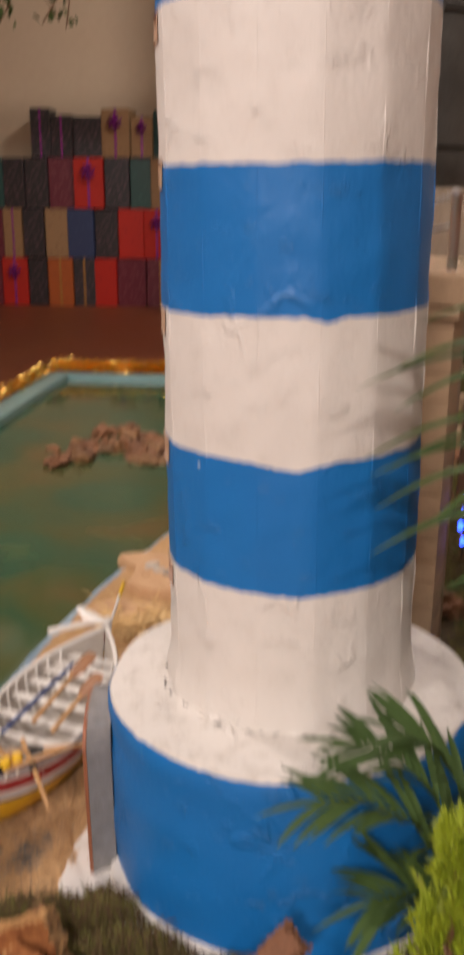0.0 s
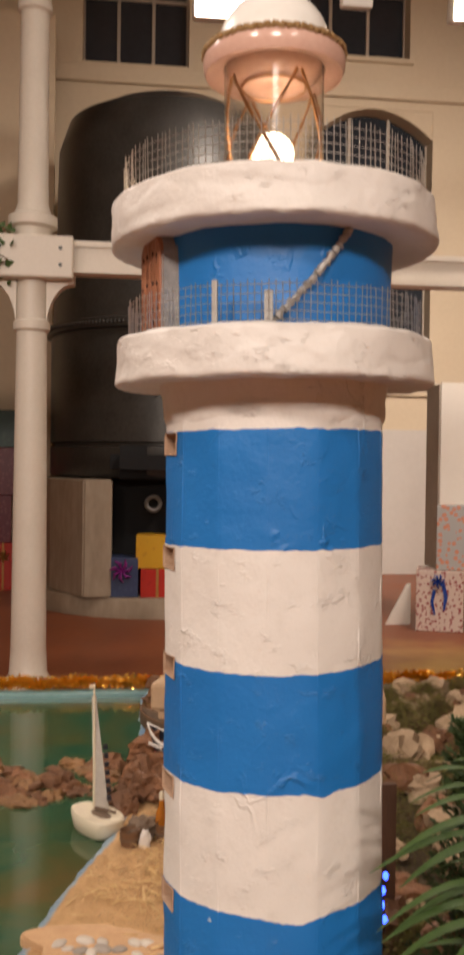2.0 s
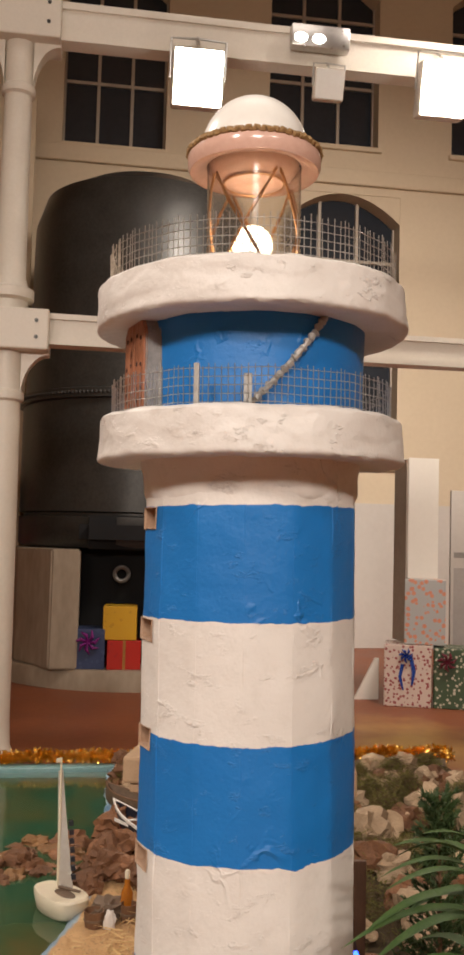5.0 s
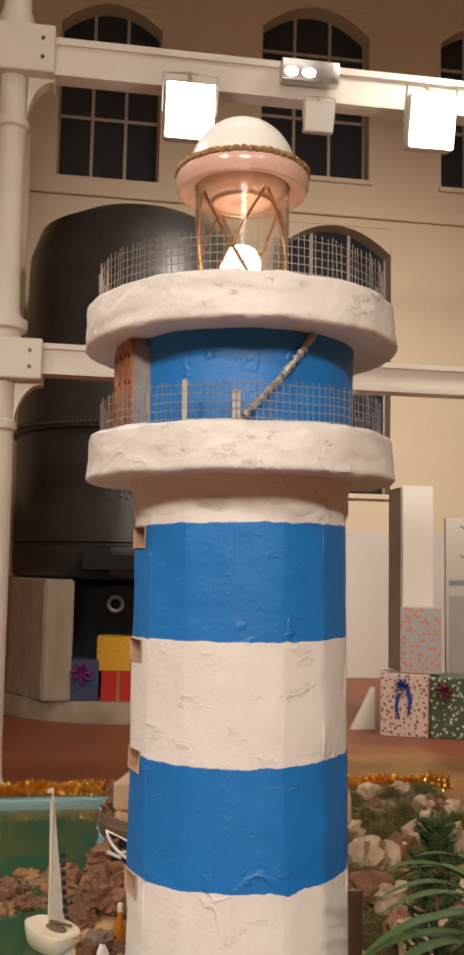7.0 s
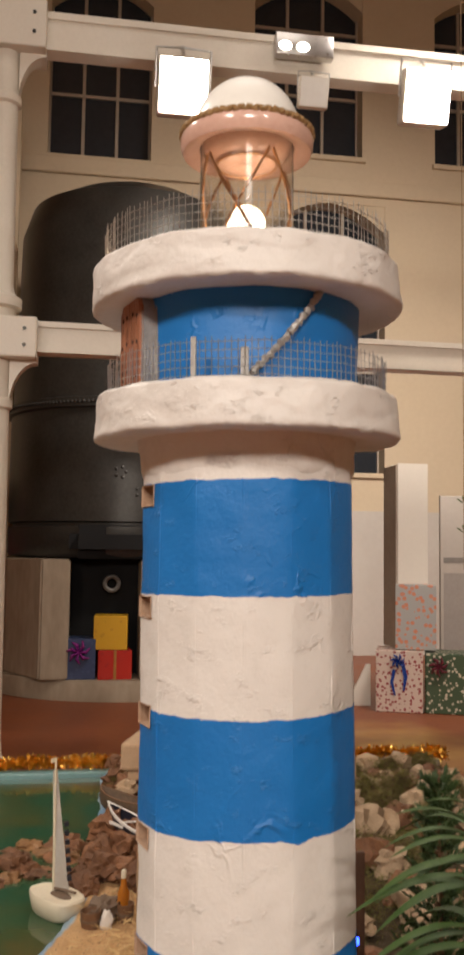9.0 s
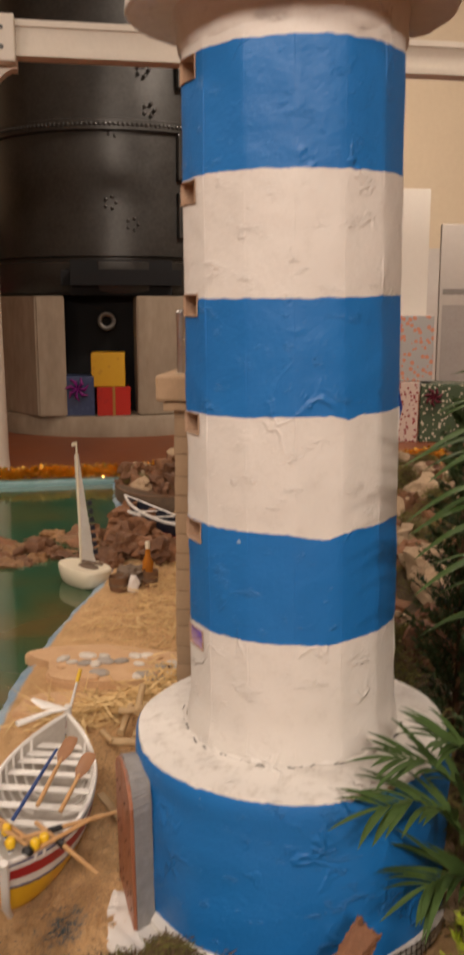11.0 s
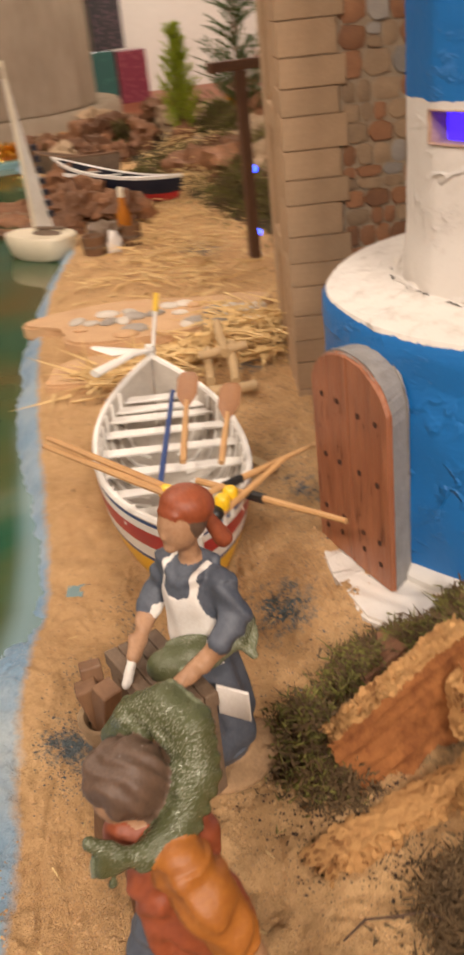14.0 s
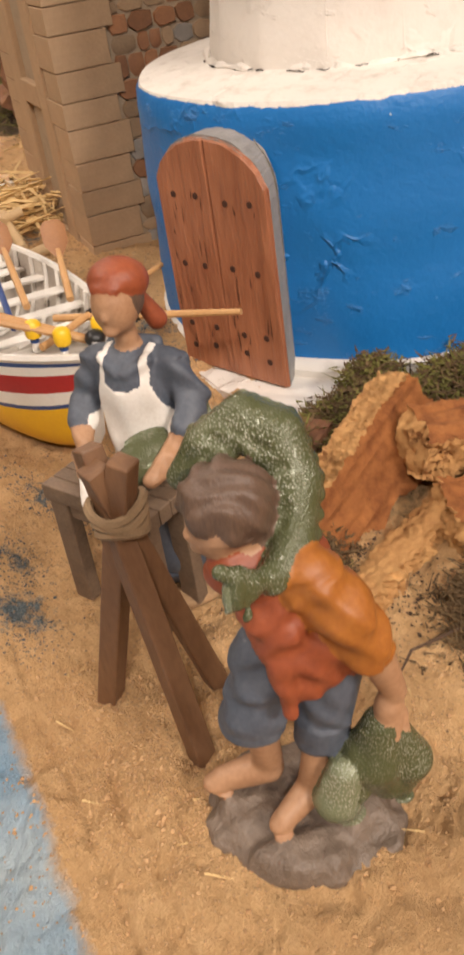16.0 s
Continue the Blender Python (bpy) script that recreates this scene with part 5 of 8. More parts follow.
part("base_drum", lathe(dense, 120, None, 0.005, 3.0), BASE_PAINT, LH, "wide blue plaster base with a white ledge")
# ragged plaster fillet at the shaft's foot
bm = bmesh.new()
add_tube(bm, [((0.176 + 0.003 * math.sin(5 * a)) * math.cos(a), (0.176 + 0.003 * math.sin(5 * a)) * math.sin(a), 0.955 + 0.002 * math.sin(11 * a)) for a in [2 * math.pi * k / 96 for k in range(97)]], [0.004 + 0.0022 * math.sin(k * 1.9) for k in range(97)], 6)
part("plaster_fillet", bm, DECK_PLASTER, LH)
for k in range(26):
    a0 = radians(150 + 190 * k / 26 + 3 * math.sin(k * 2.3))
    span = radians(2.0 + 2.4 * abs(math.sin(k * 1.7)))
    rr = 0.1815 + 0.0035 * math.sin(k * 1.1)
    bm = bmesh.new()
    add_tube(bm, [((rr + 0.0012 * math.sin(q * 1.9 + k)) * math.cos(a0 + span * q / 5), (rr + 0.0012 * math.sin(q * 1.9 + k)) * math.sin(a0 + span * q / 5), 0.9560 + 0.0006 * math.sin(q + k)) for q in range(6)], [0.0003, 0.0010, 0.0014, 0.0011, 0.0008, 0.0003], 5, 0, 0.5)
    part("gap", bm, mat("dark_gap", (0.05, 0.042, 0.035), (0.025, 0.02, 0.016), 0.9, scale=80), LH)


NAIL = mat("dark_hole", (0.06, 0.022, 0.012), (0.04, 0.014, 0.008), 0.9, scale=60)


def arched_outline(w, h, n=10):
    r = w / 2
    return [(-r, 0), (r, 0)] + [(r * math.cos(math.pi * k / n), h - r * 0.78 + r * 0.78 * math.sin(math.pi * k / n)) for k in range(n + 1)]


def plank_door(parent, w, h, t, m, planks, seed, undercut=0.0):
    """An arched door: a grey slab with brown planks, grooves and nail holes; built upright facing -y, then laid in place."""
    r = random.Random(seed)
    up = pose(0, 0, 0, 90)
    slab = bmesh.new()
    add_prism(slab, arched_outline(w, h, 14), 0.0, t, 0, up)
    bmesh.ops.bevel(slab, geom=slab.edges[:], offset=0.0025, segments=2, affect="EDGES")
    for v in slab.verts:
        if v.co.x > 0:
            # the slab's edge is cut back towards the wall
            v.co.x -= undercut * (1 + v.co.y / t) * v.co.x / (w / 2)
        v.co += Vector((r.uniform(-1, 1), 0, r.uniform(-1, 1))) * 0.0011
    d = part("door", slab, GREY_STONE, parent, "arched terracotta plank door with grey edge", False)
    d.matrix_basis = m
    edges = [-w / 2 + 0.002 + (w - 0.004) * k / planks for k in range(planks + 1)]
    for a, b in zip(edges, edges[1:]):
        pts = []
        for k in range(9):
            x = a + 0.0008 + (b - a - 0.0016) * k / 8
            u = max(-1, min(1, x / (w / 2)))
            pts.append((x, h - (w / 2) * 0.78 + (w / 2) * 0.78 * math.sqrt(max(0, 1 - u * u)) - 0.003))
        bm = bmesh.new()
        add_prism(bm, [(a + 0.0008, 0.002), (b - 0.0008, 0.002)] + pts[::-1], t - 0.002, t + 0.0035, 0, up)
        bmesh.ops.bevel(bm, geom=bm.edges[:], offset=0.0012, segments=1, affect="EDGES")
        for v in bm.verts:
            v.co += Vector((r.uniform(-1, 1), 0.4 * r.uniform(-1, 1), r.uniform(-1, 1))) * 0.0008
        pk = part("plank", bm, TERRACOTTA, d, smooth=False)
        # short knife cuts along the grain
        for _ in range(15):
            x, z, ln = r.uniform(a + 0.006, b - 0.006), r.uniform(0.02, h * 0.80), r.uniform(0.008, 0.034)
            if z + ln > h - w * 0.32:
                continue
            sway = r.uniform(-0.0015, 0.0015)
            y_ = -t - 0.0040
            wd = r.uniform(0.0004, 0.0009)
            cut_bm = bmesh.new()
            cut_bm.faces.new([cut_bm.verts.new(c) for c in ((x - wd, y_, z + ln * 0.3), (x, y_, z), (x + wd, y_, z + ln * 0.4), (x + sway, y_, z + ln))])
            part("grain_cut", cut_bm, NAIL, pk, smooth=False)
        for z, fx in [(h * q, f) for q in (0.11, 0.22, 0.49, 0.76) for f in (0.28, 0.72)]:
            x = a + (b - a) * fx + r.uniform(-0.003, 0.003)
            nail = lathe([(0.0036, 0), (0.0034, 0.0008), (0.0012, 0.0010)], 8, pose(x, -t - 0.0034, z + r.uniform(-0.004, 0.004), 90))
            part("nail_hole", nail, NAIL, d)
    return d


def turned(az, r, z):
    """A pose on the tower's skin at an azimuth in degrees: its -y looks outward."""
    a = radians(az)
    return pose(r * math.cos(a), r * math.sin(a), z, 0, 0, az + 90)


plank_door(LH, 0.150, 0.256, 0.034, pose(-0.2525, -0.044, 0.668, 0, 0, 276), 2, 3, 0.020)
# white plaster threshold slab in front of the door
bm = prism([(-0.322, -0.06), (-0.326, -0.14), (-0.295, -0.195), (-0.24, -0.225), (-0.17, -0.225), (-0.10, -0.10), (-0.17, 0.06), (-0.30, 0.05)], 0.60, 0.668, None, 0.004)
part("threshold", bm, DECK_PLASTER, LH, "white plaster threshold")
# cut end of a wire mesh under the base's plaster, seen where it is bare
bm = bmesh.new()
for k in range(34):
    a = radians(228 + 2.4 * k)
    add_tube(bm, [(0.279 * math.cos(a), 0.279 * math.sin(a), 0.63), (0.277 * math.cos(a), 0.277 * math.sin(a), 0.682)], 0.0009, 4)
for z in (0.645, 0.657, 0.669, 0.681):
    add_tube(bm, [(0.279 * math.cos(radians(226 + 2.4 * k)), 0.279 * math.sin(radians(226 + 2.4 * k)), z) for k in range(36)], 0.0009, 4)
part("foot_mesh", bm, mat("rusty_wire", (0.10, 0.075, 0.055), (0.06, 0.04, 0.03), 0.6, 0.5), LH, "dark wire mesh at the foot")
part("foot_plaster", lathe([(0.274, 0.60), (0.274, 0.676), (0.262, 0.685)], 90, None, 0.006, 8.0), DECK_PLASTER, LH, "bare white plaster foot")


def roughen(bm, seed, big=0.004, fine=0.0014, lip=0.0):
    """Hand-laid plaster on an upright round form: slow lumps, flat trowelled scales with crisp edges, and crumbs."""
    for v in bm.verts:
        d = Vector((v.co.x, v.co.y, 0))
        if d.length < 0.15:
            continue
        d.normalize()
        p = v.co + Vector((seed, seed * 2, 0))
        flat = noise.noise(Vector((p.x * 22, p.y * 22, p.z * 40)))
        step = smooth_step(0.02, 0.10, flat) - 0.6 * smooth_step(-0.10, -0.16, flat)
        out = big * noise.noise(p * 9) + fine * step + 0.5 * fine * noise.noise(p * 110)
        v.co += d * out + Vector((0, 0, lip * noise.noise(Vector((p.x * 26, p.y * 26, 3.0))) + 0.5 * lip * noise.noise(Vector((p.x * 90, p.y * 90, 5.0)))))
    return bm


def deck(z0, z1, r, seed, label):
    h = z1 - z0
    p = [(0.10, z0 + 0.004), (0.165, z0 + 0.003), (0.19, z0 + 0.003), (0.21, z0 + 0.002), (r - 0.016, z0 + 0.001), (r - 0.004, z0 + 0.001), (r, z0 + 0.004)]
    p += [(r + 0.001 - 0.003 * (q / 16), z0 + 0.007 + (h - 0.013) * q / 16) for q in range(17)]
    p += [(r - 0.005, z1 - 0.003), (r - 0.013, z1), (0.20, z1 + 0.001), (0.16, z1 + 0.001), (0.05, z1 + 0.001)]
    return part("deck", roughen(lathe(p, 300, None, 0.006, seed), seed, 0.0019, 0.0009, 0.0020), DECK_PLASTER, LH, label)


deck(2.046, 2.117, 0.2405, 1.0, "thick white plaster gallery")
deck(2.252, 2.322, 0.2440, 5.0, "thick white plaster gallery")
part("neck", roughen(lathe([(0.1635, 1.992), (0.1665, 2.000), (0.168, 2.012), (0.1685, 2.025), (0.170, 2.037), (0.1725, 2.05)], 160, None, 0.004, 2.0, False), 3.0, 0.003, 0.0010), DECK_PLASTER, LH, "white neck under the gallery")
part("upper_drum", lathe([(0.1775, 2.112), (0.1765, 2.16), (0.1775, 2.21), (0.179, 2.258)], 100, None, 0.004, 6.0, False), DRUM_PAINT, LH, "blue plaster drum between galleries")
plank_door(LH, 0.092, 0.150, 0.024, turned(196, 0.170, 2.118), 2, 9)
# small grey tin posts and a twisted foil cord across the drum
part("tin_post", box((-0.004, -0.003, 0), (0.004, 0.002, 0.058), turned(240, 0.2165, 2.117), 0.001), TIN, LH, smooth=False)
part("tin_post", box((-0.006, -0.004, 0), (0.006, 0.002, 0.045), turned(259, 0.200, 2.117), 0.001), TIN, LH, smooth=False)
bm = bmesh.new()
pts = []
for k in range(40):
    u = k / 39
    a = radians(259 + 36 * u ** 0.9)
    r = 0.196 - 0.012 * u + 0.0025 * math.sin(k * 2.2)
    pts.append((r * math.cos(a), r * math.sin(a), 2.120 + 0.132 * u + 0.0015 * math.sin(k * 1.7)))
add_tube(bm, pts, [0.0050 + 0.0020 * math.sin(k * 2.6) for k in range(40)], 7)
part("foil_cord", bm, TIN, LH, "twisted silver foil cord")


def wire_rail(r, z0, h, name):
    """A strip of square wire mesh bent round the gallery."""
    bm = bmesh.new()
    n = 150
    for k in range(n):
        a = 2 * math.pi * k / n
        j = 0.0012 * math.sin(k * 1.3)
        add_tube(bm, [((r + j) * math.cos(a), (r + j) * math.sin(a), z0), ((r + j * 2) * math.cos(a + 0.002 * math.sin(k)), (r + j * 2) * math.sin(a + 0.002 * math.sin(k)), z0 + h + 0.004 + 0.002 * math.sin(k * 2.1))], 0.00062, 4)
    rows = int(h / 0.0118)
    for i in range(rows + 1):
        z = z0 + 0.004 + i * 0.0118
        add_tube(bm, [((r + 0.0012 * math.sin(k * 1.3)) * math.cos(2 * math.pi * k / 100), (r + 0.0012 * math.sin(k * 1.3)) * math.sin(2 * math.pi * k / 100), z + 0.0008 * math.sin(k * 0.7)) for k in range(101)], 0.00062, 4)
    part(name, bm, WIRE, LH, "galvanised square wire mesh railing")


wire_rail(0.2190, 2.116, 0.052, "wire_railing")
wire_rail(0.2255, 2.321, 0.056, "wire_railing")
for az in (300, 150, 30):
    part("tin_post", box((-0.004, -0.003, 0), (0.004, 0.002, 0.034), turned(az, 0.12, 2.322), 0.001), TIN, LH, smooth=False)

# lantern: glass cylinder, crossed copper wires, bulb, pink shade and white dome
glass_bm = lathe([(0.0748, 2.3235), (0.0760, 2.3235), (0.0760, 2.5400), (0.0748, 2.5400), (0.0748, 2.3235)], 96, closed=False)
gob = part("lantern_glass", glass_bm, GLASS, LH, "clear plastic lantern cylinder")
for f in gob.data.polygons:
    f.use_smooth = True
bulb_profile = [(0.001, 2.366), (0.009, 2.3645), (0.016, 2.360), (0.021, 2.353), (0.023, 2.345), (0.021, 2.336), (0.015, 2.330), (0.012, 2.3235)]
part("bulb", lathe(bulb_profile, 24, pose(0.016, -0.02, 0)), glow("bulb_glow", (1.0, 0.78, 0.52), 40), LH, "burning warm bulb")
part("bulb_holder", lathe([(0.024, 2.3225), (0.024, 2.3275), (0.016, 2.3295)], 24, pose(0.016, -0.02, 0)), COPPER, LH, "small copper holder")
lb = lamp("POINT", "lantern_lamp", 0.42, (1.0, 0.78, 0.56), Matrix.Translation((0.066, 1.283, 2.405)), 0.035)
for az in (247, 337, 67, 157):
    for s in (-1, 1):
        bm = bmesh.new()
        for off in (-0.0022, 0.0, 0.0022):
            pts = []
            for k in range(13):
                u = k / 12
                a = radians(az + s * 84 * (u - 0.5))
                pts.append((0.0715 * math.cos(a), 0.0715 * math.sin(a), 2.326 + 0.182 * u + off * math.cos(u * 9)))
            add_tube(bm, pts, 0.0020, 5)
        part("copper_cross", bm, COPPER, LH, "twisted copper wires crossed inside the glass")
part("shade", lathe([(0.1070, 2.5480), (0.1085, 2.5420), (0.1078, 2.5300), (0.1040, 2.5220), (0.0980, 2.5210), (0.0860, 2.5250), (0.0775, 2.5300), (0.0775, 2.5480)], 72, closed=False), PINK_SHADE, LH, "pale pink flared skirt under the dome")
part("reflector", lathe([(0.0735, 2.5370), (0.0700, 2.5280), (0.0600, 2.5150), (0.0470, 2.5060), (0.0300, 2.5025), (0.0120, 2.5040), (0.0, 2.5070)], 64, closed=False), PINK_SHADE, LH, "shiny pink dish above the lamp")
part("dish_ring", lathe([(0.0470, 2.5050), (0.0490, 2.5035), (0.0510, 2.5055)], 64, closed=False), COPPER, LH)
bm = bmesh.new()
add_tube(bm, [(0.1055 * math.cos(2 * math.pi * k / 160), 0.1055 * math.sin(2 * math.pi * k / 160), 2.5520 + 0.0018 * math.sin(k * 1.9)) for k in range(161)], [0.0052 + 0.0014 * math.sin(k * 2.5) for k in range(161)], 8)
part("gold_braid", bm, ROPE_GOLD, LH, "brown and gold braid round the rim")
part("cap_plate", lathe([(0.0, 2.5490), (0.103, 2.5490), (0.103, 2.5540), (0.0, 2.5550)], 64, closed=False), ROPE_GOLD, LH)
part("dome", lathe([(0.0865, 2.5500), (0.0865, 2.5580)] + [(0.0865 * math.cos(math.pi / 2 * k / 14), 2.5580 + 0.088 * math.sin(math.pi / 2 * k / 14)) for k in range(1, 14)] + [(0.001, 2.6460)], 64), CAP_WHITE, LH, "smooth white dome roof")

# ---- stone tower behind the lighthouse ----
TW = thing("stone_tower", "model tower of beige clay quoins and mixed rubble stones", "tower", pose(-0.060, 1.712, 0.660, 0, 0, -18))
TL, TD, TH = 0.405, 0.37, 0.785


def taper(bm):
    """The tower's right wall closes in towards its back."""
    for v in bm.verts:
        if v.co.x > 0.2:
            v.co.x -= 0.10 * max(0.0, v.co.y)
    return bm


part("core", taper(box((0.008, 0.008, -0.04), (TL - 0.008, TD, TH))), MORTAR, TW, "grey mortar core", False)
part("capstone", taper(box((-0.032, -0.026, TH), (TL + 0.022, TD + 0.022, TH + 0.052), None, 0.006)), CLAY, TW, "flat beige capstone", False)
part("cap_moulding", taper(box((-0.019, -0.015, TH - 0.020), (TL + 0.010, TD + 0.010, TH - 0.001), None, 0.003)), CLAY, TW, smooth=False)
r = random.Random(11)
brick_mesh = {}


def quoin(w, d, h, m):
    key = (round(w, 3), round(d, 3), round(h, 3))
    if key not in brick_mesh:
        ob = part("brick", box((0, 0, 0), (w, d, h), None, 0.0013), CLAY, TW, smooth=False)
        brick_mesh[key] = ob.data
    else:
        ob = new("brick", brick_mesh[key])
        ob.parent = TW
    ob.matrix_basis = m


z = -0.02
k = 0
while z < TH - 0.03:
    h = (0.040, 0.046, 0.036)[k % 3]
    long_front = k % 2 == 0
    quoin(0.094 if long_front else 0.083, 0.075 if long_front else 0.085, h - 0.0012, pose(r.uniform(-0.001, 0.001), r.uniform(-0.0015, 0.001), z))
    quoin(0.098 if long_front else 0.088, 0.08, h - 0.0012, pose(TL - 0.098 + (0 if long_front else 0.01), r.uniform(-0.0015, 0.001), z))
    quoin(0.03, 0.075, h - 0.0012, pose(0.0, TD - 0.075, z))
    z += h
    k += 1
# rubble stones on the front: rough courses of uneven blocks, tightly fitted
z = -0.02
while z < TH - 0.03:
    h = min(r.uniform(0.022, 0.038), TH - 0.018 - z)
    x = 0.086
    while x < TL - 0.09:
        w = r.uniform(0.018, 0.042)
        halves = [(z, h)] if h < 0.032 or r.random() < 0.5 else [(z, h * 0.5), (z + h * 0.5, h * 0.5)]
        for z0, hh in halves:
            cx, cz = x + w / 2, z0 + hh / 2
            ring0 = []
            for q in range(9):
                a = 2 * math.pi * (q + r.uniform(-0.22, 0.22)) / 9
                k = 1 / max(abs(math.cos(a)), abs(math.sin(a))) ** 0.72 * r.uniform(0.94, 1.07)
                ring0.append((cx + 0.5 * (w - 0.001) * k * math.cos(a), cz + 0.5 * (hh - 0.001) * k * math.sin(a)))
            out = r.uniform(0.0015, 0.0055)
            bm = bmesh.new()
            lo = [bm.verts.new((px, 0.012, pz)) for px, pz in ring0]
            mi_ = [bm.verts.new((cx + (px - cx) * 0.98, 0.008 - out * 0.6, cz + (pz - cz) * 0.98)) for px, pz in ring0]
            hi = [bm.verts.new((cx + (px - cx) * 0.90, 0.008 - out * r.uniform(0.85, 1.1), cz + (pz - cz) * 0.90)) for px, pz in ring0]
            for ra, rb in ((lo, mi_), (mi_, hi)):
                for q in range(9):
                    bm.faces.new((ra[q], ra[(q + 1) % 9], rb[(q + 1) % 9], rb[q]))
            bm.faces.new(hi)
            part("stone", bm, r.choice((STONES[0], STONES[0], STONES[0], STONES[1], STONES[2], STONES[2], STONES[2])), TW)
        x += w
    z += h
# left side: plain pilasters with stacked narrow recesses
for y0, y1, t in ((0.085, 0.135, 0.010), (0.235, 0.292, 0.010)):
    part("pilaster", box((-t + 0.008, y0, -0.03), (0.012, y1, TH - 0.02), None, 0.003), CLAY, TW, smooth=False)
for z0, z1 in ((-0.03, 0.012), (0.20, 0.235), (0.40, 0.435), (0.60, 0.64), (TH - 0.06, TH - 0.02)):
    part("lintel", box((-0.003, 0.134, z0), (0.012, 0.236, z1), None, 0.003), CLAY, TW, smooth=False)
# railing on top
rl = thing("chain_railing", "small steel posts with rope on the tower", "railing", pose(-0.060, 1.712, 0.660 + TH + 0.052, 0, 0, -18))
for px, py in ((0.006, 0.05), (0.20, 0.05), (0.385, 0.05)):
    part("post", lathe([(0.0085, 0), (0.0085, 0.108), (0.0105, 0.111), (0.0105, 0.121), (0.005, 0.127)], 14, pose(px, py, 0)), STEEL, rl)
for zz in (0.072, 0.118):
    bm = bmesh.new()
    for a, b in ((0.006, 0.20), (0.20, 0.385)):
        for strand in (0.0, math.pi):
            add_tube(bm, [(a + (b - a) * q / 60, 0.05 + 0.0022 * math.cos(strand + q * 1.1), zz - 0.018 * math.sin(math.pi * q / 60) + 0.0022 * math.sin(strand + q * 1.1)) for q in range(61)], 0.0026, 5)
    part("rope", bm, TIN, rl)

# pergola post with a short beam beside the tower
pg = thing("wooden_pergola", "dark stained post and beam of a pergola", "pergola", pose(0.20, 2.56, 0.66))
part("post", box((-0.012, -0.012, -0.02), (0.012, 0.012, 0.44), None, 0.002), DARK_WOOD, pg, smooth=False)
part("beam", box((-0.075, -0.015, 0.44), (0.06, 0.015, 0.462), None, 0.002), DARK_WOOD, pg, smooth=False)
part("post", box((0.30, -0.012, -0.02), (0.324, 0.012, 0.44), None, 0.002), DARK_WOOD, pg, smooth=False)


def led_string(name, pts, seed):
    t = thing(name, "string of small glowing blue lights", "light string")
    bm = bmesh.new()
    add_tube(bm, pts, 0.0016, 5)
    part("cable", bm, BLACK, t)
    for p in pts[1:-1]:
        part("bulb", blob((p[0] - 0.004, p[1] - 0.006, p[2]), (0.006, 0.006, 0.009), seed, 0.0, sub=2), glow("led_glow", (0.02, 0.06, 1.0), 14), t, "glowing blue bulb")
    return t


led_string("led_string", [(0.388 + 0.004 * math.sin(q * 2), 1.715, 0.972 + 0.030 * q) for q in range(6)], 1)
led_string("led_string", [(0.219 + 0.006 * math.sin(q * 2), 2.58, 0.68 + 0.05 * q) for q in range(7)], 2)
solid("wooden_board", box((-0.02, -0.008, 0), (0.02, 0.008, 0.42), pose(0.545, 2.22, 0.68), 0.002), DARK_WOOD, "dark wooden board standing behind the tower's corner", "board", smooth=False)


# ---- boats ----
def hull(parent, length, beam, depth, sheer, skins, inner, n=22, m=12, full=2.4, wall=0.006, rake=0.06, belly=0.62):
    """An open boat along y: a skin of planks with painted strakes outside, a lining inside and a gunwale."""
    def section(s, inset):
        b = max(0.001, beam / 2 * (1 - abs(s) ** full) - inset)
        top = depth + sheer * s * s
        low = 0.35 * depth * abs(s) ** 6 + inset
        row = []
        for q in range(m + 1):
            u = q / m
            x = b * math.cos(u * math.pi / 2) ** belly
            z = top - (top - low) * math.sin(u * math.pi / 2) ** 1.1
            y = s * (length / 2 - inset) * (1 - rake * u)
            row.append((x, y, z))
        return row

    ss = [-1 + 2 * i / n for i in range(n + 1)]
    out = bmesh.new()
    for side in (-1, 1):
        rows_ = [[out.verts.new((side * x, y, z)) for x, y, z in section(s, 0)] for s in ss]
        for a, b in zip(rows_, rows_[1:]):
            for q in range(m):
                f = out.faces.new((a[q], a[q + 1], b[q + 1], b[q]))
                f.material_index = skins[q]
    bmesh.ops.remove_doubles(out, verts=out.verts, dist=0.0006)
    ins = bmesh.new()
    for side in (-1, 1):
        rows_ = [[ins.verts.new((side * x, y, z)) for x, y, z in section(s * 0.985, wall)] for s in ss]
        for a, b in zip(rows_, rows_[1:]):
            for q in range(m):
                ins.faces.new((a[q], a[q + 1], b[q + 1], b[q]))
    bmesh.ops.remove_doubles(ins, verts=ins.verts, dist=0.0006)
    gun = bmesh.new()
    for side in (-1, 1):
        pts = [(side * (section(s, 0)[0][0] - wall / 2), section(s, 0)[0][1], section(s, 0)[0][2]) for s in ss]
        add_tube(gun, pts, wall * 0.75, 6)
    return out, ins, gun, section


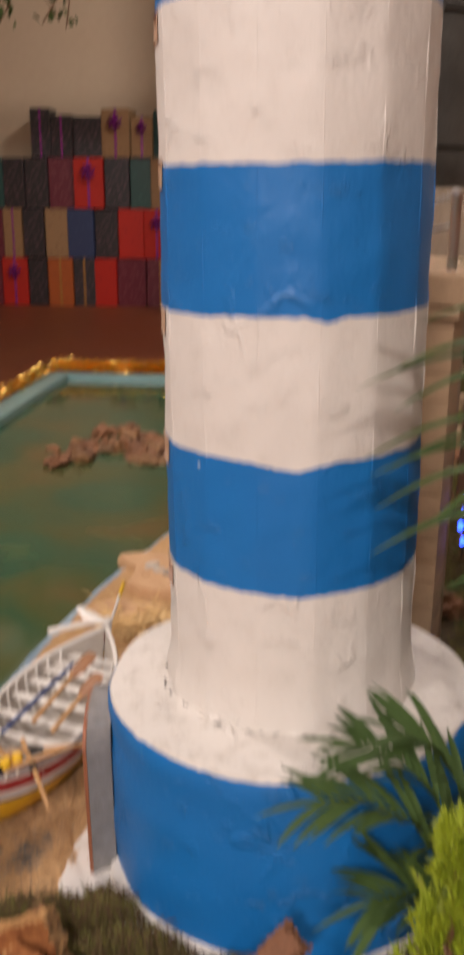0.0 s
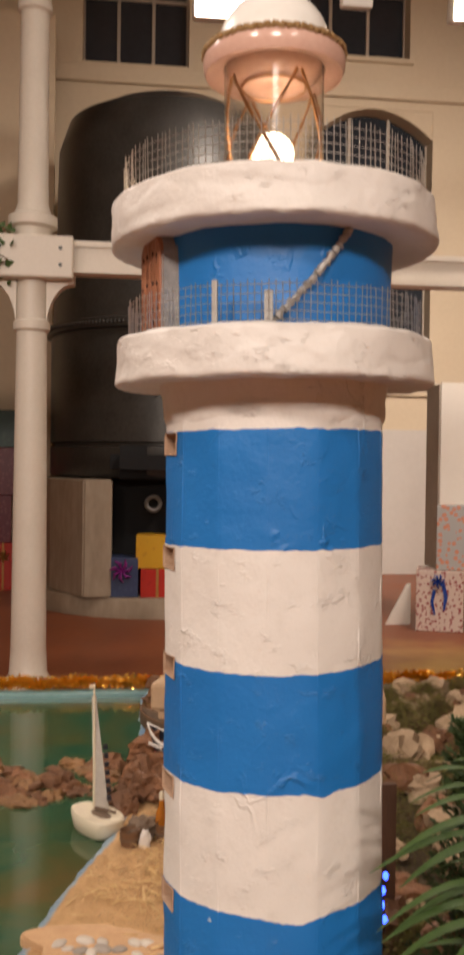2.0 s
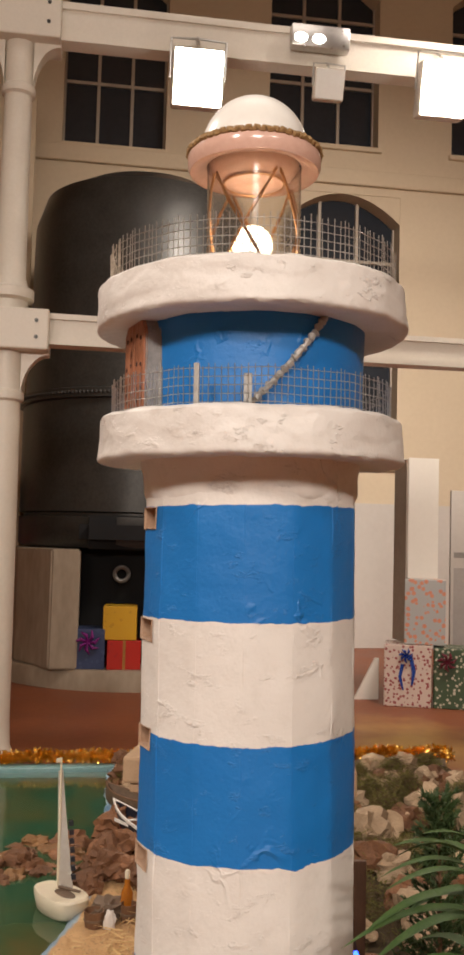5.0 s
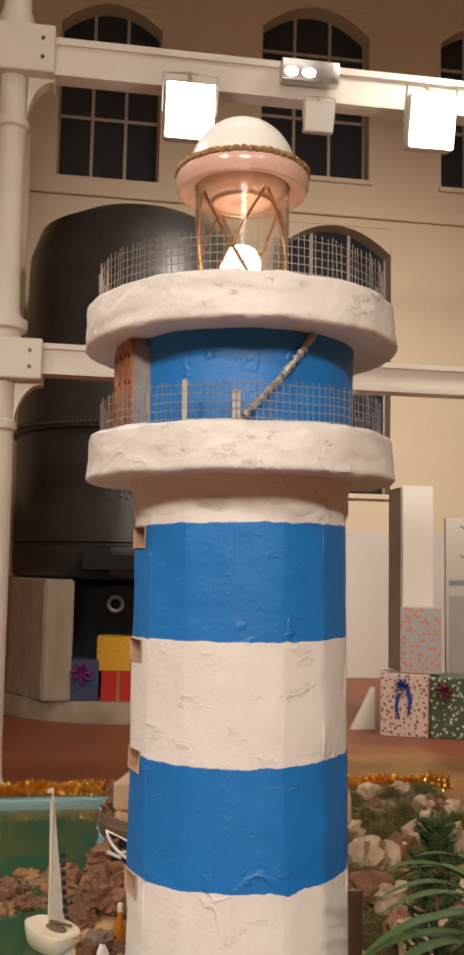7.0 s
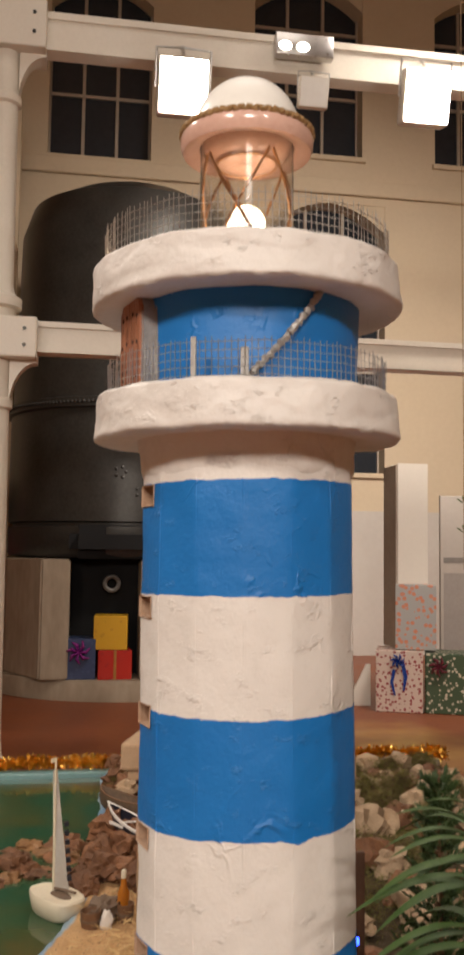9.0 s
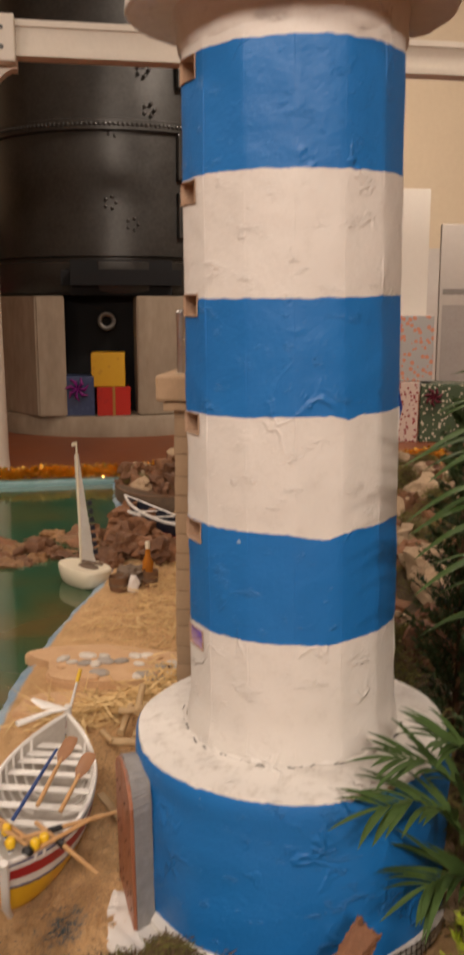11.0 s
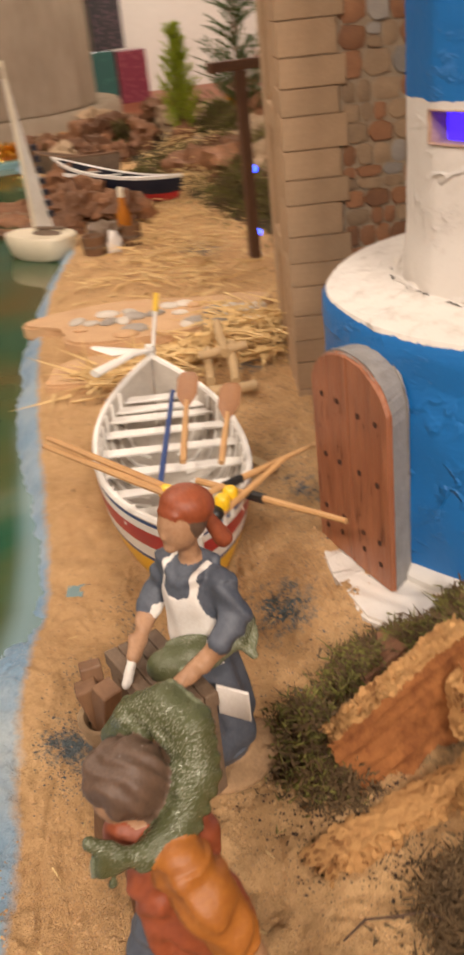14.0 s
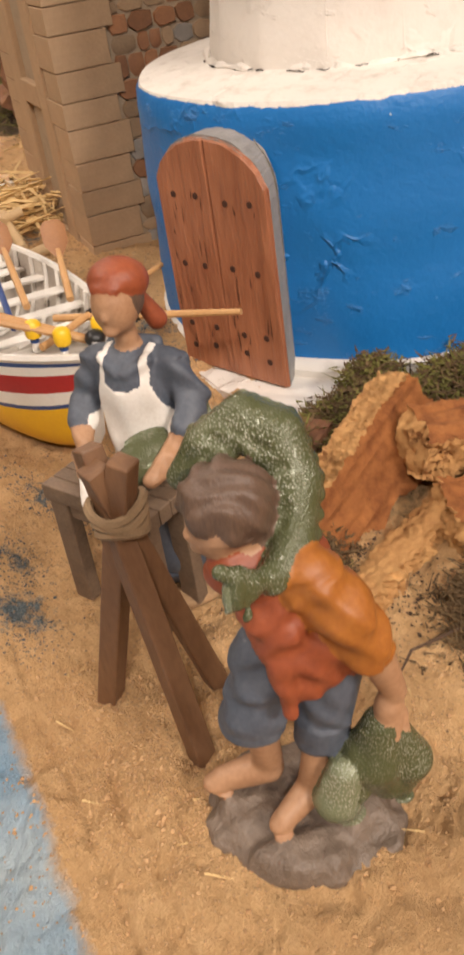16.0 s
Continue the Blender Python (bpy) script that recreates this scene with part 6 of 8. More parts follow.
def row_boat():
    bt = thing("rowing_boat", "white rowing boat with red stripe and yellow bottom on sand", "boat", pose(-0.346, 1.474, 0.652, 2, 3, -10.8))
    L_, B_, D_ = 0.505, 0.194, 0.102
    mats = [BOAT_WHITE, BOAT_BLUE, BOAT_RED, BOAT_YELLOW]
    skins = [0, 1, 0, 0] + [2] * 4 + [0] * 3 + [1] + [3] * 20
    out, ins, gun, section = hull(bt, L_, B_, D_, 0.026, skins, BOAT_WHITE, 26, 32, 2.3, belly=0.46)
    part("hull", out, mats, bt, "white planks, red strake, yellow bottom")
    part("lining", ins, BOAT_GREY, bt, "worn white inside, greyed by painted-in shade")
    part("gunwale", gun, BOAT_WHITE, bt)
    for s in (-0.55, -0.30, -0.08, 0.14, 0.34, 0.50, 0.60, 0.71):
        b = B_ / 2 * (1 - abs(s) ** 2.3) - 0.004
        y = s * L_ / 2
        zt = 0.084 + 0.018 * s * s
        part("thwart", box((-b, y - 0.0085, zt - 0.004), (b, y + 0.0085, zt), None, 0.001), BOAT_WHITE, bt, smooth=False)
    for s in [-0.62 + 0.115 * q for q in range(12)]:
        for side in (-1, 1):
            sec = section(s, 0.0075)
            pts = [(side * x, y, z_) for x, y, z_ in sec[0:31:5]]
            part("rib", tube(pts, 0.003, 5), BOAT_WHITE, bt)
    # foredeck and stems
    dk = bmesh.new()
    vs = []
    for s in (-0.60, -0.7, -0.8, -0.9, -0.97):
        b = B_ / 2 * (1 - abs(s) ** 2.3) - 0.003
        vs.append((b, s * L_ / 2, D_ + 0.026 * s * s - 0.004))
    up = [dk.verts.new(v) for v in vs]
    dn = [dk.verts.new((-v[0], v[1], v[2])) for v in vs]
    for q in range(4):
        dk.faces.new((up[q], up[q + 1], dn[q + 1], dn[q]))
    bmesh.ops.solidify(dk, geom=dk.faces[:], thickness=0.004)
    part("foredeck", dk, BOAT_WHITE, bt, smooth=False)
    part("stem", tube([(0, -L_ / 2 + 0.03, 0.012), (0, -L_ / 2 + 0.002, 0.05), (0, -L_ / 2 - 0.006, D_ + 0.02), (0, -L_ / 2 - 0.010, D_ + 0.036)], [0.005, 0.007, 0.008, 0.0075], 8), BOAT_WHITE, bt)
    part("stern_post", tube([(0, L_ / 2 - 0.03, 0.012), (0, L_ / 2, 0.05), (0, L_ / 2 + 0.006, D_ + 0.04)], [0.005, 0.007, 0.008], 8), BOAT_WHITE, bt)
    part("tiller", tube([(0, L_ / 2, D_ + 0.035), (-0.03, L_ / 2 - 0.03, D_ + 0.042), (-0.085, L_ / 2 - 0.085, D_ + 0.040)], [0.006, 0.007, 0.009], 8, 0.6), BOAT_WHITE, bt, "curved white tiller")
    part("rudder", tube([(-0.01, L_ / 2 + 0.012, D_ + 0.03), (-0.05, L_ / 2 + 0.022, D_ + 0.028), (-0.085, L_ / 2 + 0.045, D_ + 0.03)], [0.005, 0.016, 0.006], 8, 0.25), BOAT_WHITE, bt)
    pl = part("pennant_pole", tube([(0.004, L_ / 2 + 0.008, D_ + 0.03), (0.014, L_ / 2 + 0.03, D_ + 0.085)], 0.0028, 6), BOAT_WHITE, bt)
    part("pole_tip", tube([(0.014, L_ / 2 + 0.03, D_ + 0.083), (0.019, L_ / 2 + 0.04, D_ + 0.108)], 0.0042, 6), YELLOW, pl, "yellow tip")
    # yellow-topped pegs on the foredeck
    for x, y in ((-0.020, -0.170), (-0.004, -0.205), (0.036, -0.203), (0.047, -0.188)):
        pg_ = part("peg", lathe([(0.004, D_ + 0.004), (0.004, D_ + 0.026)], 8, pose(x, y, 0)), BOAT_WHITE, bt)
        part("peg_band", lathe([(0.0046, D_ + 0.018), (0.0046, D_ + 0.023)], 8, pose(x, y, 0)), BOAT_BLUE, pg_)
        part("peg_head", lathe([(0.0075, D_ + 0.024), (0.0085, D_ + 0.028), (0.0085, D_ + 0.037), (0.006, D_ + 0.040)], 12, pose(x, y, 0)), YELLOW, pg_, "round yellow head")
    part("stem_ball", blob((0.026, -0.212, D_ + 0.024), (0.0105, 0.0105, 0.009), 0, 0.0, sub=2), BLACK, bt, "black ball on the stem")
    return bt


row_boat()


def stick(name, a, b, ra, label, category, blade=None, grip=True, group="oars", material=None):
    """An oar: a pale shaft, a dark leather grip and, with blade, a flat brown blade at its far end."""
    a, b = Vector(a), Vector(b)
    o = thing(name, label, category, None, group)
    part("shaft", tube([a.lerp(b, q / 4) for q in range(5)], [ra, ra, ra, ra * 0.9, ra * 0.75], 8), material or PALE_WOOD, o)
    if grip:
        part("grip", tube([a.lerp(b, 0.36), a.lerp(b, 0.48)], ra * 1.35, 8), BLACK, o, "dark wrapped collar")
    if blade:
        d = (b - a).normalized()
        pts = [b - d * 0.01, b + d * blade * 0.2, b + d * blade * 0.8, b + d * blade]
        part("blade", tube(pts, [ra, 0.0135, 0.0145, 0.010], 8, 0.22), OAR_WOOD, o, "flat brown blade")
    return o


stick("oar", (-0.345, 1.295, 0.755), (-0.500, 1.362, 0.852), 0.0042, "thin pale wooden oar lying across the boat", "oar", None, False)
stick("oar", (-0.345, 1.272, 0.757), (-0.505, 1.366, 0.842), 0.0042, "thin pale wooden oar lying across the boat", "oar", None, False)
stick("oar", (-0.345, 1.345, 0.764), (-0.245, 1.165, 0.775), 0.0042, "pale wooden oar with dark collar across the boat", "oar")
stick("oar", (-0.395, 1.29, 0.766), (-0.200, 1.345, 0.772), 0.0040, "pale wooden oar with dark collar across the boat", "oar")
stick("oar", (-0.36, 1.25, 0.764), (-0.25, 1.305, 0.787), 0.0040, "pale wooden oar lying across the boat", "oar", None, False)
stick("paddle", (-0.345, 1.40, 0.764), (-0.303, 1.505, 0.795), 0.0042, "short paddle with brown blade standing in the boat", "paddle", 0.06, False)
stick("paddle", (-0.305, 1.375, 0.763), (-0.270, 1.44, 0.795), 0.0042, "short paddle with brown blade resting on the gunwale", "paddle", 0.05, False)
stick("blue_pole", (-0.385, 1.36, 0.765), (-0.312, 1.535, 0.80), 0.0036, "thin blue painted pole lying in the boat", "pole", None, False, "oars", BOAT_BLUE)

# small sailing boat with furled striped sail
sb = thing("sailing_boat", "small ivory sailing boat afloat with furled sail", "boat", pose(-0.236, 3.11, 0.638, 0, 0, 36))
sb.scale = (1.1, 1.1, 1.0)
bm = bmesh.new()
rings = []
for z_, k_ in ((0.0, 0.80), (0.010, 0.94), (0.040, 1.04), (0.062, 1.06), (0.068, 1.01)):
    ring = []
    for q in range(28):
        a = 2 * math.pi * q / 28
        x = 0.060 * k_ * math.copysign(abs(math.cos(a)) ** 0.55, math.cos(a))
        y = 0.100 * k_ * math.copysign(abs(math.sin(a)) ** 0.75, math.sin(a)) + 0.01
        x *= 1 - 0.25 * smooth_step(0.02, 0.11, y)
        ring.append(bm.verts.new((x, y, z_)))
    rings.append(ring)
for a, b in zip(rings, rings[1:]):
    for q in range(28):
        bm.faces.new((a[q], a[(q + 1) % 28], b[(q + 1) % 28], b[q]))
bm.faces.new(rings[0])
bm.faces.new(rings[-1])
part("hull", bm, IVORY, sb, "smooth rounded ivory hull")
part("cockpit", blob((0.0, -0.02, 0.066), (0.022, 0.05, 0.012), 1, 0.1, sub=2), GREY_WOOD, sb, "brown cockpit")
part("mast", tube([(0, 0.02, 0.06), (-0.006, 0.015, 0.30), (-0.012, 0.01, 0.52)], [0.005, 0.0045, 0.003], 8), IVORY, sb)
bm = bmesh.new()
ol = []
for q in range(13):
    u = q / 12
    ol.append((0.003 + 0.030 * (1 - u) ** 1.2, 0.02 - 0.035 * (1 - u), 0.075 + 0.40 * u))
left_v = [bm.verts.new((-0.004 - 0.012 * q / 12, 0.018, 0.075 + 0.40 * q / 12)) for q in range(13)]
right_v = [bm.verts.new(p) for p in ol]
for q in range(12):
    bm.faces.new((left_v[q], left_v[q + 1], right_v[q + 1], right_v[q]))
bmesh.ops.solidify(bm, geom=bm.faces[:], thickness=0.006)
sail = part("sail", bm, CLOTH_WHITE, sb, "white sail with dark patches", False)
for q in range(7):
    u = 0.08 + q * 0.075
    part("dark_patch", box((-0.007, -0.0075, -0.008), (0.007, 0.0075, 0.008), pose(0.010 + 0.022 * (1 - u), 0.0005 - 0.02 * (1 - u), 0.085 + 0.40 * u, 0, -8, -30)), NAVY, sail, smooth=False)
part("boom", tube([(0, 0.015, 0.082), (0.03, -0.055, 0.078)], 0.005, 6), GREY_WOOD, sb)
part("pennant", box((-0.018, -0.001, 0), (0.0, 0.001, 0.014), pose(-0.012, 0.01, 0.506)), IVORY, sb, smooth=False)

# beached navy boat and an old brown one behind it
nb = thing("navy_boat", "navy blue boat with red bottom beached among rocks", "boat", pose(0.100, 3.62, 0.684, 4, 7, 33))
out, ins, gun, section = hull(nb, 0.60, 0.14, 0.070, 0.028, [0, 1, 1, 1, 1, 1, 2, 2, 2, 2, 2, 2], None, 20, 12, 2.4)
part("hull", out, [BOAT_WHITE, NAVY, BOAT_RED], nb, "navy sides, red bottom")
part("lining", ins, NAVY, nb)
part("gunwale", gun, BOAT_WHITE, nb, "white gunwale")
part("name_bar", box((-0.0015, -0.045, -0.006), (0.0015, 0.045, 0.006), pose(-0.0695, 0.12, 0.058, 0, 0, 9)), BOAT_WHITE, nb, "plain white name bar", False)
for s in (-0.3, 0.1, 0.5):
    b = 0.075 * (1 - abs(s) ** 2.4) - 0.004
    part("thwart", box((-b, s * 0.25 - 0.008, 0.062), (b, s * 0.25 + 0.008, 0.066), None, 0.001), BOAT_WHITE, nb, smooth=False)
ob_ = thing("old_boat", "weathered brown wooden boat beside rocks", "boat", pose(0.045, 3.96, 0.712, 0, 8, 36))
out, ins, gun, section = hull(ob_, 0.44, 0.14, 0.07, 0.02, [0] * 12, None, 16, 12, 2.4)
part("hull", out, GREY_WOOD, ob_, "grey-brown worn planks")
part("lining", ins, GREY_WOOD, ob_)
part("gunwale", gun, BROWN_WOOD, ob_)

# buckets and a bottle by the sailing boat
for x, y, rr, hh in ((-0.125, 2.93, 0.034, 0.052), (-0.012, 2.955, 0.028, 0.06)):
    bk = thing("wooden_tub", "small brown wooden tub on the sand", "tub", pose(x, y, 0.662), "tubs")
    part("tub_wall", lathe([(rr * 0.85, 0), (rr, hh), (rr * 0.9, hh), (rr * 0.78, 0.008), (0.002, 0.008)], 18), BROWN_WOOD, bk)
    part("hoop", lathe([(rr * 0.93, hh * 0.4), (rr * 0.99, hh * 0.42), (rr, hh * 0.52), (rr * 0.94, hh * 0.54)], 18, None, 0, 0, False), GREY_WOOD, bk)
solid("fishing_net", blob((-0.085, 2.985, 0.69), (0.055, 0.045, 0.04), 4, 0.6, 2.4), GREY_WOOD, "crumpled brown net heap between tubs", "net")
bot = thing("amber_bottle", "amber bottle with white cap beside tubs", "bottle", pose(-0.018, 2.99, 0.668))
part("glass", lathe([(0.018, 0), (0.020, 0.006), (0.020, 0.075), (0.010, 0.10), (0.008, 0.125)], 16), GLAZE, bot)
part("cap", lathe([(0.009, 0.122), (0.009, 0.145), (0.006, 0.149)], 12), IVORY, bot)
solid("rag", blob((-0.075, 2.90, 0.688), (0.018, 0.010, 0.034), 6, 0.4, 2.0), CLOTH_WHITE, "crumpled white rag on the sand", "rag")


# ---- figures: plain one-piece statuettes ----
def sculpt(prims, voxel, colour=None, relief=None):
    """One smooth modelled body: a blended union of tapered limbs (a, b, ra, rb, material, blend) and eggs (centre, radii, turn, material, blend), meshed on a grid.
    colour repaints points by place; relief pushes the surface in or out."""
    lo, hi = np.full(3, 1e9), np.full(3, -1e9)
    for p in prims:
        ends = ((p[0], p[2]), (p[1], p[3])) if len(p) == 6 else ((p[0], max(p[1])),)
        for c, r in ends:
            lo, hi = np.minimum(lo, np.array(c) - r), np.maximum(hi, np.array(c) + r)
    lo -= 3 * voxel
    dims = np.ceil((hi - lo) / voxel).astype(int) + 4
    ax = [lo[q] + voxel * np.arange(dims[q]) for q in range(3)]
    P = np.stack(np.meshgrid(*ax, indexing="ij"), -1)

    def distance(p, Q):
        if len(p) == 6:
            a, b = np.array(p[0]), np.array(p[1])
            d = b - a
            h = np.clip(((Q - a) @ d) / (d @ d), 0, 1)
            return np.linalg.norm(Q - a - h[..., None] * d, axis=-1) - (p[2] + (p[3] - p[2]) * h)
        R = np.array(Euler([radians(v) for v in p[2]]).to_matrix())
        q = (Q - np.array(p[0])) @ R
        rr = np.array(p[1])
        k0 = np.linalg.norm(q / rr, axis=-1)
        k1 = np.linalg.norm(q / (rr * rr), axis=-1)
        return k0 * (k0 - 1) / np.maximum(k1, 1e-6)

    f = None
    for p in prims:
        d, k = distance(p, P), p[-1]
        if f is None:
            f = d
        else:
            h = np.clip(0.5 + 0.5 * (f - d) / k, 0, 1)
            f = f * (1 - h) + d * h - k * h * (1 - h)
    if relief:
        f = f - relief(P)
    s = f < 0
    n = np.array(dims) - 1
    acc, cnt = np.zeros((*n, 3)), np.zeros(n)
    corner = [(i, j, k) for i in (0, 1) for j in (0, 1) for k in (0, 1)]

    def cut(i, j, k, A):
        return A[i:i + n[0], j:j + n[1], k:k + n[2]]

    for c0 in corner:
        for axis in range(3):
            if c0[axis]:
                continue
            c1 = tuple(v + (q == axis) for q, v in enumerate(c0))
            f0, f1 = cut(*c0, f), cut(*c1, f)
            x = cut(*c0, s) != cut(*c1, s)
            t = np.where(x, f0 / np.where(f0 == f1, 1, f0 - f1), 0)
            for q in range(3):
                acc[..., q] += np.where(x, c0[q] + (t if q == axis else 0), 0)
            cnt += x
    live = cnt > 0
    index = np.full(n, -1)
    index[live] = np.arange(live.sum())
    V = lo + voxel * (np.argwhere(live) + acc[live] / cnt[live][:, None])
    faces = []
    for axis in range(3):
        u, v = (axis + 1) % 3, (axis + 2) % 3
        a = s
        b = np.roll(s, -1, axis)
        for g in np.argwhere(a != b):
            if g[axis] >= n[axis] or g[u] < 1 or g[v] < 1 or g[u] >= n[u] or g[v] >= n[v]:
                continue
            quad = []
            for du, dv in ((-1, -1), (0, -1), (0, 0), (-1, 0)):
                c = g.copy()
                c[u] += du
                c[v] += dv
                quad.append(int(index[tuple(c)]))
            faces.append(quad if s[tuple(g)] else quad[::-1])
    D = np.stack([distance(p, V) for p in prims])
    mi = np.array([p[-2] for p in prims])[D.argmin(0)]
    if colour:
        mi = colour(V, mi)
    bm = bmesh.new()
    bv = [bm.verts.new(v) for v in V]
    for q in faces:
        bm.faces.new([bv[c] for c in q]).material_index = int(np.bincount(mi[q]).argmax())
    return bm


def woman():
    B, W, R, S, PE, HA = range(6)
    Z3 = (0, 0, 0)
    p = [
        ((0.003, -0.004, 0.030), (0, 0.0, 0.118), 0.0415, 0.026, B, 0.01),
        ((0.014, -0.014, 0.022), (0.004, -0.004, 0.100), 0.0340, 0.020, B, 0.012),
        ((-0.020, 0.008, 0.022), (-0.006, 0.002, 0.100), 0.0280, 0.020, B, 0.012),
        ((0, 0.002, 0.135), (0.033, 0.026, 0.030), Z3, B, 0.012),
        ((0, -0.003, 0.168), (0.031, 0.024, 0.035), Z3, B, 0.012),
        ((-0.027, 0.002, 0.190), (0.027, 0.002, 0.190), 0.0115, 0.0115, B, 0.010),
        ((0, 0.0, 0.198), (0, -0.004, 0.225), 0.0095, 0.0092, S, 0.004),
        ((0, -0.009, 0.240), (0.0172, 0.0192, 0.0225), (8, 0, 0), S, 0.003),
        ((0, -0.0270, 0.2375), (0.0028, 0.0032, 0.0040), Z3, S, 0.002),
        ((0, -0.0220, 0.2245), (0.0060, 0.0050, 0.0045), Z3, S, 0.004),
        ((0, -0.002, 0.243), (0.0196, 0.0200, 0.0200), Z3, HA, 0.002),
        ((0, 0.003, 0.2545), (0.0228, 0.0245, 0.0180), (-16, 0, 0), R, 0.0015),
        ((0.004, 0.020, 0.236), (0.012, 0.029, 0.212), 0.0060, 0.0085, R, 0.004),
        ((0.0, -0.0195, 0.2560), (0.012, 0.004, 0.004), Z3, R, 0.004),
        ((-0.020, -0.012, 0.197), (-0.004, -0.021, 0.188), 0.0045, 0.0045, B, 0.003),
        ((0.020, -0.012, 0.197), (0.004, -0.021, 0.188), 0.0045, 0.0045, B, 0.003),
        ((-0.018, 0.010, 0.202), (0.018, 0.010, 0.202), 0.0055, 0.0055, B, 0.004),
    ]
    for s in (-1, 1):
        p += [
            ((s * 0.035, 0.001, 0.187), (s * 0.046, 0.0, 0.160), 0.0118, 0.0124, B, 0.006),
            ((s * 0.047, 0.0, 0.159), (s * 0.045, -0.019, 0.144), 0.0126, 0.0112, B, 0.004),
            ((s * 0.045, -0.020, 0.142), (0.0124, 0.0105, 0.0068), (35, 0, 0), B, 0.002),
            ((s * 0.044, -0.022, 0.140), (s * 0.037, -0.043, 0.126), 0.0088, 0.0068, S, 0.002),
            ((s * 0.036, -0.045, 0.125), (s * 0.029, -0.059, 0.119), 0.0078, 0.0056, S, 0.003),
        ]
    p += [((-0.031, -0.056, 0.121), (-0.020, -0.078, 0.104), 0.0030, 0.0034, W, 0.001), ((0.004, -0.010, -0.016), (0.060, 0.052, 0.014), (0, 0, 20), PE, 0.002), ((0.03, 0.02, -0.010), (0.034, 0.030, 0.014), (0, 0, 40), PE, 0.008), ((-0.02, -0.03, -0.010), (0.034, 0.026, 0.012), (0, 0, -20), PE, 0.008)]

    def apron(V):
        x, y, z = V[..., 0], V[..., 1], V[..., 2]
        half = np.where(z > 0.150, 0.0215 + 0.010 * (0.182 - z) / 0.032, 0.037 + 0.05 * (0.150 - z))
        body = (np.abs(x) < half) & (z > 0.104) & (z < 0.176 + 0.45 * np.maximum(np.abs(x) - 0.006, 0)) & (y < -0.004) & (y > -0.075)
        strap = (np.abs(np.abs(x) - 0.0185) < 0.0036) & (z >= 0.172) & (z < 0.206) & (y < 0.004)
        return body | strap

    def relief(P):
        x, y, z = P[..., 0], P[..., 1], P[..., 2]
        a = np.arctan2(y, x)
        fold = 0.0030 * np.sin(7 * a + 26 * z) * np.clip((0.125 - z) / 0.06, 0, 1) * (z > 0.012)
        crease = 0.0017 * np.sin(230 * z + 110 * x + 60 * y + 2 * np.sin(140 * y)) * np.clip((np.abs(x) - 0.030) / 0.01, 0, 1) * (z > 0.118) * (z < 0.195)
        return fold + crease + 0.0007 * (1 + np.sin(220 * x + 50 * z)) * apron(P)

    def colour(V, mi):
        return np.where(apron(V) & (mi == B), W, mi)

    bm = sculpt(p, 0.0014, colour, relief)
    return solid("woman_statuette", bm, [CLOTH_BLUE, CLOTH_WHITE, CLOTH_RUST, SKIN, SANDY, HAIR], "painted clay statuette in blue dress, white apron and rust headscarf", "statuette", pose(-0.430, 1.078, 0.6446, 0, 0, -63) @ Matrix.Scale(0.965, 4))


woman()
wt = thing("work_table", "small worn brown wooden table in front of a statuette", "table", pose(-0.476, 1.066, 0.658, 0, 0, -78))
wt.scale = (0.92, 0.78, 0.80)
for q in range(4):
    part("board", box((-0.060, -0.034 + 0.0175 * q, 0.091), (0.060, -0.0175 + 0.0175 * q, 0.109), None, 0.0015), GREY_WOOD, wt, smooth=False)
for x in (-0.046, 0.046):
    for y in (-0.024, 0.026):
        part("leg", box((x - 0.010, y - 0.008, -0.035), (x + 0.010, y + 0.008, 0.0905), None, 0.0015), GREY_WOOD, wt, smooth=False)
part("rail", box((-0.046, -0.028, 0.072), (0.046, -0.020, 0.0900), None, 0.0015), GREY_WOOD, wt, smooth=False)
fish_bm = sculpt([
    ((-0.016, 0.0, 0.003), (0.034, 0.0125, 0.0175), (0, 0, 0), 0, 0.004),
    ((-0.036, 0.0, 0.002), (0.016, 0.0115, 0.0150), (0, 0, 0), 0, 0.006),
    ((0.010, 0.0, 0.003), (0.036, 0.001, 0.008), 0.0110, 0.0050, 1, 0.006),
    ((0.036, 0.001, 0.008), (0.050, 0.003, 0.026), 0.0050, 0.0046, 0, 0.005),
    ((0.036, 0.001, 0.008), (0.047, 0.002, -0.008), 0.0050, 0.0040, 0, 0.005),
    ((0.047, 0.002, 0.009), (0.0070, 0.0035, 0.0150), (0, 14, 0), 1, 0.004),
    ((-0.012, 0.0, 0.020), (0.0200, 0.0022, 0.0060), (0, 4, 0), 0, 0.003),
    ((-0.022, -0.012, -0.002), (-0.010, -0.016, -0.006), 0.0028, 0.0020, 1, 0.002),
], 0.0013, lambda V, mi: np.where((mi == 0) & (V[:, 2] < 0.001 + 0.10 * np.maximum(V[:, 0], -0.02)) & (V[:, 0] > -0.022) & (V[:, 1] < 0), 1, mi))
solid("model_fish", fish_bm, [FISH, FISH_PALE], "green scaly model fish with silvery belly lying on the work table", "fish", pose(-0.441, 1.040, 0.764, -24, 0, -6) @ Matrix.Scale(0.92, 4))
bm = bmesh.new()
add_box(bm, (-0.018, -0.002, -0.045), (0.018, 0.002, 0.0), None, 0.0015)
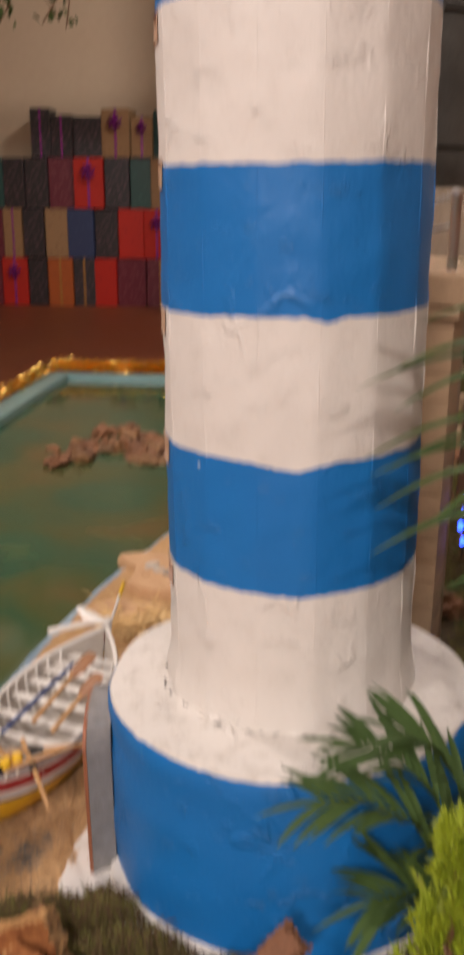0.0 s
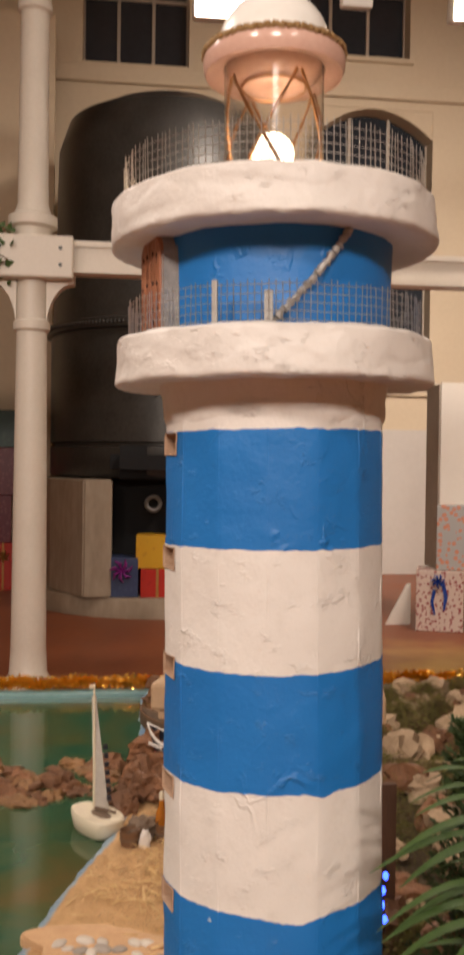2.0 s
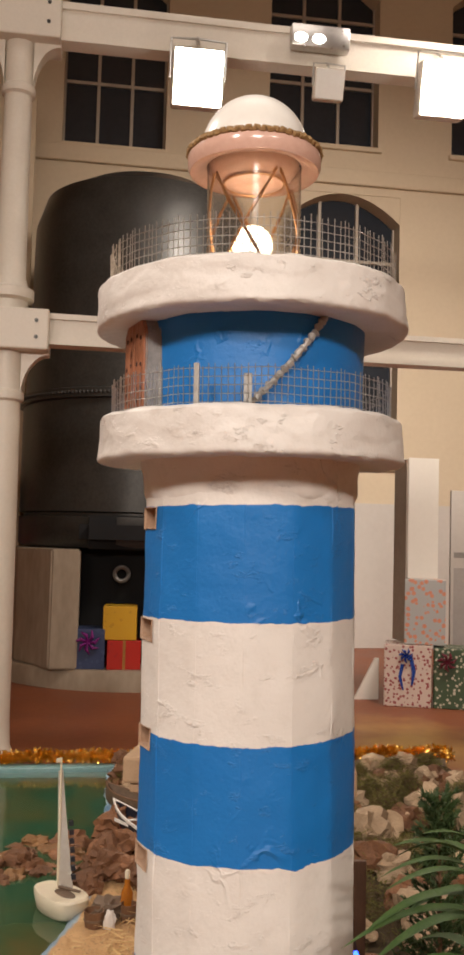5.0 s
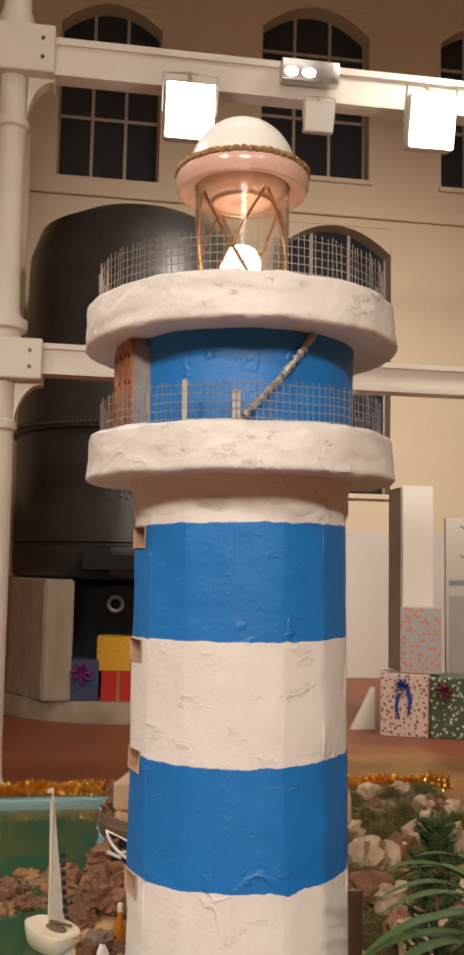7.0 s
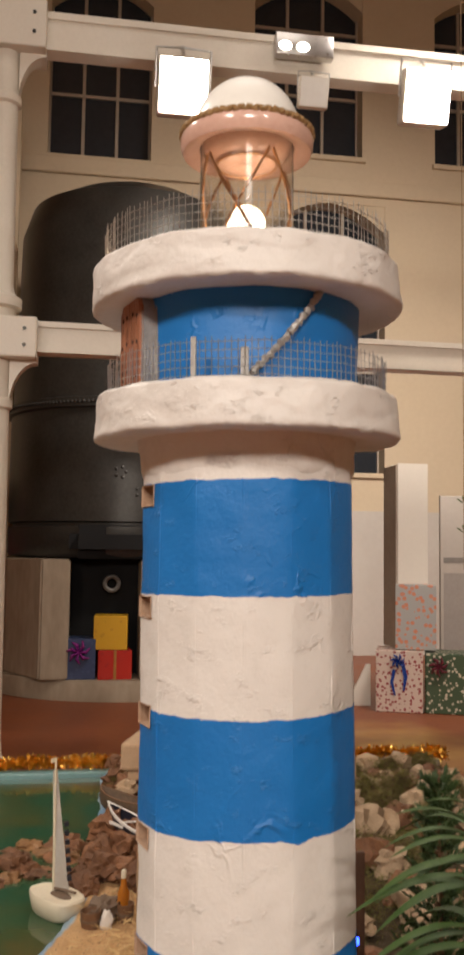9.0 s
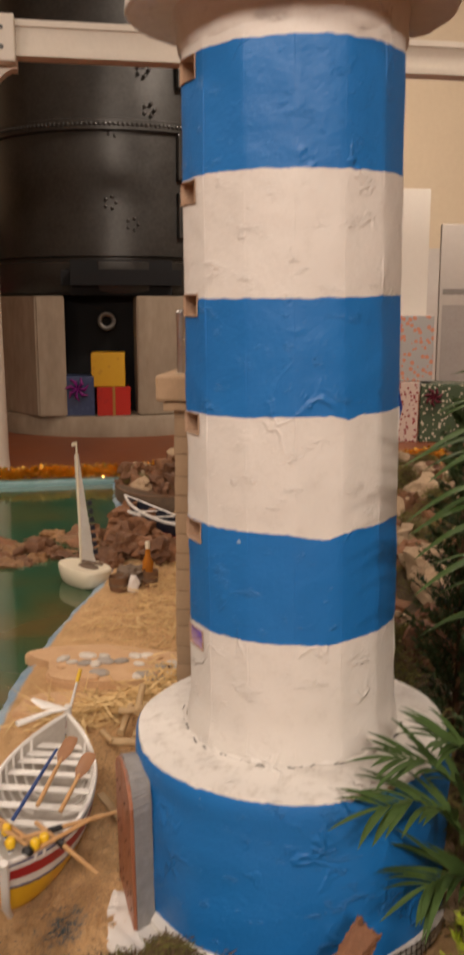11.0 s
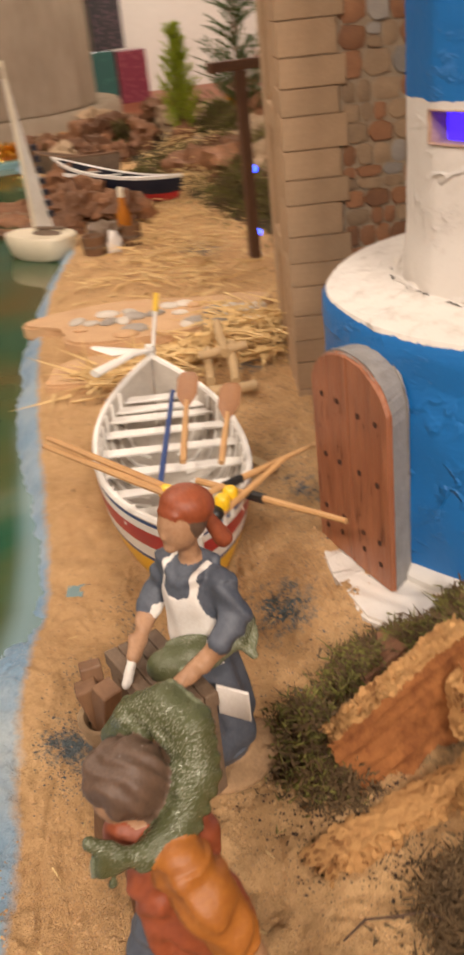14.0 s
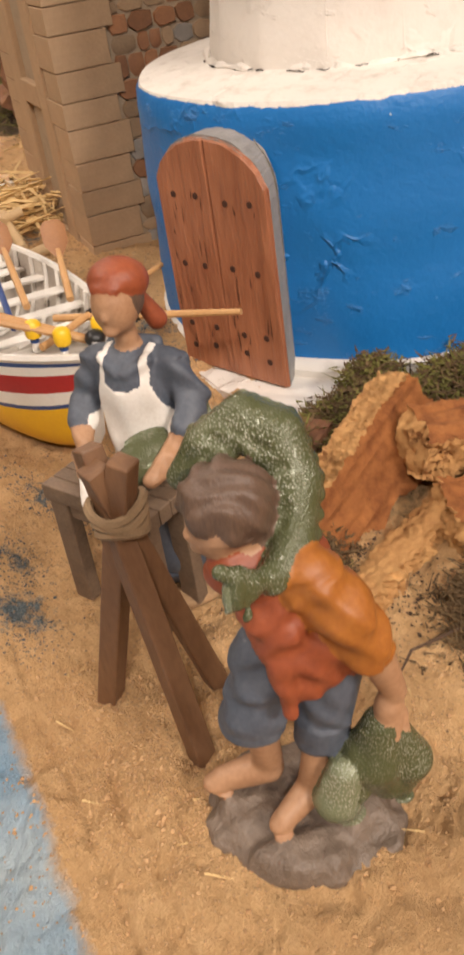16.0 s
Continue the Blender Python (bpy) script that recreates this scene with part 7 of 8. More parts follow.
for v in bm.verts:
    v.co.y += 0.004 * math.sin(v.co.x * 130)
solid("white_cloth", bm, CLOTH_WHITE, "small white cloth hanging from the work table", "cloth", pose(-0.428, 1.010, 0.750, 8, 6, -54) @ Matrix.Scale(0.8, 4))


def boy():
    RU, OR, BL, SK, HA, FI, FP, PE = range(8)
    o = Vector((-0.533, 0.829, 0.622))

    def w(x, y, z):
        return (x - o.x, y - o.y, z - o.z)

    Z3 = (0, 0, 0)
    p = [
        # uneven rocky foot
        (w(-0.533, 0.829, 0.620), (0.066, 0.054, 0.013), (0, 0, -60), PE, 0.002),
        (w(-0.552, 0.806, 0.628), (0.030, 0.022, 0.009), (0, 0, -40), PE, 0.008),
        (w(-0.512, 0.800, 0.629), (0.026, 0.020, 0.011), (0, 0, 10), PE, 0.008),
        (w(-0.548, 0.852, 0.629), (0.030, 0.022, 0.010), (0, 0, -60), PE, 0.008),
        # legs and bare feet
        (w(-0.536, 0.838, 0.752), w(-0.5486, 0.842, 0.716), 0.0215, 0.0195, BL, 0.006),
        (w(-0.5490, 0.8425, 0.708), (0.0205, 0.0195, 0.0085), Z3, BL, 0.003),
        (w(-0.546, 0.8435, 0.704), w(-0.5395, 0.8480, 0.664), 0.0110, 0.0098, SK, 0.002),
        (w(-0.5390, 0.8505, 0.652), w(-0.5625, 0.8690, 0.645), 0.0112, 0.0085, SK, 0.004),
        (w(-0.5670, 0.8715, 0.643), (0.0090, 0.0085, 0.0058), (0, 0, -50), SK, 0.003),
        (w(-0.508, 0.815, 0.738), w(-0.5180, 0.8172, 0.697), 0.0190, 0.0170, BL, 0.004),
        (w(-0.5190, 0.8175, 0.690), (0.0175, 0.0165, 0.0075), Z3, BL, 0.003),
        (w(-0.5205, 0.8178, 0.688), w(-0.5300, 0.8178, 0.660), 0.0095, 0.0088, SK, 0.002),
        (w(-0.5345, 0.8180, 0.650), w(-0.5560, 0.8185, 0.644), 0.0098, 0.0075, SK, 0.004),
        (w(-0.5600, 0.8188, 0.6425), (0.0078, 0.0072, 0.0050), Z3, SK, 0.003),
        (w(-0.5210, 0.827, 0.752), (0.0270, 0.0230, 0.0210), (0, 0, -60), BL, 0.008),
        # tunic, hanging to a point in front
        (w(-0.536, 0.831, 0.822), w(-0.520, 0.821, 0.768), 0.0230, 0.0255, RU, 0.010),
        (w(-0.554, 0.834, 0.832), w(-0.516, 0.822, 0.822), 0.0135, 0.0165, RU, 0.008),
        (w(-0.545, 0.816, 0.802), w(-0.5500, 0.8045, 0.744), 0.0170, 0.0035, RU, 0.010),
        (w(-0.528, 0.812, 0.775), (0.0270, 0.0160, 0.0270), (0, 0, -60), RU, 0.008),
        (w(-0.505, 0.806, 0.763), (0.0190, 0.0150, 0.0190), (0, 0, -60), RU, 0.008),
        (w(-0.540, 0.808, 0.758), (0.0120, 0.0070, 0.0160), (0, 0, -60), RU, 0.006),
        # orange sleeve, gathered above the elbow; bare arm and hand
        (w(-0.530, 0.803, 0.828), w(-0.5209, 0.7915, 0.808), 0.0165, 0.0190, OR, 0.003),
        (w(-0.5209, 0.7915, 0.808), w(-0.5095, 0.7865, 0.781), 0.0190, 0.0165, OR, 0.004),
        (w(-0.5070, 0.7850, 0.775), (0.0165, 0.0150, 0.0080), (20, -20, 0), OR, 0.003),
        (w(-0.5047, 0.7830, 0.770), w(-0.4935, 0.7800, 0.734), 0.0108, 0.0080, SK, 0.002),
        (w(-0.4960, 0.7815, 0.722), (0.0098, 0.0085, 0.0118), (0, 15, 0), SK, 0.003),
        (w(-0.5005, 0.7790, 0.716), w(-0.5060, 0.7805, 0.704), 0.0036, 0.0030, SK, 0.002),
        (w(-0.4960, 0.7760, 0.715), w(-0.5000, 0.7755, 0.702), 0.0036, 0.0030, SK, 0.002),
        (w(-0.4905, 0.7760, 0.716), w(-0.4920, 0.7740, 0.703), 0.0034, 0.0030, SK, 0.002),
        # head bowed under a mop of hair
        (w(-0.543, 0.832, 0.838), w(-0.547, 0.837, 0.856), 0.0105, 0.0105, SK, 0.003),
        (w(-0.553, 0.841, 0.858), (0.0165, 0.0175, 0.0205), (0, 12, -40), SK, 0.003),
        (w(-0.5660, 0.8500, 0.853), (0.0030, 0.0030, 0.0042), Z3, SK, 0.003),
        (w(-0.5585, 0.8500, 0.843), (0.0070, 0.0065, 0.0050), Z3, SK, 0.004),
        (w(-0.5455, 0.8385, 0.868), (0.0235, 0.0230, 0.0205), (0, 10, 0), HA, 0.002),
        (w(-0.5370, 0.8320, 0.857), (0.0140, 0.0130, 0.0165), (0, 20, 10), HA, 0.004),
        (w(-0.5580, 0.8440, 0.875), (0.0140, 0.0150, 0.0105), (0, -24, -40), HA, 0.004),
        (w(-0.5500, 0.8260, 0.862), (0.0115, 0.0090, 0.0130), (10, 20, 0), HA, 0.004),
        (w(-0.5400, 0.8500, 0.862), (0.0130, 0.0110, 0.0150), Z3, HA, 0.004),
        (w(-0.5660, 0.8360, 0.866), (0.0070, 0.0080, 0.0085), (0, -20, 0), HA, 0.003),
    ]
    # great fish bent over the shoulder: a deep flat body, its back fin and its spread tail
    spine = [(-0.546, 0.877, 0.866), (-0.533, 0.868, 0.882), (-0.513, 0.858, 0.892), (-0.503, 0.842, 0.884), (-0.507, 0.8275, 0.862), (-0.5250, 0.8150, 0.843), (-0.5480, 0.8085, 0.8355), (-0.5630, 0.8085, 0.841)]
    thick = [0.0075, 0.0112, 0.0128, 0.0132, 0.0128, 0.0110, 0.0078, 0.0050]
    hub = Vector((-0.535, 0.840, 0.862))
    for n, (a, b, ra, rb) in enumerate(zip(spine, spine[1:], thick, thick[1:])):
        p.append((w(*a), w(*b), ra, rb, FI, 0.003))
        if 0 < n < 5:
            a2, b2 = Vector(a).lerp(hub, 0.22), Vector(b).lerp(hub, 0.22)
            p.append((w(*a2), w(*b2), ra * 0.72, rb * 0.72, FI, 0.004))
    for n in range(1, 5):
        for q in range(4):
            a, b = Vector(spine[n]), Vector(spine[n + 1])
            c = a.lerp(b, q / 4)
            c += (c - hub).normalized() * (thick[n] * 0.95)
            p.append((w(*c), (0.0034, 0.0034, 0.0036), Z3, FP if n == 2 else FI, 0.003))
    p += [
        (w(-0.5630, 0.8085, 0.842), w(-0.5775, 0.8130, 0.854), 0.0050, 0.0042, FI, 0.004),
        (w(-0.5630, 0.8085, 0.840), w(-0.5700, 0.8065, 0.827), 0.0050, 0.0042, FI, 0.004),
        (w(-0.5700, 0.8095, 0.840), (0.0085, 0.0048, 0.0125), (0, 18, 30), FI, 0.004),
        (w(-0.5755, 0.8105, 0.841), (0.0045, 0.0040, 0.0100), (0, 22, 30), FP, 0.002),
    ]
    # fishes hanging from the hand down to the foot
    for a, b, ra, rb, m in (
        ((-0.5000, 0.7850, 0.706), (-0.5043, 0.7890, 0.680), 0.0120, 0.0190, FI), ((-0.5043, 0.7890, 0.680), (-0.4960, 0.7860, 0.656), 0.0190, 0.0140, FI),
        ((-0.4930, 0.7790, 0.700), (-0.4860, 0.7770, 0.672), 0.0090, 0.0150, FI), ((-0.4860, 0.7770, 0.672), (-0.4905, 0.7800, 0.645), 0.0150, 0.0070, FI),
        ((-0.5120, 0.7930, 0.688), (-0.5180, 0.7960, 0.662), 0.0100, 0.0140, FI), ((-0.5240, 0.7950, 0.678), (-0.5285, 0.7985, 0.655), 0.0115, 0.0150, FP),
        ((-0.5285, 0.7985, 0.655), (-0.5200, 0.7940, 0.638), 0.0150, 0.0075, FP), ((-0.5340, 0.8000, 0.674), (-0.5390, 0.8020, 0.660), 0.0040, 0.0030, FP),
    ):
        p.append((w(*a), w(*b), ra, rb, m, 0.002))

    def relief(P):
        x, y, z = P[..., 0], P[..., 1], P[..., 2]
        cloth = 0.0013 * np.sin(170 * x + 60 * z + 2 * np.sin(90 * y)) + 0.0011 * np.sin(260 * z - 150 * x + 3 * np.sin(70 * y + 40 * z))
        crease = 0.0009 * np.sin(300 * z + 120 * x - 90 * y + 2 * np.sin(110 * x))
        far = np.sqrt((x + 0.0125) ** 2 + (y - 0.0095) ** 2 + (z - 0.246) ** 2)
        lock = 0.0017 * np.sin(360 * x + 180 * z + 2.5 * np.sin(150 * y)) * np.sin(150 * y + 140 * z + 60 * x)
        rock = 0.0032 * np.sin(90 * x + 4 + 2 * np.sin(60 * y)) * np.sin(80 * y) + 0.0016 * np.sin(210 * x + 90 * y) * np.sin(190 * y - 60 * x)
        return (cloth + crease) * (z > 0.085) * (z < 0.212) * (far > 0.034) * ~((x > 0.022) & (z < 0.152)) + lock * (far < 0.034) * (z > 0.232) + rock * (z < 0.019)

    bm = sculpt(p, 0.0015, None, relief)
    return solid("boy_statuette", bm, [CLOTH_RUST, CLOTH_ORANGE, CLOTH_BLUE, SKIN, HAIR, FISH, FISH_PALE, PEDESTAL], "painted clay statuette carrying fish, in rust tunic and blue breeches", "statuette", Matrix.Translation(o + Vector((0.002, -0.001, 0))) @ Matrix.Scale(0.935, 4, Vector((0.8, -0.6, 0))))


boy()

# tripod of three square posts lashed with rope
tp = thing("wooden_tripod", "three brown square posts lashed with jute rope", "tripod", Matrix.Translation((0.004, -0.005, 0.003)))
apex = Vector((-0.5405, 0.9655, 0.800))
for foot, tip in (((-0.5605, 1.006, 0.622), (-0.538, 0.951, 0.840)), ((-0.5475, 0.917, 0.610), (-0.5435, 0.980, 0.842)), ((-0.4945, 0.960, 0.612), (-0.551, 0.966, 0.836))):
    f, top = Vector(foot), Vector(tip)
    m = Matrix.Translation(f) @ (top - f).to_track_quat("Z", "Y").to_matrix().to_4x4()
    part("post", box((-0.0078, -0.0078, -0.012), (0.0078, 0.0078, (top - f).length), m, 0.0014), BROWN_WOOD, tp, smooth=False)
bm = bmesh.new()
for q in range(4):
    pts = [(apex.x + (0.0150 + 0.001 * q) * math.cos(a), apex.y + 0.0160 * math.sin(a), apex.z - 0.012 + 0.0052 * q + 0.003 * math.sin(2 * a + q)) for a in [2 * math.pi * c / 24 for c in range(25)]]
    add_tube(bm, pts, 0.0032, 6)
part("lashing", bm, ROPE, tp, "coiled jute rope")


# ---- cork bark, moss and stones before the lighthouse ----
def slab(a, b, side, width, thick, seed, material, label, name="cork_bark", category="cork bark", curl=0.06, crumble=1.0, fibres=1.0):
    """A broken slab of bark from a to b, its broad side along the given vector: fibrous broad faces, crumbly broken edges."""
    a, b, side = Vector(a), Vector(b), Vector(side)
    d = b - a
    u = d.normalized()
    side = (side - u * side.dot(u)).normalized()
    nrm = u.cross(side).normalized()
    bm = bmesh.new()
    nl, nw, nt = 104, 30, 16
    loop = [(-0.5 + q / nw, 0.5) for q in range(nw)] + [(0.5, 0.5 - q / nt) for q in range(nt)] + [(0.5 - q / nw, -0.5) for q in range(nw)] + [(-0.5, -0.5 + q / nt) for q in range(nt)]
    k = len(loop)
    rows_ = []

    def place(s, t, h):
        """t across the width, h across the thickness, both from -0.5 to 0.5."""
        end = abs(2 * s - 1) ** 6
        rag = 0.05 * noise.noise(Vector((t * 4, h * 3, seed + (7 if s > 0.5 else 0)))) * (1 if s > 0.5 else -1) * end
        ww = width * (1 + 0.16 * noise.noise(Vector((s * 4, seed * 2.0, 1.0 if t > 0 else 5.0))))
        p = a + d * (s + rag) + side * (t * ww) + nrm * (h * thick + curl * width * (t * t * 2 - 0.2))
        edge = max(smooth_step(0.40, 0.5, abs(t)), smooth_step(0.93, 1.0, abs(2 * s - 1)))
        q = p * 60
        fibre = Vector((p.dot(u) * 12, p.dot(side) * 110, seed))
        p = p + nrm * (1 if h > 0 else -1) * (0.0034 * fibres * noise.noise(fibre) + 0.0012 * fibres * noise.noise(fibre * 2.3) + 0.0035 * noise.noise(q * 0.4 + Vector((seed, 0, 0))) + 0.0012 * noise.noise(q * 2.5)) * crumble
        p += (side * (1 if t > 0 else -1) * smooth_step(0.42, 0.5, abs(t)) + u * (1 if s > 0.5 else -1) * end) * crumble * (0.0045 * noise.noise(q * 0.8) + 0.0030 * noise.noise(q * 2.4) + 0.0026 * noise.noise(q * 5.2) - 0.004 * smooth_step(0.30, 0.55, noise.noise(q * 3.1 + Vector((9, 0, 0)))))
        return p, edge

    for i in range(nl + 1):
        rows_.append([bm.verts.new(place(i / nl, t, h)[0]) for t, h in loop])
    broad = set(range(0, nw)) | set(range(nw + nt, 2 * nw + nt))
    for i in range(nl):
        for c in range(k):
            f = bm.faces.new((rows_[i][c], rows_[i][(c + 1) % k], rows_[i + 1][(c + 1) % k], rows_[i + 1][c]))
            f.material_index = 0 if c in broad else 1
    for s_, ring in ((0.0, rows_[0]), (1.0, rows_[-1])):
        # end face: strips across the thickness
        grid_ = []
        for q in range(nw + 1):
            col_ = []
            for w_ in range(nt + 1):
                t, h = -0.5 + q / nw, 0.5 - w_ / nt
                if w_ == 0:
                    v = ring[q]
                elif w_ == nt:
                    v = ring[nw + nt + (nw - q)] if q else ring[nw + nt + nw]
                elif q == nw:
                    v = ring[nw + w_]
                elif q == 0:
                    v = ring[2 * nw + nt + (nt - w_)]
                else:
                    v = bm.verts.new(place(s_, t, h)[0])
                col_.append(v)
            grid_.append(col_)
        for q in range(nw):
            for w_ in range(nt):
                f = bm.faces.new((grid_[q][w_], grid_[q + 1][w_], grid_[q + 1][w_ + 1], grid_[q][w_ + 1]))
                f.material_index = 1
    mats_ = material if isinstance(material, list) else [material, material]
    return solid(name, bm, mats_, label, category, None, "cork pieces")


RC = [CORK_RED, CORK]
slab((-0.340, 0.990, 0.645), (-0.190, 1.006, 0.706), (-0.32, 0.36, 0.87), 0.070, 0.042, 1.0, RC, "thick leaning slab of cork, rusty face and pale edge")
slab((-0.245, 0.962, 0.700), (-0.098, 0.898, 0.672), (0.40, 0.85, 0.22), 0.046, 0.050, 4.0, RC, "thick cork plank with a pitted pale side")
slab((-0.272, 0.905, 0.660), (-0.142, 0.842, 0.650), (0.45, 0.85, 0.15), 0.066, 0.036, 6.0, RC, "broad cork plank lying low on the moss")
slab((-0.402, 0.920, 0.622), (-0.238, 0.927, 0.657), (0.1, -0.8, 0.3), 0.036, 0.020, 3.0, [CORK, CORK], "narrow crumbly strip of cork bark on the sand", crumble=1.6, fibres=0.1)
slab((-0.055, 0.845, 0.640), (0.112, 0.945, 0.800), (0.8, -0.5, 0.1), 0.034, 0.024, 7.0, [BARK, BARK], "leaning stick of dark bark", "bark_stick", "bark", 0.05, 1.3)
slab((0.00, 0.98, 0.672), (0.05, 0.99, 0.690), (0.1, 0.9, 0.3), 0.04, 0.008, 8.0, [BARK, BARK], "small brown bark chip on the moss", "bark_chip", "bark", 0.1, 0.5)
slab((-0.285, 1.075, 0.664), (-0.235, 1.085, 0.676), (0.2, 0.9, 0.1), 0.035, 0.006, 9.0, [BARK, BARK], "dry brown leaf-like bark chip", "bark_chip", "bark", 0.1, 0.5)
SOIL_ROOT = mat("dry_root", (0.09, 0.05, 0.028), (0.05, 0.028, 0.016), 0.9, scale=80)
wire_pts = [(-0.415 + 0.021 * q, 0.842 - 0.004 * q + 0.010 * math.sin(q * 0.9), 0.640 + 0.004 * math.sin(q * 1.3) + 0.0014 * q) for q in range(14)]
solid("dry_root", tube([(px, py + 0.004 * math.sin(q * 2.7), pz) for q, (px, py, pz) in enumerate(wire_pts)], [0.0008 + 0.0004 * (q % 3) for q in range(14)], 6), SOIL_ROOT, "thin dark dry root lying on the sand", "root")


def moss_patch(spots, count, height, seed, material, label):
    r = random.Random(seed)
    blades = []
    for _ in range(count):
        cx, cy, rx, ry, lift = r.choice(spots)
        a, q = r.uniform(0, 6.283), min(1.6, abs(r.gauss(0, 0.62)))
        q *= 0.75 + 0.5 * noise.noise(Vector((cx * 9 + 1.3 * math.cos(a), cy * 9 + 1.3 * math.sin(a), seed)))
        x, y = cx + rx * q * math.cos(a), cy + ry * q * math.sin(a)
        z_ = ground_z(x, y) + lift * max(0.0, 1 - q * q) * r.random() - 0.002
        h = height * r.uniform(0.4, 1.1)
        base = Vector((x, y, z_))
        for _k in range(2):
            e = base + Vector((r.gauss(0, 0.7), r.gauss(0, 0.7), r.uniform(-0.2, 0.8))) * h
            blades.append((tuple(base), tuple(e), 0.0012 * r.uniform(0.7, 1.6)))
            base = e
    return strips("moss", blades, material, label, "moss")


front = [(-0.20, 1.075, 0.10, 0.03, 0.035), (-0.10, 1.035, 0.12, 0.035, 0.05), (0.04, 1.00, 0.12, 0.03, 0.045), (-0.355, 1.03, 0.045, 0.055, 0.05), (-0.35, 0.995, 0.03, 0.03, 0.03), (-0.15, 1.09, 0.07, 0.03, 0.05), (0.17, 1.00, 0.10, 0.04, 0.03), (-0.275, 1.085, 0.05, 0.030, 0.035), (-0.215, 1.095, 0.06, 0.025, 0.030)]
moss_patch(front, 11500, 0.010, 1, MOSS, "green moss tufts at the lighthouse foot")
moss_patch(front + [(-0.12, 0.85, 0.14, 0.08, 0.03), (-0.05, 0.78, 0.16, 0.08, 0.02), (0.10, 0.87, 0.14, 0.09, 0.03), (-0.25, 0.85, 0.05, 0.04, 0.02), (-0.315, 0.845, 0.045, 0.035, 0.02), (-0.325, 0.81, 0.04, 0.03, 0.015), (-0.345, 0.985, 0.03, 0.04, 0.02)], 24000, 0.011, 2, MOSS_BROWN, "dry brown moss and roots on the soil")
right_moss = [(0.40 + 0.1 * q, 1.1 + 0.22 * ((q * 5) % 4), 0.14, 0.14, 0.10) for q in range(7)] + [(0.33, 1.16, 0.05, 0.10, 0.16), (0.36, 1.34, 0.06, 0.16, 0.24), (0.38, 1.52, 0.06, 0.12, 0.26), (0.26, 0.92, 0.08, 0.06, 0.06)]
moss_patch(right_moss, 9000, 0.020, 3, MOSS_BROWN, "dry brown moss bank beside the lighthouse")
moss_patch(right_moss, 7000, 0.020, 4, MOSS, "green moss bank beside the lighthouse")
far_moss = [(0.45, 3.0, 0.15, 0.3, 0.06), (0.45, 3.9, 0.2, 0.3, 0.06), (1.05, 3.3, 0.3, 0.4, 0.06), (0.6, 2.1, 0.2, 0.25, 0.06), (0.25, 3.78, 0.10, 0.08, 0.05), (0.05, 4.55, 0.12, 0.08, 0.08), (0.55, 3.4, 0.25, 0.3, 0.08), (0.8, 4.1, 0.4, 0.25, 0.08), (0.5, 2.6, 0.2, 0.3, 0.06), (0.35, 4.6, 0.2, 0.1, 0.08), (0.7, 2.9, 0.3, 0.4, 0.06), (1.2, 4.1, 0.35, 0.25, 0.08), (1.1, 2.6, 0.35, 0.4, 0.06), (0.15, 4.35, 0.12, 0.15, 0.06), (0.75, 3.7, 0.3, 0.35, 0.08)]
far_moss += [(0.42, 2.35, 0.10, 0.25, 0.10), (0.55, 2.75, 0.14, 0.25, 0.10), (0.40, 3.2, 0.10, 0.25, 0.08), (0.85, 3.3, 0.25, 0.30, 0.10)]
far_moss += [(0.70 + 0.2 * (q % 5), 3.55 + 0.28 * (q // 5) + 0.07 * (q % 3), 0.13, 0.10, 0.13) for q in range(15)]
moss_patch(far_moss, 40000, 0.032, 5, MOSS, "green moss among far rocks")
moss_patch(far_moss, 30000, 0.032, 6, MOSS_BROWN, "dry brown moss among far rocks")


def rock(x, y, s, seed, material=None, lift=0.0, flat=0.7, label="rough brown rock in the model landscape", group="rocks", z=None):
    r = random.Random(seed)
    zz = (ground_z(x, y) if z is None else z) + s * flat * 0.35 + lift
    return solid("rock", blob((0, 0, 0), (s, s * r.uniform(0.7, 1.0), s * flat), seed * 1.3, 0.58, 1.9, 3, Euler((r.uniform(-0.3, 0.3), r.uniform(-0.3, 0.3), r.uniform(0, 6.28))).to_matrix().to_4x4(), True), material or ROCK, label, "rock", Matrix.Translation((x, y, zz)), group)


for i in range(84):
    u = rng.random()
    rock(-0.92 + 0.74 * u + rng.gauss(0, 0.02), 3.52 + 0.13 * rng.gauss(0, 1) + 0.16 * u, rng.uniform(0.026, 0.068), 320 + i, ROCK if i % 3 else ROCK_WET, 0.0, rng.uniform(0.34, 0.68), "wet reddish brown rock in the pool", "pool rocks", WATER_Z - 0.016)
for i in range(34):
    rock(rng.uniform(-0.17, 0.10), rng.uniform(3.22, 3.62) + 0.2 * (i % 2), rng.uniform(0.028, 0.070), 60 + i, None, 0.014 * (i % 4), 0.75, "brown rock heaped at the shore", "shore rocks")
for i in range(56):
    rock(rng.uniform(-0.02, 0.80), rng.uniform(4.15, 4.9), rng.uniform(0.030, 0.070), 500 + i, ROCK if i % 7 else ROCK_PALE, 0.02 * (i % 4), 0.8, "brown rock at the far end of the model", "far rocks")
for i in range(60):
    rock(rng.uniform(0.42, 1.3), rng.uniform(2.0, 4.1), rng.uniform(0.04, 0.10), 600 + i, ROCK if i % 4 else ROCK_PALE, 0.01, 0.7, "rough brown rock on the mossy bank", "bank rocks")
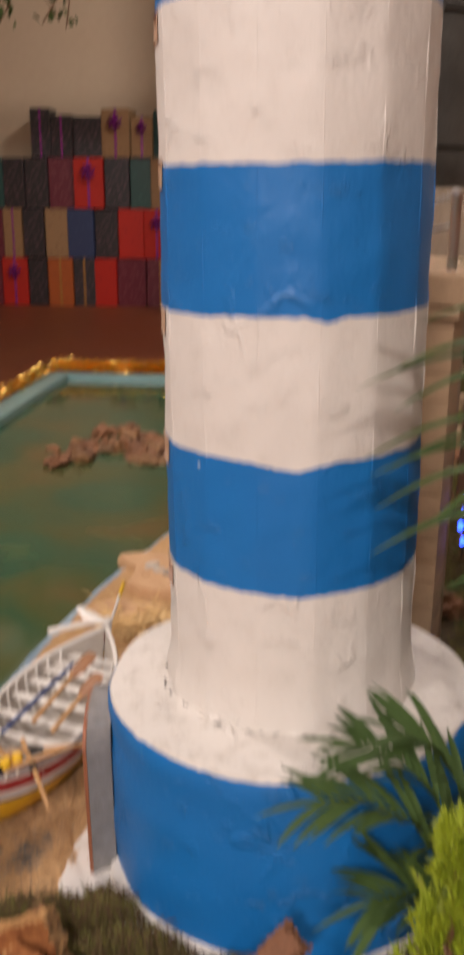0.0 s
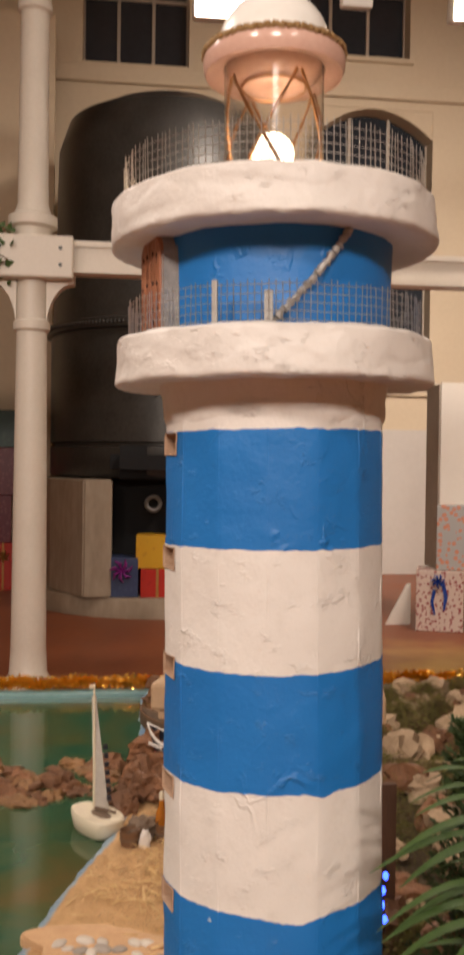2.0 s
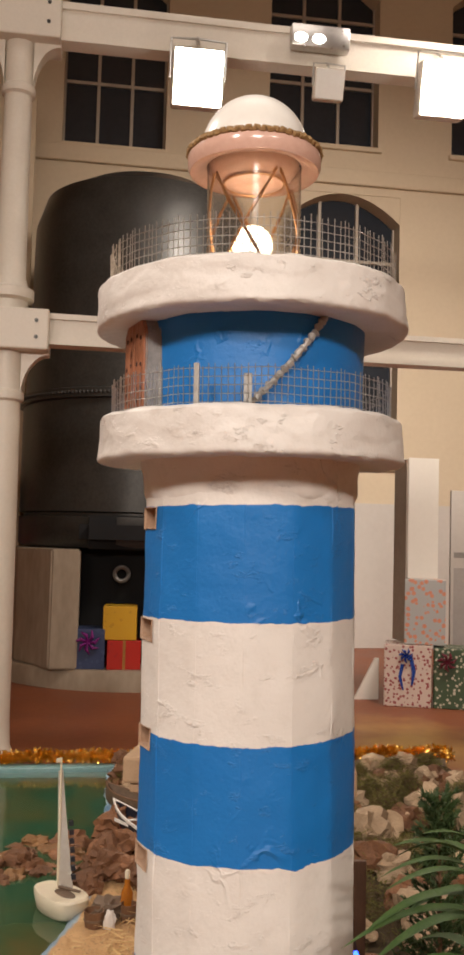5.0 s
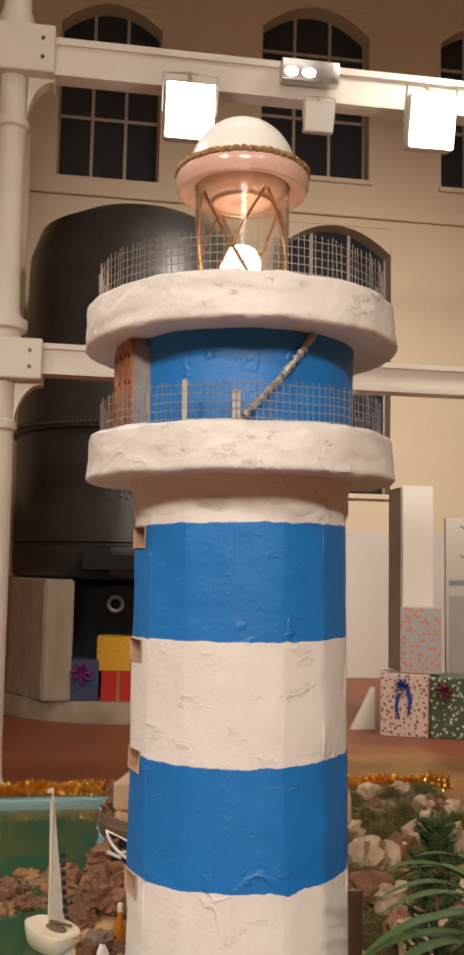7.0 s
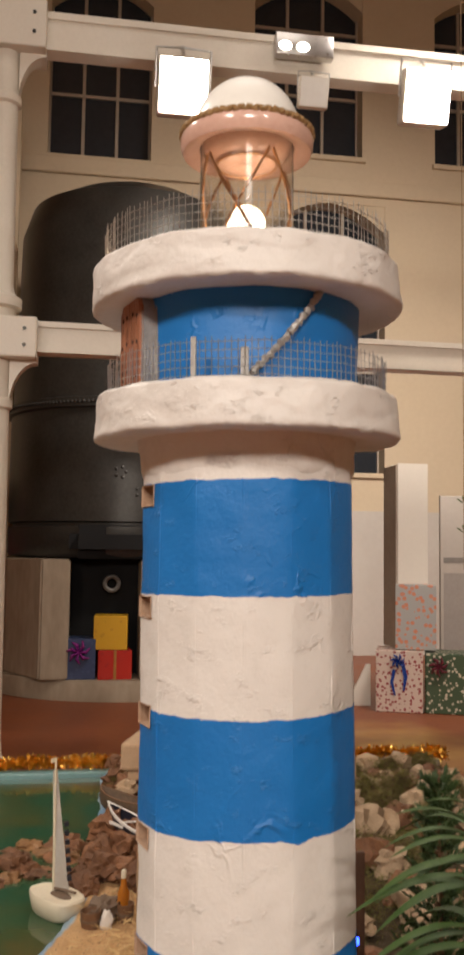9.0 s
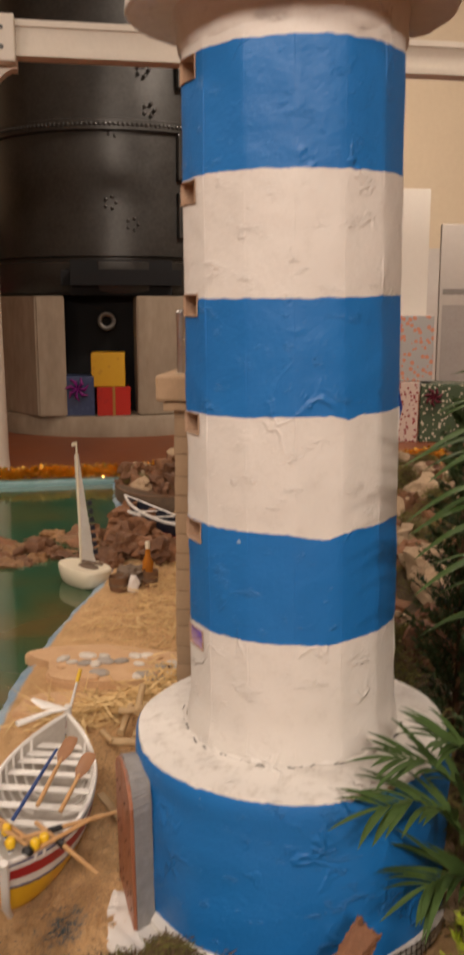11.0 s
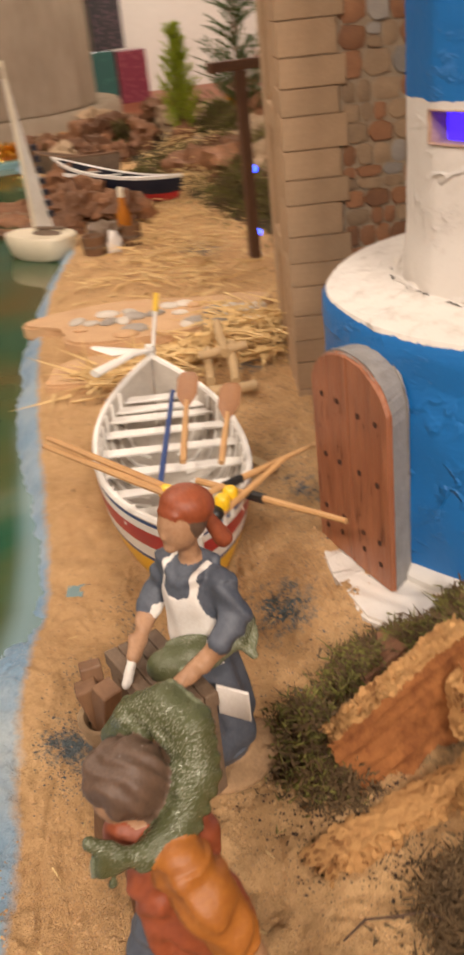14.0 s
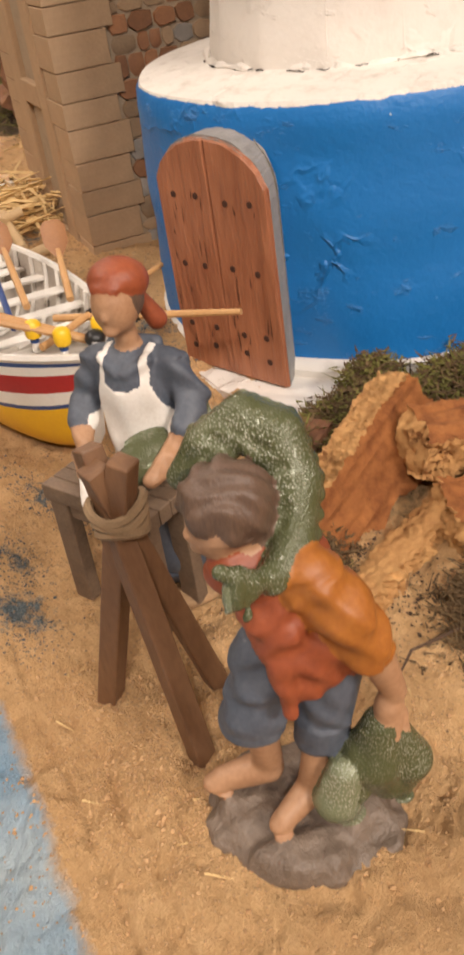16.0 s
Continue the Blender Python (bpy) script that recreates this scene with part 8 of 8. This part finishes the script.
for i in range(58):
    y = rng.uniform(3.3, 4.45)
    rock(rng.uniform(0.52, 1.6), y, rng.uniform(0.045, 0.105), 700 + i, ROCK_PALE if i % 5 < 3 else ROCK, 0.012 * (i % 4), rng.uniform(0.6, 0.9), "broad tan rock on the mossy bank", "bank rocks")
for i in range(12):
    rock(rng.uniform(0.28, 0.40), rng.uniform(1.05, 1.5), rng.uniform(0.03, 0.06), 200 + i, ROCK_PALE if i % 2 else ROCK, 0.05 * (i % 3), 0.9, "rough rock beside the lighthouse", "tower rocks")

CLOD = mat("sand_clod", (0.56, 0.36, 0.185), (0.36, 0.20, 0.09), 0.95, scale=30, fine=300, bump=0)
GRIT = mat("dark_grit", (0.10, 0.12, 0.13), (0.04, 0.045, 0.05), 0.9, scale=60, fine=300, bump=0)


def crumbs(name, areas, count, size, material, seed, label):
    """Loose grains and clods: tiny uneven lumps, uncountable."""
    r = random.Random(seed)
    verts, faces = [], []
    for _ in range(count):
        cx, cy, rx, ry = r.choice(areas)
        x, y = cx + r.gauss(0, 0.6) * rx, cy + r.gauss(0, 0.6) * ry
        if x < shore_x(y) + 0.01 and y > 1.05:
            continue
        h = size * r.uniform(0.4, 1.0) * (1.8 if r.random() < 0.06 else 1.0)
        z = ground_z(x, y) + h * 0.3
        i0 = len(verts)
        for dx, dy, dz in ((1, 0, 0), (0, 1, 0), (-1, 0, 0), (0, -1, 0), (0, 0, 0.8), (0, 0, -0.8)):
            verts.append((x + h * (dx + r.uniform(-0.3, 0.3)), y + h * (dy + r.uniform(-0.3, 0.3)), z + h * (dz + r.uniform(-0.2, 0.2))))
        for a, b in ((0, 1), (1, 2), (2, 3), (3, 0)):
            faces += [(i0 + a, i0 + b, i0 + 4), (i0 + b, i0 + a, i0 + 5)]
    me = bpy.data.meshes.new(name)
    me.from_pydata(verts, [], faces)
    me.materials.append(material)
    return tagged(new(name, me), label, "sand", kind="stuff")


crumbs("sand_clods", [(-0.45, 0.90, 0.28, 0.20), (-0.42, 1.15, 0.16, 0.20), (-0.28, 1.30, 0.14, 0.22), (-0.30, 0.78, 0.2, 0.1), (-0.56, 0.92, 0.09, 0.12), (-0.27, 1.28, 0.08, 0.10)], 17000, 0.0014, CLOD, 1, "loose crumbs of pale brown sand")
crumbs("dark_grit", [(-0.455, 1.25, 0.02, 0.08), (-0.525, 1.19, 0.02, 0.04), (-0.31, 1.20, 0.09, 0.12), (-0.17, 1.42, 0.06, 0.18), (-0.57, 1.12, 0.03, 0.05), (-0.24, 1.10, 0.06, 0.05)], 2600, 0.0012, GRIT, 2, "blue-grey and dark grit strewn on the sand")
crumbs("soil_crumbs", [(-0.36, 1.02, 0.06, 0.07), (-0.14, 1.03, 0.16, 0.06), (-0.10, 0.86, 0.18, 0.10), (0.08, 0.88, 0.15, 0.09), (-0.35, 0.93, 0.05, 0.05)], 4000, 0.0014, SOIL_ROOT, 3, "dark crumbs of soil among the moss")
crumbs("beach_crumbs", [(-0.15, 1.75, 0.2, 0.3), (0.0, 2.6, 0.2, 0.4), (0.2, 3.3, 0.3, 0.4)], 5000, 0.0030, CLOD, 4, "loose sand crumbs on the far beach")

# painted pink slab with pebbles
bm = bmesh.new()
ol = []
for q in range(40):
    a = 2 * math.pi * q / 40
    rr = 1 + 0.16 * math.sin(3 * a + 0.6) + 0.10 * math.sin(5 * a)
    ol.append((-0.175 + 0.225 * rr * math.cos(a) + 0.02 * math.sin(a), 2.23 + 0.125 * rr * math.sin(a) - 0.06 * math.cos(a)))
add_prism(bm, ol, 0.655, 0.688)
bmesh.ops.bevel(bm, geom=bm.edges[:], offset=0.006, segments=2, affect="EDGES")
solid("plaster_slab", bm, SLAB, "pink painted plaster slab set with pebbles", "slab", smooth=False)
bm = bmesh.new()
add_prism(bm, [(-0.385 + 0.10 * math.cos(2 * math.pi * q / 24) * (1 + 0.2 * math.sin(q)) + 0.06, 2.01 + 0.07 * math.sin(2 * math.pi * q / 24)) for q in range(24)], 0.652, 0.680)
bmesh.ops.bevel(bm, geom=bm.edges[:], offset=0.005, segments=2, affect="EDGES")
solid("plaster_slab", bm, SLAB, "pink painted plaster slab at the water's edge", "slab", smooth=False)
for i in range(20):
    a, q = rng.uniform(0, 6.28), math.sqrt(rng.random())
    x, y = -0.16 + 0.17 * q * math.cos(a), 2.19 + 0.10 * q * math.sin(a) - 0.05 * q * math.cos(a)
    s = rng.uniform(0.014, 0.030)
    solid("pebble", blob((0, 0, 0), (s, s * 0.7, s * 0.3), i, 0.08, 1.2, 2), [PEBBLE, PEBBLE, STONES[1], PEBBLE, SLAB][i % 5], "smooth flat pebble set in the pink slab", "pebble", pose(x, y, 0.690, 0, 0, rng.uniform(0, 180)), "slab pebbles")
for i, (x, y) in enumerate(((-0.07, 2.08), (-0.02, 2.12), (-0.05, 2.16), (0.0, 2.06), (-0.10, 2.12), (0.03, 2.13))):
    solid("pebble", blob((0, 0, 0), (0.028, 0.02, 0.009), i + 50, 0.08, 1.2, 2), PEBBLE if i % 2 else STONES[1], "broad flat pebble by the straw", "pebble", pose(x, y, 0.692, 0, 0, 40 * i), "slab pebbles")

# cane sticks stacked near the tower
for i, (a, b, rr) in enumerate((((-0.19, 1.80, 0.682), (-0.105, 1.775, 0.684), 0.0095), ((-0.165, 1.83, 0.684), (-0.135, 1.93, 0.702), 0.0085), ((-0.135, 1.79, 0.690), (-0.100, 1.90, 0.716), 0.0085), ((-0.165, 1.885, 0.712), (-0.085, 1.865, 0.722), 0.0080), ((-0.125, 1.86, 0.716), (-0.105, 1.955, 0.738), 0.0085), ((-0.205, 1.845, 0.684), (-0.185, 1.79, 0.686), 0.0075))):
    solid("cane_stick", tube([Vector(a).lerp(Vector(b), q / 4) + Vector((-0.014, -0.030, 0.006)) + Vector((0.001 * math.sin(q * 2), 0, 0.001 * math.cos(q * 3))) for q in range(5)], [rr, rr * 0.96, rr, rr * 0.95, rr * 0.98], 10), CANE, "short pale cane stick in a small stack", "stick", None, "cane sticks")
solid("plank_offcut", box((-0.008, -0.05, 0), (0.008, 0.05, 0.006), pose(-0.215, 1.53, 0.672, 0, 0, 20), 0.001), CANE, "thin pale wooden offcut on the sand", "offcut", smooth=False)


def straw_field(areas, count, seed, label, length=0.062, wide=0.0021):
    r = random.Random(seed)
    blades = []
    for _ in range(count):
        cx, cy, rx, ry, lift = r.choice(areas)
        x, y = cx + r.gauss(0, 0.5) * rx, cy + r.gauss(0, 0.5) * ry
        if x < shore_x(y) + 0.02:
            continue
        a = r.uniform(0, 6.283)
        z_ = ground_z(x, y) + 0.003 + lift * r.random()
        ln = length * r.uniform(0.4, 1.5)
        blades.append(((x, y, z_), (x + ln * math.cos(a), y + ln * math.sin(a), z_ + ln * r.gauss(0, 0.15)), wide))
    return strips("straw", blades, STRAW, label, "straw")


straw_field([(-0.20, 1.96, 0.16, 0.07, 0.03), (-0.08, 2.0, 0.12, 0.10, 0.045), (-0.02, 1.98, 0.08, 0.14, 0.06), (-0.28, 1.94, 0.10, 0.06, 0.02)], 620, 1, "loose golden straw strewn over the slab", 0.085, 0.0034)
straw_field([(0.0, 2.55, 0.25, 0.2, 0.02), (0.08, 2.85, 0.2, 0.25, 0.02)], 420, 2, "thin straw scattered over the sand", 0.07, 0.0026)
straw_field([(0.30, 3.6, 0.3, 0.5, 0.02), (0.15, 3.2, 0.2, 0.3, 0.015), (0.46, 3.95, 0.16, 0.2, 0.09), (0.40, 3.6, 0.12, 0.2, 0.05)], 1900, 3, "pale wood shavings on the beach", 0.03)
straw_field([(-0.45, 0.85, 0.4, 0.25, 0.0), (-0.35, 1.2, 0.25, 0.2, 0.0)], 40, 4, "few straw bits on the sand", 0.014, 0.0009)


# ---- plants ----
def leaf(bm, base, tip, width, droop=0.12, mi=0, fold=0.25):
    """A narrow leaf with a folded midrib."""
    base, tip = Vector(base), Vector(tip)
    d = tip - base
    s = d.cross(Vector((0, 0, 1)))
    s = s.normalized() if s.length > 1e-6 else Vector((1, 0, 0))
    up = s.cross(d).normalized()
    prev = None
    for q in range(6):
        u = q / 5
        w = width * math.sin(math.pi * min(0.999, 0.08 + 0.92 * u)) ** 0.8 * 0.5 + 0.0002
        c = base + d * u + Vector((0, 0, -droop * d.length * u * u))
        row = [bm.verts.new(c + s * w + up * w * fold), bm.verts.new(c), bm.verts.new(c - s * w + up * w * fold)]
        if prev:
            bm.faces.new((prev[0], prev[1], row[1], row[0])).material_index = mi
            bm.faces.new((prev[1], prev[2], row[2], row[1])).material_index = mi
        prev = row


def frond(parent, pts, leaf_len, width, count, material, seed, spread=0.9, name="frond"):
    """A palm frond: a rachis along pts with paired narrow leaflets."""
    r = random.Random(seed)
    bm = bmesh.new()
    P = [Vector(p) for p in pts]
    add_tube(bm, P, [0.0032 * (1 - 0.7 * q / (len(P) - 1)) for q in range(len(P))], 5)
    for i in range(count):
        u = 0.28 + 0.72 * i / (count - 1)
        k_ = min(len(P) - 2, int(u * (len(P) - 1)))
        f = u * (len(P) - 1) - k_
        c = P[k_].lerp(P[k_ + 1], f)
        d = (P[k_ + 1] - P[k_]).normalized()
        s = d.cross(Vector((0, 0, 1))).normalized()
        ln = leaf_len * (0.55 + 0.6 * math.sin(math.pi * (0.15 + 0.75 * u))) * r.uniform(0.85, 1.1)
        for sg in (-1, 1):
            w_ = (d * 0.75 + s * sg * spread + Vector((0, 0, r.uniform(0.0, 0.35)))).normalized()
            leaf(bm, c, c + w_ * ln, width * r.uniform(0.85, 1.1), r.uniform(0.12, 0.35))
    leaf(bm, P[-1], P[-1] + (P[-1] - P[-2]).normalized() * leaf_len * 0.8, width, 0.2)
    return part(name, bm, material, parent)


palm = thing("parlour_palm", "small parlour palm with arching green fronds", "plant", Matrix())
PB = Vector((0.36, 0.985, 0.69))
part("stem", tube([PB + Vector((0, 0, -0.03)), PB + Vector((0, 0, 0.1))], [0.012, 0.008], 8), BROWN_WOOD, palm)
for i, (tx, ty, tz, hx) in enumerate(((0.140, 0.975, 0.960, 0.945), (0.180, 1.02, 1.005, 0.98), (0.230, 0.985, 1.045, 1.0), (0.205, 0.960, 0.845, 0.9), (0.50, 0.90, 1.05, 1.05), (0.55, 1.10, 1.0, 1.05))):
    top = PB.lerp(Vector((tx, ty, tz)), 0.55) + Vector((0, 0, 0.10 if tz > 0.9 else 0.06))
    frond(palm, [PB, PB.lerp(top, 0.5) + Vector((0, 0, 0.03)), top, top.lerp(Vector((tx, ty, tz)), 0.55) + Vector((0, 0, 0.015)), (tx, ty, tz)], 0.100, 0.0100, 13, LEAF, i, 0.7)

def strap(bm, base, tip, rise, width):
    """A long arching strap leaf with a folded midrib."""
    base, tip = Vector(base), Vector(tip)
    prev = None
    n = 12
    for q in range(n + 1):
        u = q / n
        c = base.lerp(tip, u) + Vector((0, 0, rise * 4 * u * (1 - u) * (1.15 - 0.4 * u)))
        d = (tip - base).normalized()
        s = d.cross(Vector((0, 0, 1))).normalized()
        w = width * 0.5 * min(1.0, 0.35 + 2.2 * u) * (1 - u ** 4) + 0.0003
        row = [bm.verts.new(c + s * w + Vector((0, 0, w * 0.35))), bm.verts.new(c), bm.verts.new(c - s * w + Vector((0, 0, w * 0.35)))]
        if prev:
            bm.faces.new((prev[0], prev[1], row[1], row[0]))
            bm.faces.new((prev[1], prev[2], row[2], row[1]))
        prev = row


lp = thing("strap_leaf_plant", "tall plant with long arching strap-shaped green leaves", "plant", Matrix())
LB, LT = Vector((0.43, 1.06, 0.69)), Vector((0.42, 1.05, 1.42))
part("stem", tube([LB + Vector((0, 0, -0.03)), LB.lerp(LT, 0.5) + Vector((0.015, 0.01, 0)), LT], [0.012, 0.010, 0.008], 8), BROWN_WOOD, lp)
r = random.Random(8)
TIPS = [((0.221, 1.002, 1.547), 0.050), ((0.225, 1.060, 1.487), 0.055), ((0.192, 0.995, 1.405), 0.060), ((0.225, 1.10, 1.400), 0.05), ((0.255, 0.99, 1.565), 0.05), ((0.185, 1.02, 1.330), 0.07), ((0.230, 0.96, 1.300), 0.06), ((0.300, 0.94, 1.480), 0.06), ((0.175, 0.985, 1.255), 0.06), ((0.260, 1.00, 1.215), 0.05)]
TIPS += [((0.153, 0.99, 1.428), 0.05), ((0.163, 0.99, 1.355), 0.06), ((0.171, 1.0, 1.335), 0.05), ((0.179, 1.0, 1.300), 0.06), ((0.184, 1.0, 1.441), 0.05), ((0.212, 1.0, 1.493), 0.05), ((0.246, 1.02, 1.456), 0.04), ((0.254, 1.15, 1.24), 0.05), ((0.281, 1.15, 1.20), 0.05), ((0.262, 1.12, 1.16), 0.05)]
for k in range(34):
    a = r.uniform(-2.0, 2.4)
    TIPS.append(((LT.x + 0.22 * math.cos(a), LT.y + 0.20 * math.sin(a), LT.z + r.uniform(-0.42, 0.12)), r.uniform(0.04, 0.09)))
for k, (tip, rise) in enumerate(TIPS):
    base = LB.lerp(LT, 1.0 - 0.62 * max(0.0, min(1.0, (1.45 - tip[2]) / 0.45)))
    bm = bmesh.new()
    strap(bm, base + Vector((r.uniform(-0.01, 0.01), r.uniform(-0.01, 0.01), 0)), tip, rise, r.uniform(0.018, 0.026))
    part("strap_leaf", bm, LEAF, lp)


def conifer(name, x, y, z0, h, spread, n, material, label, seed, curl=0.5):
    """A small conifer: an upright stem, many rising branchlets and scale-like needles."""
    r = random.Random(seed)
    t = thing(name, label, "plant", pose(x, y, z0))
    part("stem", tube([(0, 0, -0.03), (0.004, 0, h * 0.5), (0, 0.003, h)], [0.008, 0.005, 0.002], 6), BROWN_WOOD, t)
    tw, bl = bmesh.new(), []
    for i in range(n):
        u = r.random()
        zc = h * (0.03 + 0.95 * u)
        a = r.uniform(0, 6.283)
        ln = spread * (1 - 0.75 * u) * r.uniform(0.6, 1.1)
        p0 = Vector((0, 0, zc))
        d = Vector((math.cos(a), math.sin(a), curl + r.uniform(0, 0.5))).normalized()
        p1 = p0 + d * ln
        add_tube(tw, [p0, p0.lerp(p1, 0.5), p1], [0.0016, 0.0012, 0.0008], 4)
        for q in range(46):
            w_ = r.random()
            c = p0.lerp(p1, 0.15 + 0.85 * w_)
            e = Vector((r.gauss(0, 1), r.gauss(0, 1), r.gauss(0.3, 1))).normalized()
            v = (d * 0.9 + e * 0.8).normalized() * r.uniform(0.008, 0.017)
            bl.append((c, c + v, 0.0024))
    part("branchwork", tw, BROWN_WOOD, t)
    needles = strips("needles", bl, material, "", "")
    needles.parent = t
    return t


conifer("conifer_sprig", 0.268, 0.868, 0.655, 0.36, 0.115, 190, LEAF_LIME, "bright lime green conifer sprig", 1, 0.9)
conifer("conifer_sprig", 0.36, 0.84, 0.66, 0.34, 0.10, 110, LEAF_LIME, "bright lime green conifer sprig", 2, 0.9)
conifer("dark_conifer", 0.505, 1.56, 0.70, 0.75, 0.17, 330, LEAF_DARK, "dense dark green conifer bush", 3)
conifer("dark_conifer", 0.56, 1.34, 0.70, 0.72, 0.19, 330, LEAF_DARK, "dense dark green conifer bush", 4)
conifer("far_conifer", 0.52, 4.12, 0.74, 0.42, 0.17, 200, LEAF_LIME, "small bright green conifer behind the rocks", 5, 1.2)
conifer("far_conifer", 0.78, 4.15, 0.74, 0.72, 0.24, 230, LEAF, "dark leafy bush at the far end", 6, 0.4)
